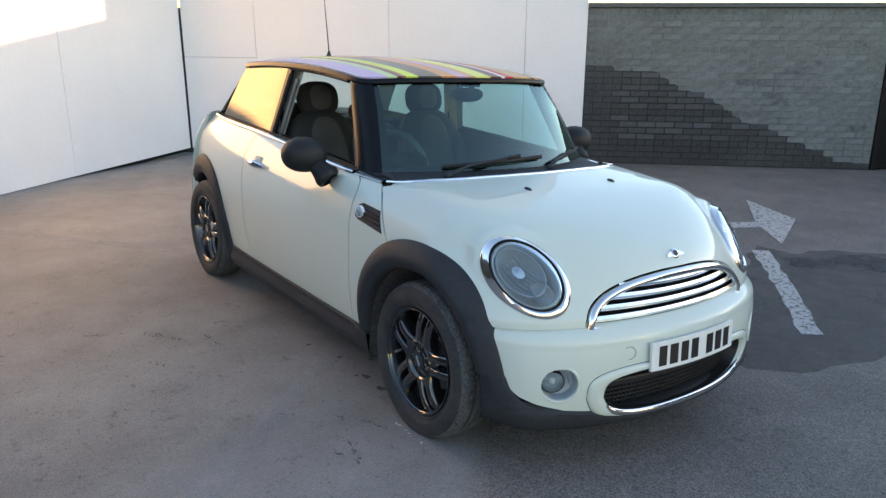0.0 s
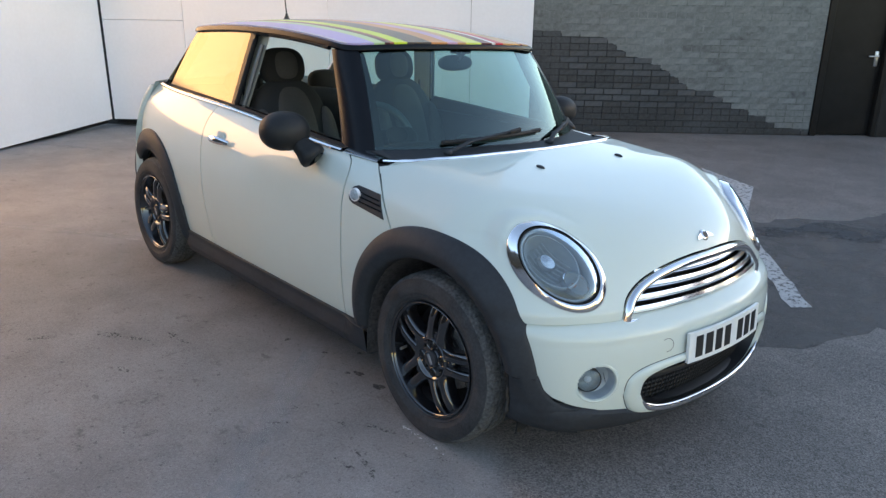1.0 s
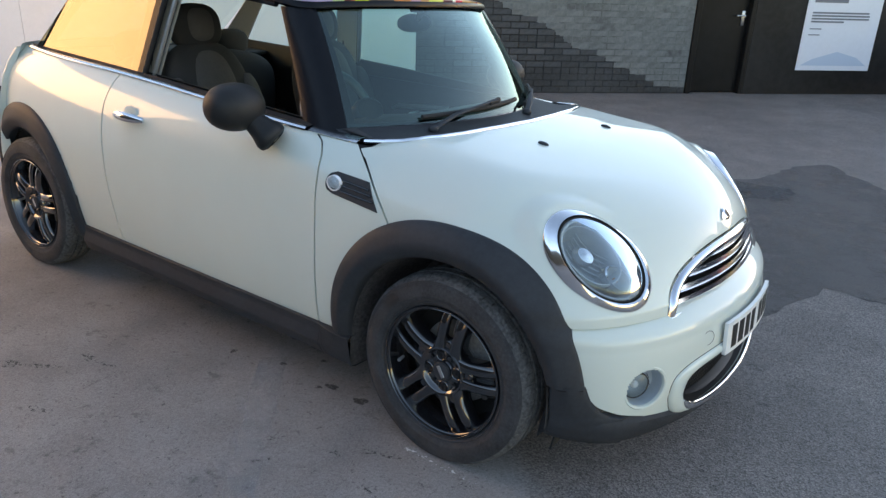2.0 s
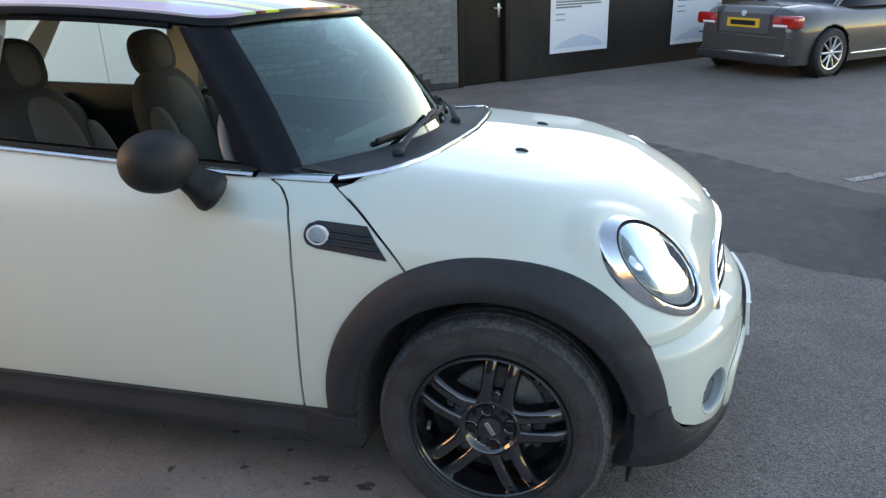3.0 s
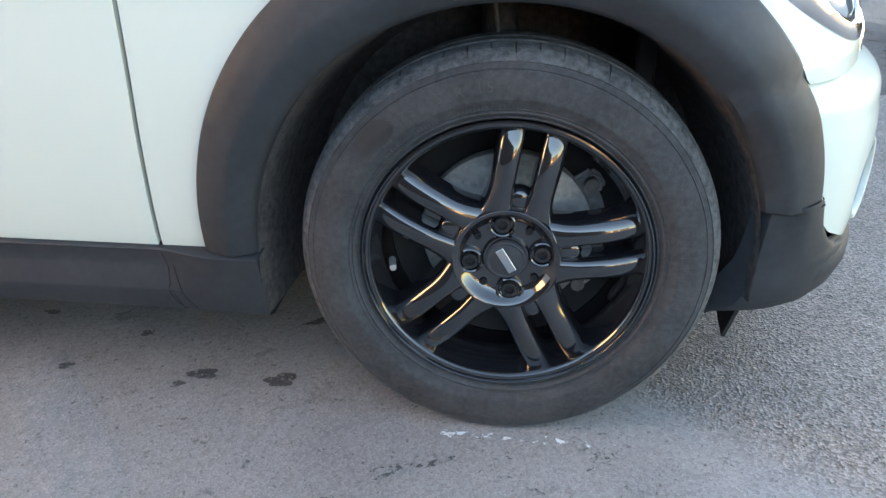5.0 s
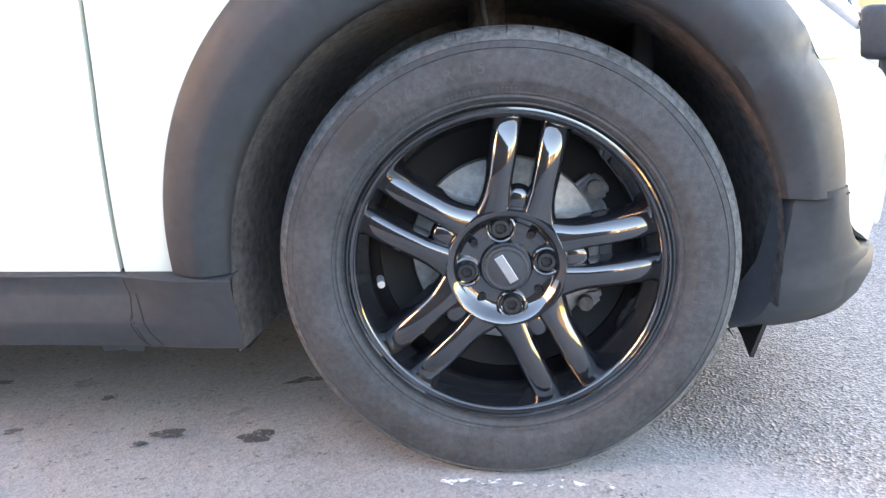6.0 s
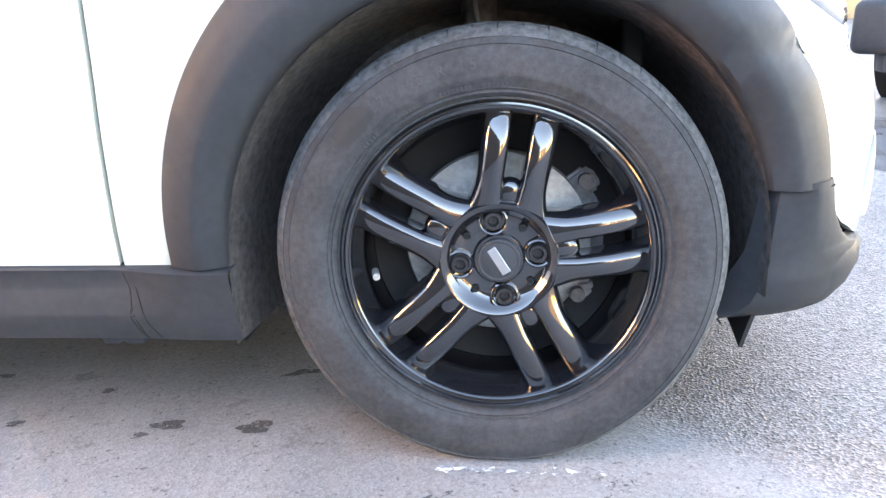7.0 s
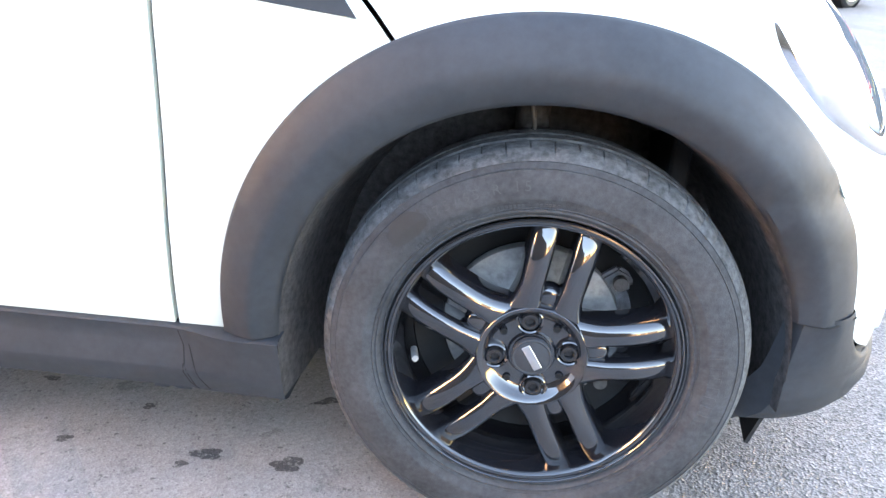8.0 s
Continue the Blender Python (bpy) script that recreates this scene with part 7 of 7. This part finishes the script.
        part("boot_seam", tube([(-0.004, -width * 0.235, zt - 0.33), (-0.004, width * 0.235, zt - 0.33)], 0.004, 6), M_GAP, t)
        part("bumper_crease", tube([(0.03, -width * 0.44, zt - 0.36), (-0.008, -width * 0.25, zt - 0.36), (-0.008, width * 0.25, zt - 0.36), (0.03, width * 0.44, zt - 0.36)], 0.010, 8), paint, t)
        part("badge", lathe([(0.001, -0.006), (0.035, -0.006), (0.040, 0.0)], 24, m=Matrix.Translation((-0.001, 0, zt - 0.085)) @ Matrix.Rotation(radians(-90), 4, "Z")), M_CHROME, t, "small round badge")
        for q_ in (-0.28, 0.28):
            part("exhaust_pipe", tube([(-0.01, q_, ground_clear + 0.03), (0.12, q_, ground_clear + 0.035)], 0.032, 14), M_SATIN, t)
    if hatch:
        part("rear_bumper", box(bmesh.new(), (0.30, width * 0.97, 0.31), Matrix.Translation((0.09, 0, 0.465)), 0.055, 4), M_CLAD, t, "black plastic rear bumper")
    part("rear_bumper_strip", box(bmesh.new(), (0.05, width * 0.78, 0.035), Matrix.Translation((0.0, 0, ground_clear + 0.12)), 0.012, 2), M_CHROME if not hatch else M_CLAD, t)
    part("sill_strip", box(bmesh.new(), (wheels_at[1] - wheels_at[0] - 2.4 * wheel_r, 0.02, 0.03), Matrix.Translation(((wheels_at[0] + wheels_at[1]) / 2, -width / 2 + 0.012, ground_clear + 0.10)), 0.008, 2), M_CHROME if not hatch else M_CLAD, t)
    return t


ang = radians(42)
rear_wheel = Vector((2.66, 8.12, 0))
ax_, ay_ = Vector((math.cos(ang), math.sin(ang), 0)), Vector((-math.sin(ang), math.cos(ang), 0))
org = rear_wheel - ax_ * 0.66 + ay_ * 0.87
plain_car("saloon_car", Matrix.Translation(org) @ Matrix.Rotation(ang, 4, "Z"), 4.45, 1.74, 1.33, 0.17, 0.300, (0.66, 3.40), M_DARKCAR, "dark grey saloon car parked along the black wall",
          lambda x: float(np.interp(x, (0, 0.10, 0.5, 1.0, 3.0, 3.9, 4.4, 4.6), (0.78, 0.86, 0.89, 0.88, 0.87, 0.83, 0.74, 0.58))), (0.75, 1.55, 2.75, 3.55), (M_DARKCAR, 0.0), M_PLATEY)
org = Vector((2.13, 3.06, 0)) - ay_ * 0.885
plain_car("estate_car", Matrix.Translation(org) @ Matrix.Rotation(ang, 4, "Z"), 4.25, 1.77, 1.62, 0.21, 0.33, (0.72, 3.30), M_REDCAR, "dark red tall hatchback with a black rear bumper",
          lambda x: float(np.interp(x, (0, 0.08, 0.5, 1.0, 3.0, 3.6, 4.1, 4.25), (0.93, 1.0, 1.03, 1.0, 0.99, 0.95, 0.80, 0.6))), (0.10, 0.40, 2.55, 3.3), (M_CLAD, 0.55), M_PLATEY, True)

# ---------- unseen building, added behind the camera to shape reflections ---
far = thing("brick_house", Matrix.Translation((-10.0, -14.5, 0)) @ Matrix.Rotation(radians(-4), 4, "Z"), "low dull brick building added out of view for reflections", "building")
W_, H_ = 24.0, 2.7
holes = [(x, z, 1.3, 1.5) for z in (0.9,) for x in (1.6, 4.8, 8.0, 11.2, 14.4, 17.6, 20.8)]
xs = sorted({0.0, W_, *[a for x, z, w, h in holes for a in (x, x + w)]})
zs = sorted({0.0, H_, *[a for x, z, w, h in holes for a in (z, z + h)]})
bm = bmesh.new()
for a, b in zip(xs, xs[1:]):
    for c, d in zip(zs, zs[1:]):
        if any(x <= a + 1e-6 and b <= x + w + 1e-6 and z <= c + 1e-6 and d <= z + h + 1e-6 for x, z, w, h in holes):
            continue
        box(bm, (b - a, 0.3, d - c), Matrix.Translation(((a + b) / 2, -0.15, (c + d) / 2)))
part("wall", bm, M_YELLOWBRICK, far, smooth=False)
for x, z, w, h in holes:
    fr = part("window", box(bmesh.new(), (w, 0.06, h), Matrix.Translation((x + w / 2, -0.22, z + h / 2))), M_PALEFASCIA, far, smooth=False)
    for k in (0, 1):
        part("pane", box(bmesh.new(), (w / 2 - 0.09, 0.02, h - 0.14), Matrix.Translation((x + w * (0.25 + 0.5 * k), -0.185, z + h / 2))), M_GLOSS, fr, smooth=False)
    part("sill", box(bmesh.new(), (w + 0.2, 0.16, 0.08), Matrix.Translation((x + w / 2, 0.02, z - 0.045)), 0.01, 1), M_CONCRETE, far, smooth=False)
part("roof", outline_prism([(-0.3, 0.0), (5.0, 0.0), (2.35, 0.7)], W_ + 0.8, m=Matrix.Translation((-0.4, 0.4, H_)) @ Matrix.Rotation(radians(-90), 4, "Z") @ Matrix.Rotation(radians(90), 4, "X") @ Matrix.Rotation(math.pi, 4, "Y") @ Matrix.Translation((-4.7, 0, 0))), M_ROOFTILE, far, smooth=False)


# ---------- bricks, one by one where the wall stands bare ----------
mortar = box(bmesh.new(), (BRICK_S - EDGE_S - 0.004, 0.14, COPE), Matrix.Translation(((BRICK_S + EDGE_S) / 2, 0.08, COPE / 2)))
brick_wall = tagged(link_mesh("wall_brick", mortar, M_MORTAR, smooth=False), "dark painted brick wall with a lighter worn patch", "wall", kind="structure")
brick_wall.matrix_world = on_wall(0, 0)


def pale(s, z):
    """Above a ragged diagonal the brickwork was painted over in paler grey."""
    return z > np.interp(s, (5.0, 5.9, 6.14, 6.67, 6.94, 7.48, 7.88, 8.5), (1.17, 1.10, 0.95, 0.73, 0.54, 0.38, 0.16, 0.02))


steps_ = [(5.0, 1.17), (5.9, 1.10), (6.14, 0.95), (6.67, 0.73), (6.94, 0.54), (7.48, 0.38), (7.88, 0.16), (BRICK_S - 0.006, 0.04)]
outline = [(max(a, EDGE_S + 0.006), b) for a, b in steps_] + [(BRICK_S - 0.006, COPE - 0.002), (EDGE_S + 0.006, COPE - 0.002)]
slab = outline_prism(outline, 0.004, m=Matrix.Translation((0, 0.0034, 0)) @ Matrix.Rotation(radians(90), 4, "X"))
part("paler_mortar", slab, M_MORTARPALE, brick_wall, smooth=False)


def brick_mesh(l, h, name, mat):
    bm = box(bmesh.new(), (l, 0.030, h), Matrix(), 0.004, 1)
    me = bpy.data.meshes.new(name)
    bm.to_mesh(me)
    bm.free()
    me.materials.append(mat)
    return me


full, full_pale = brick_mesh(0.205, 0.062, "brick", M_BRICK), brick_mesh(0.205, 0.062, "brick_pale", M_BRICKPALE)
CH, rnd = 0.0725, random.Random(4)
rest = bmesh.new()
count = 0
rows_n = int((COPE - 0.01) / CH)
for r in range(rows_n):
    z = 0.012 + CH * r + 0.034
    header = r % 5 == 3
    x = EDGE_S + 0.012 - (0.0 if r % 2 == 0 else 0.108)
    while x < BRICK_S - 0.03:
        l = 0.097 if header else 0.205
        a, b = max(x, EDGE_S + 0.012), min(x + l, BRICK_S - 0.008)
        if b - a > 0.03:
            jy = rnd.uniform(0.0, 0.0035)
            m = Matrix.Translation(((a + b) / 2, 0.015 + jy, z + rnd.uniform(-0.001, 0.001)))
            if count < 300 and 5.4 < a < 8.3 and 0.25 < z < 1.75 and (b - a) > 0.19:
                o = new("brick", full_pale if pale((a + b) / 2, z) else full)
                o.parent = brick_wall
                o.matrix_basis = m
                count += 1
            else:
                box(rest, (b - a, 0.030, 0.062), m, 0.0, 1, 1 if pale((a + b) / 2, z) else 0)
        x += l + 0.011
ob = link_mesh("brickwork", rest, [M_BRICK, M_BRICKPALE], brick_wall, smooth=False)
tagged(ob, kind="stuff")
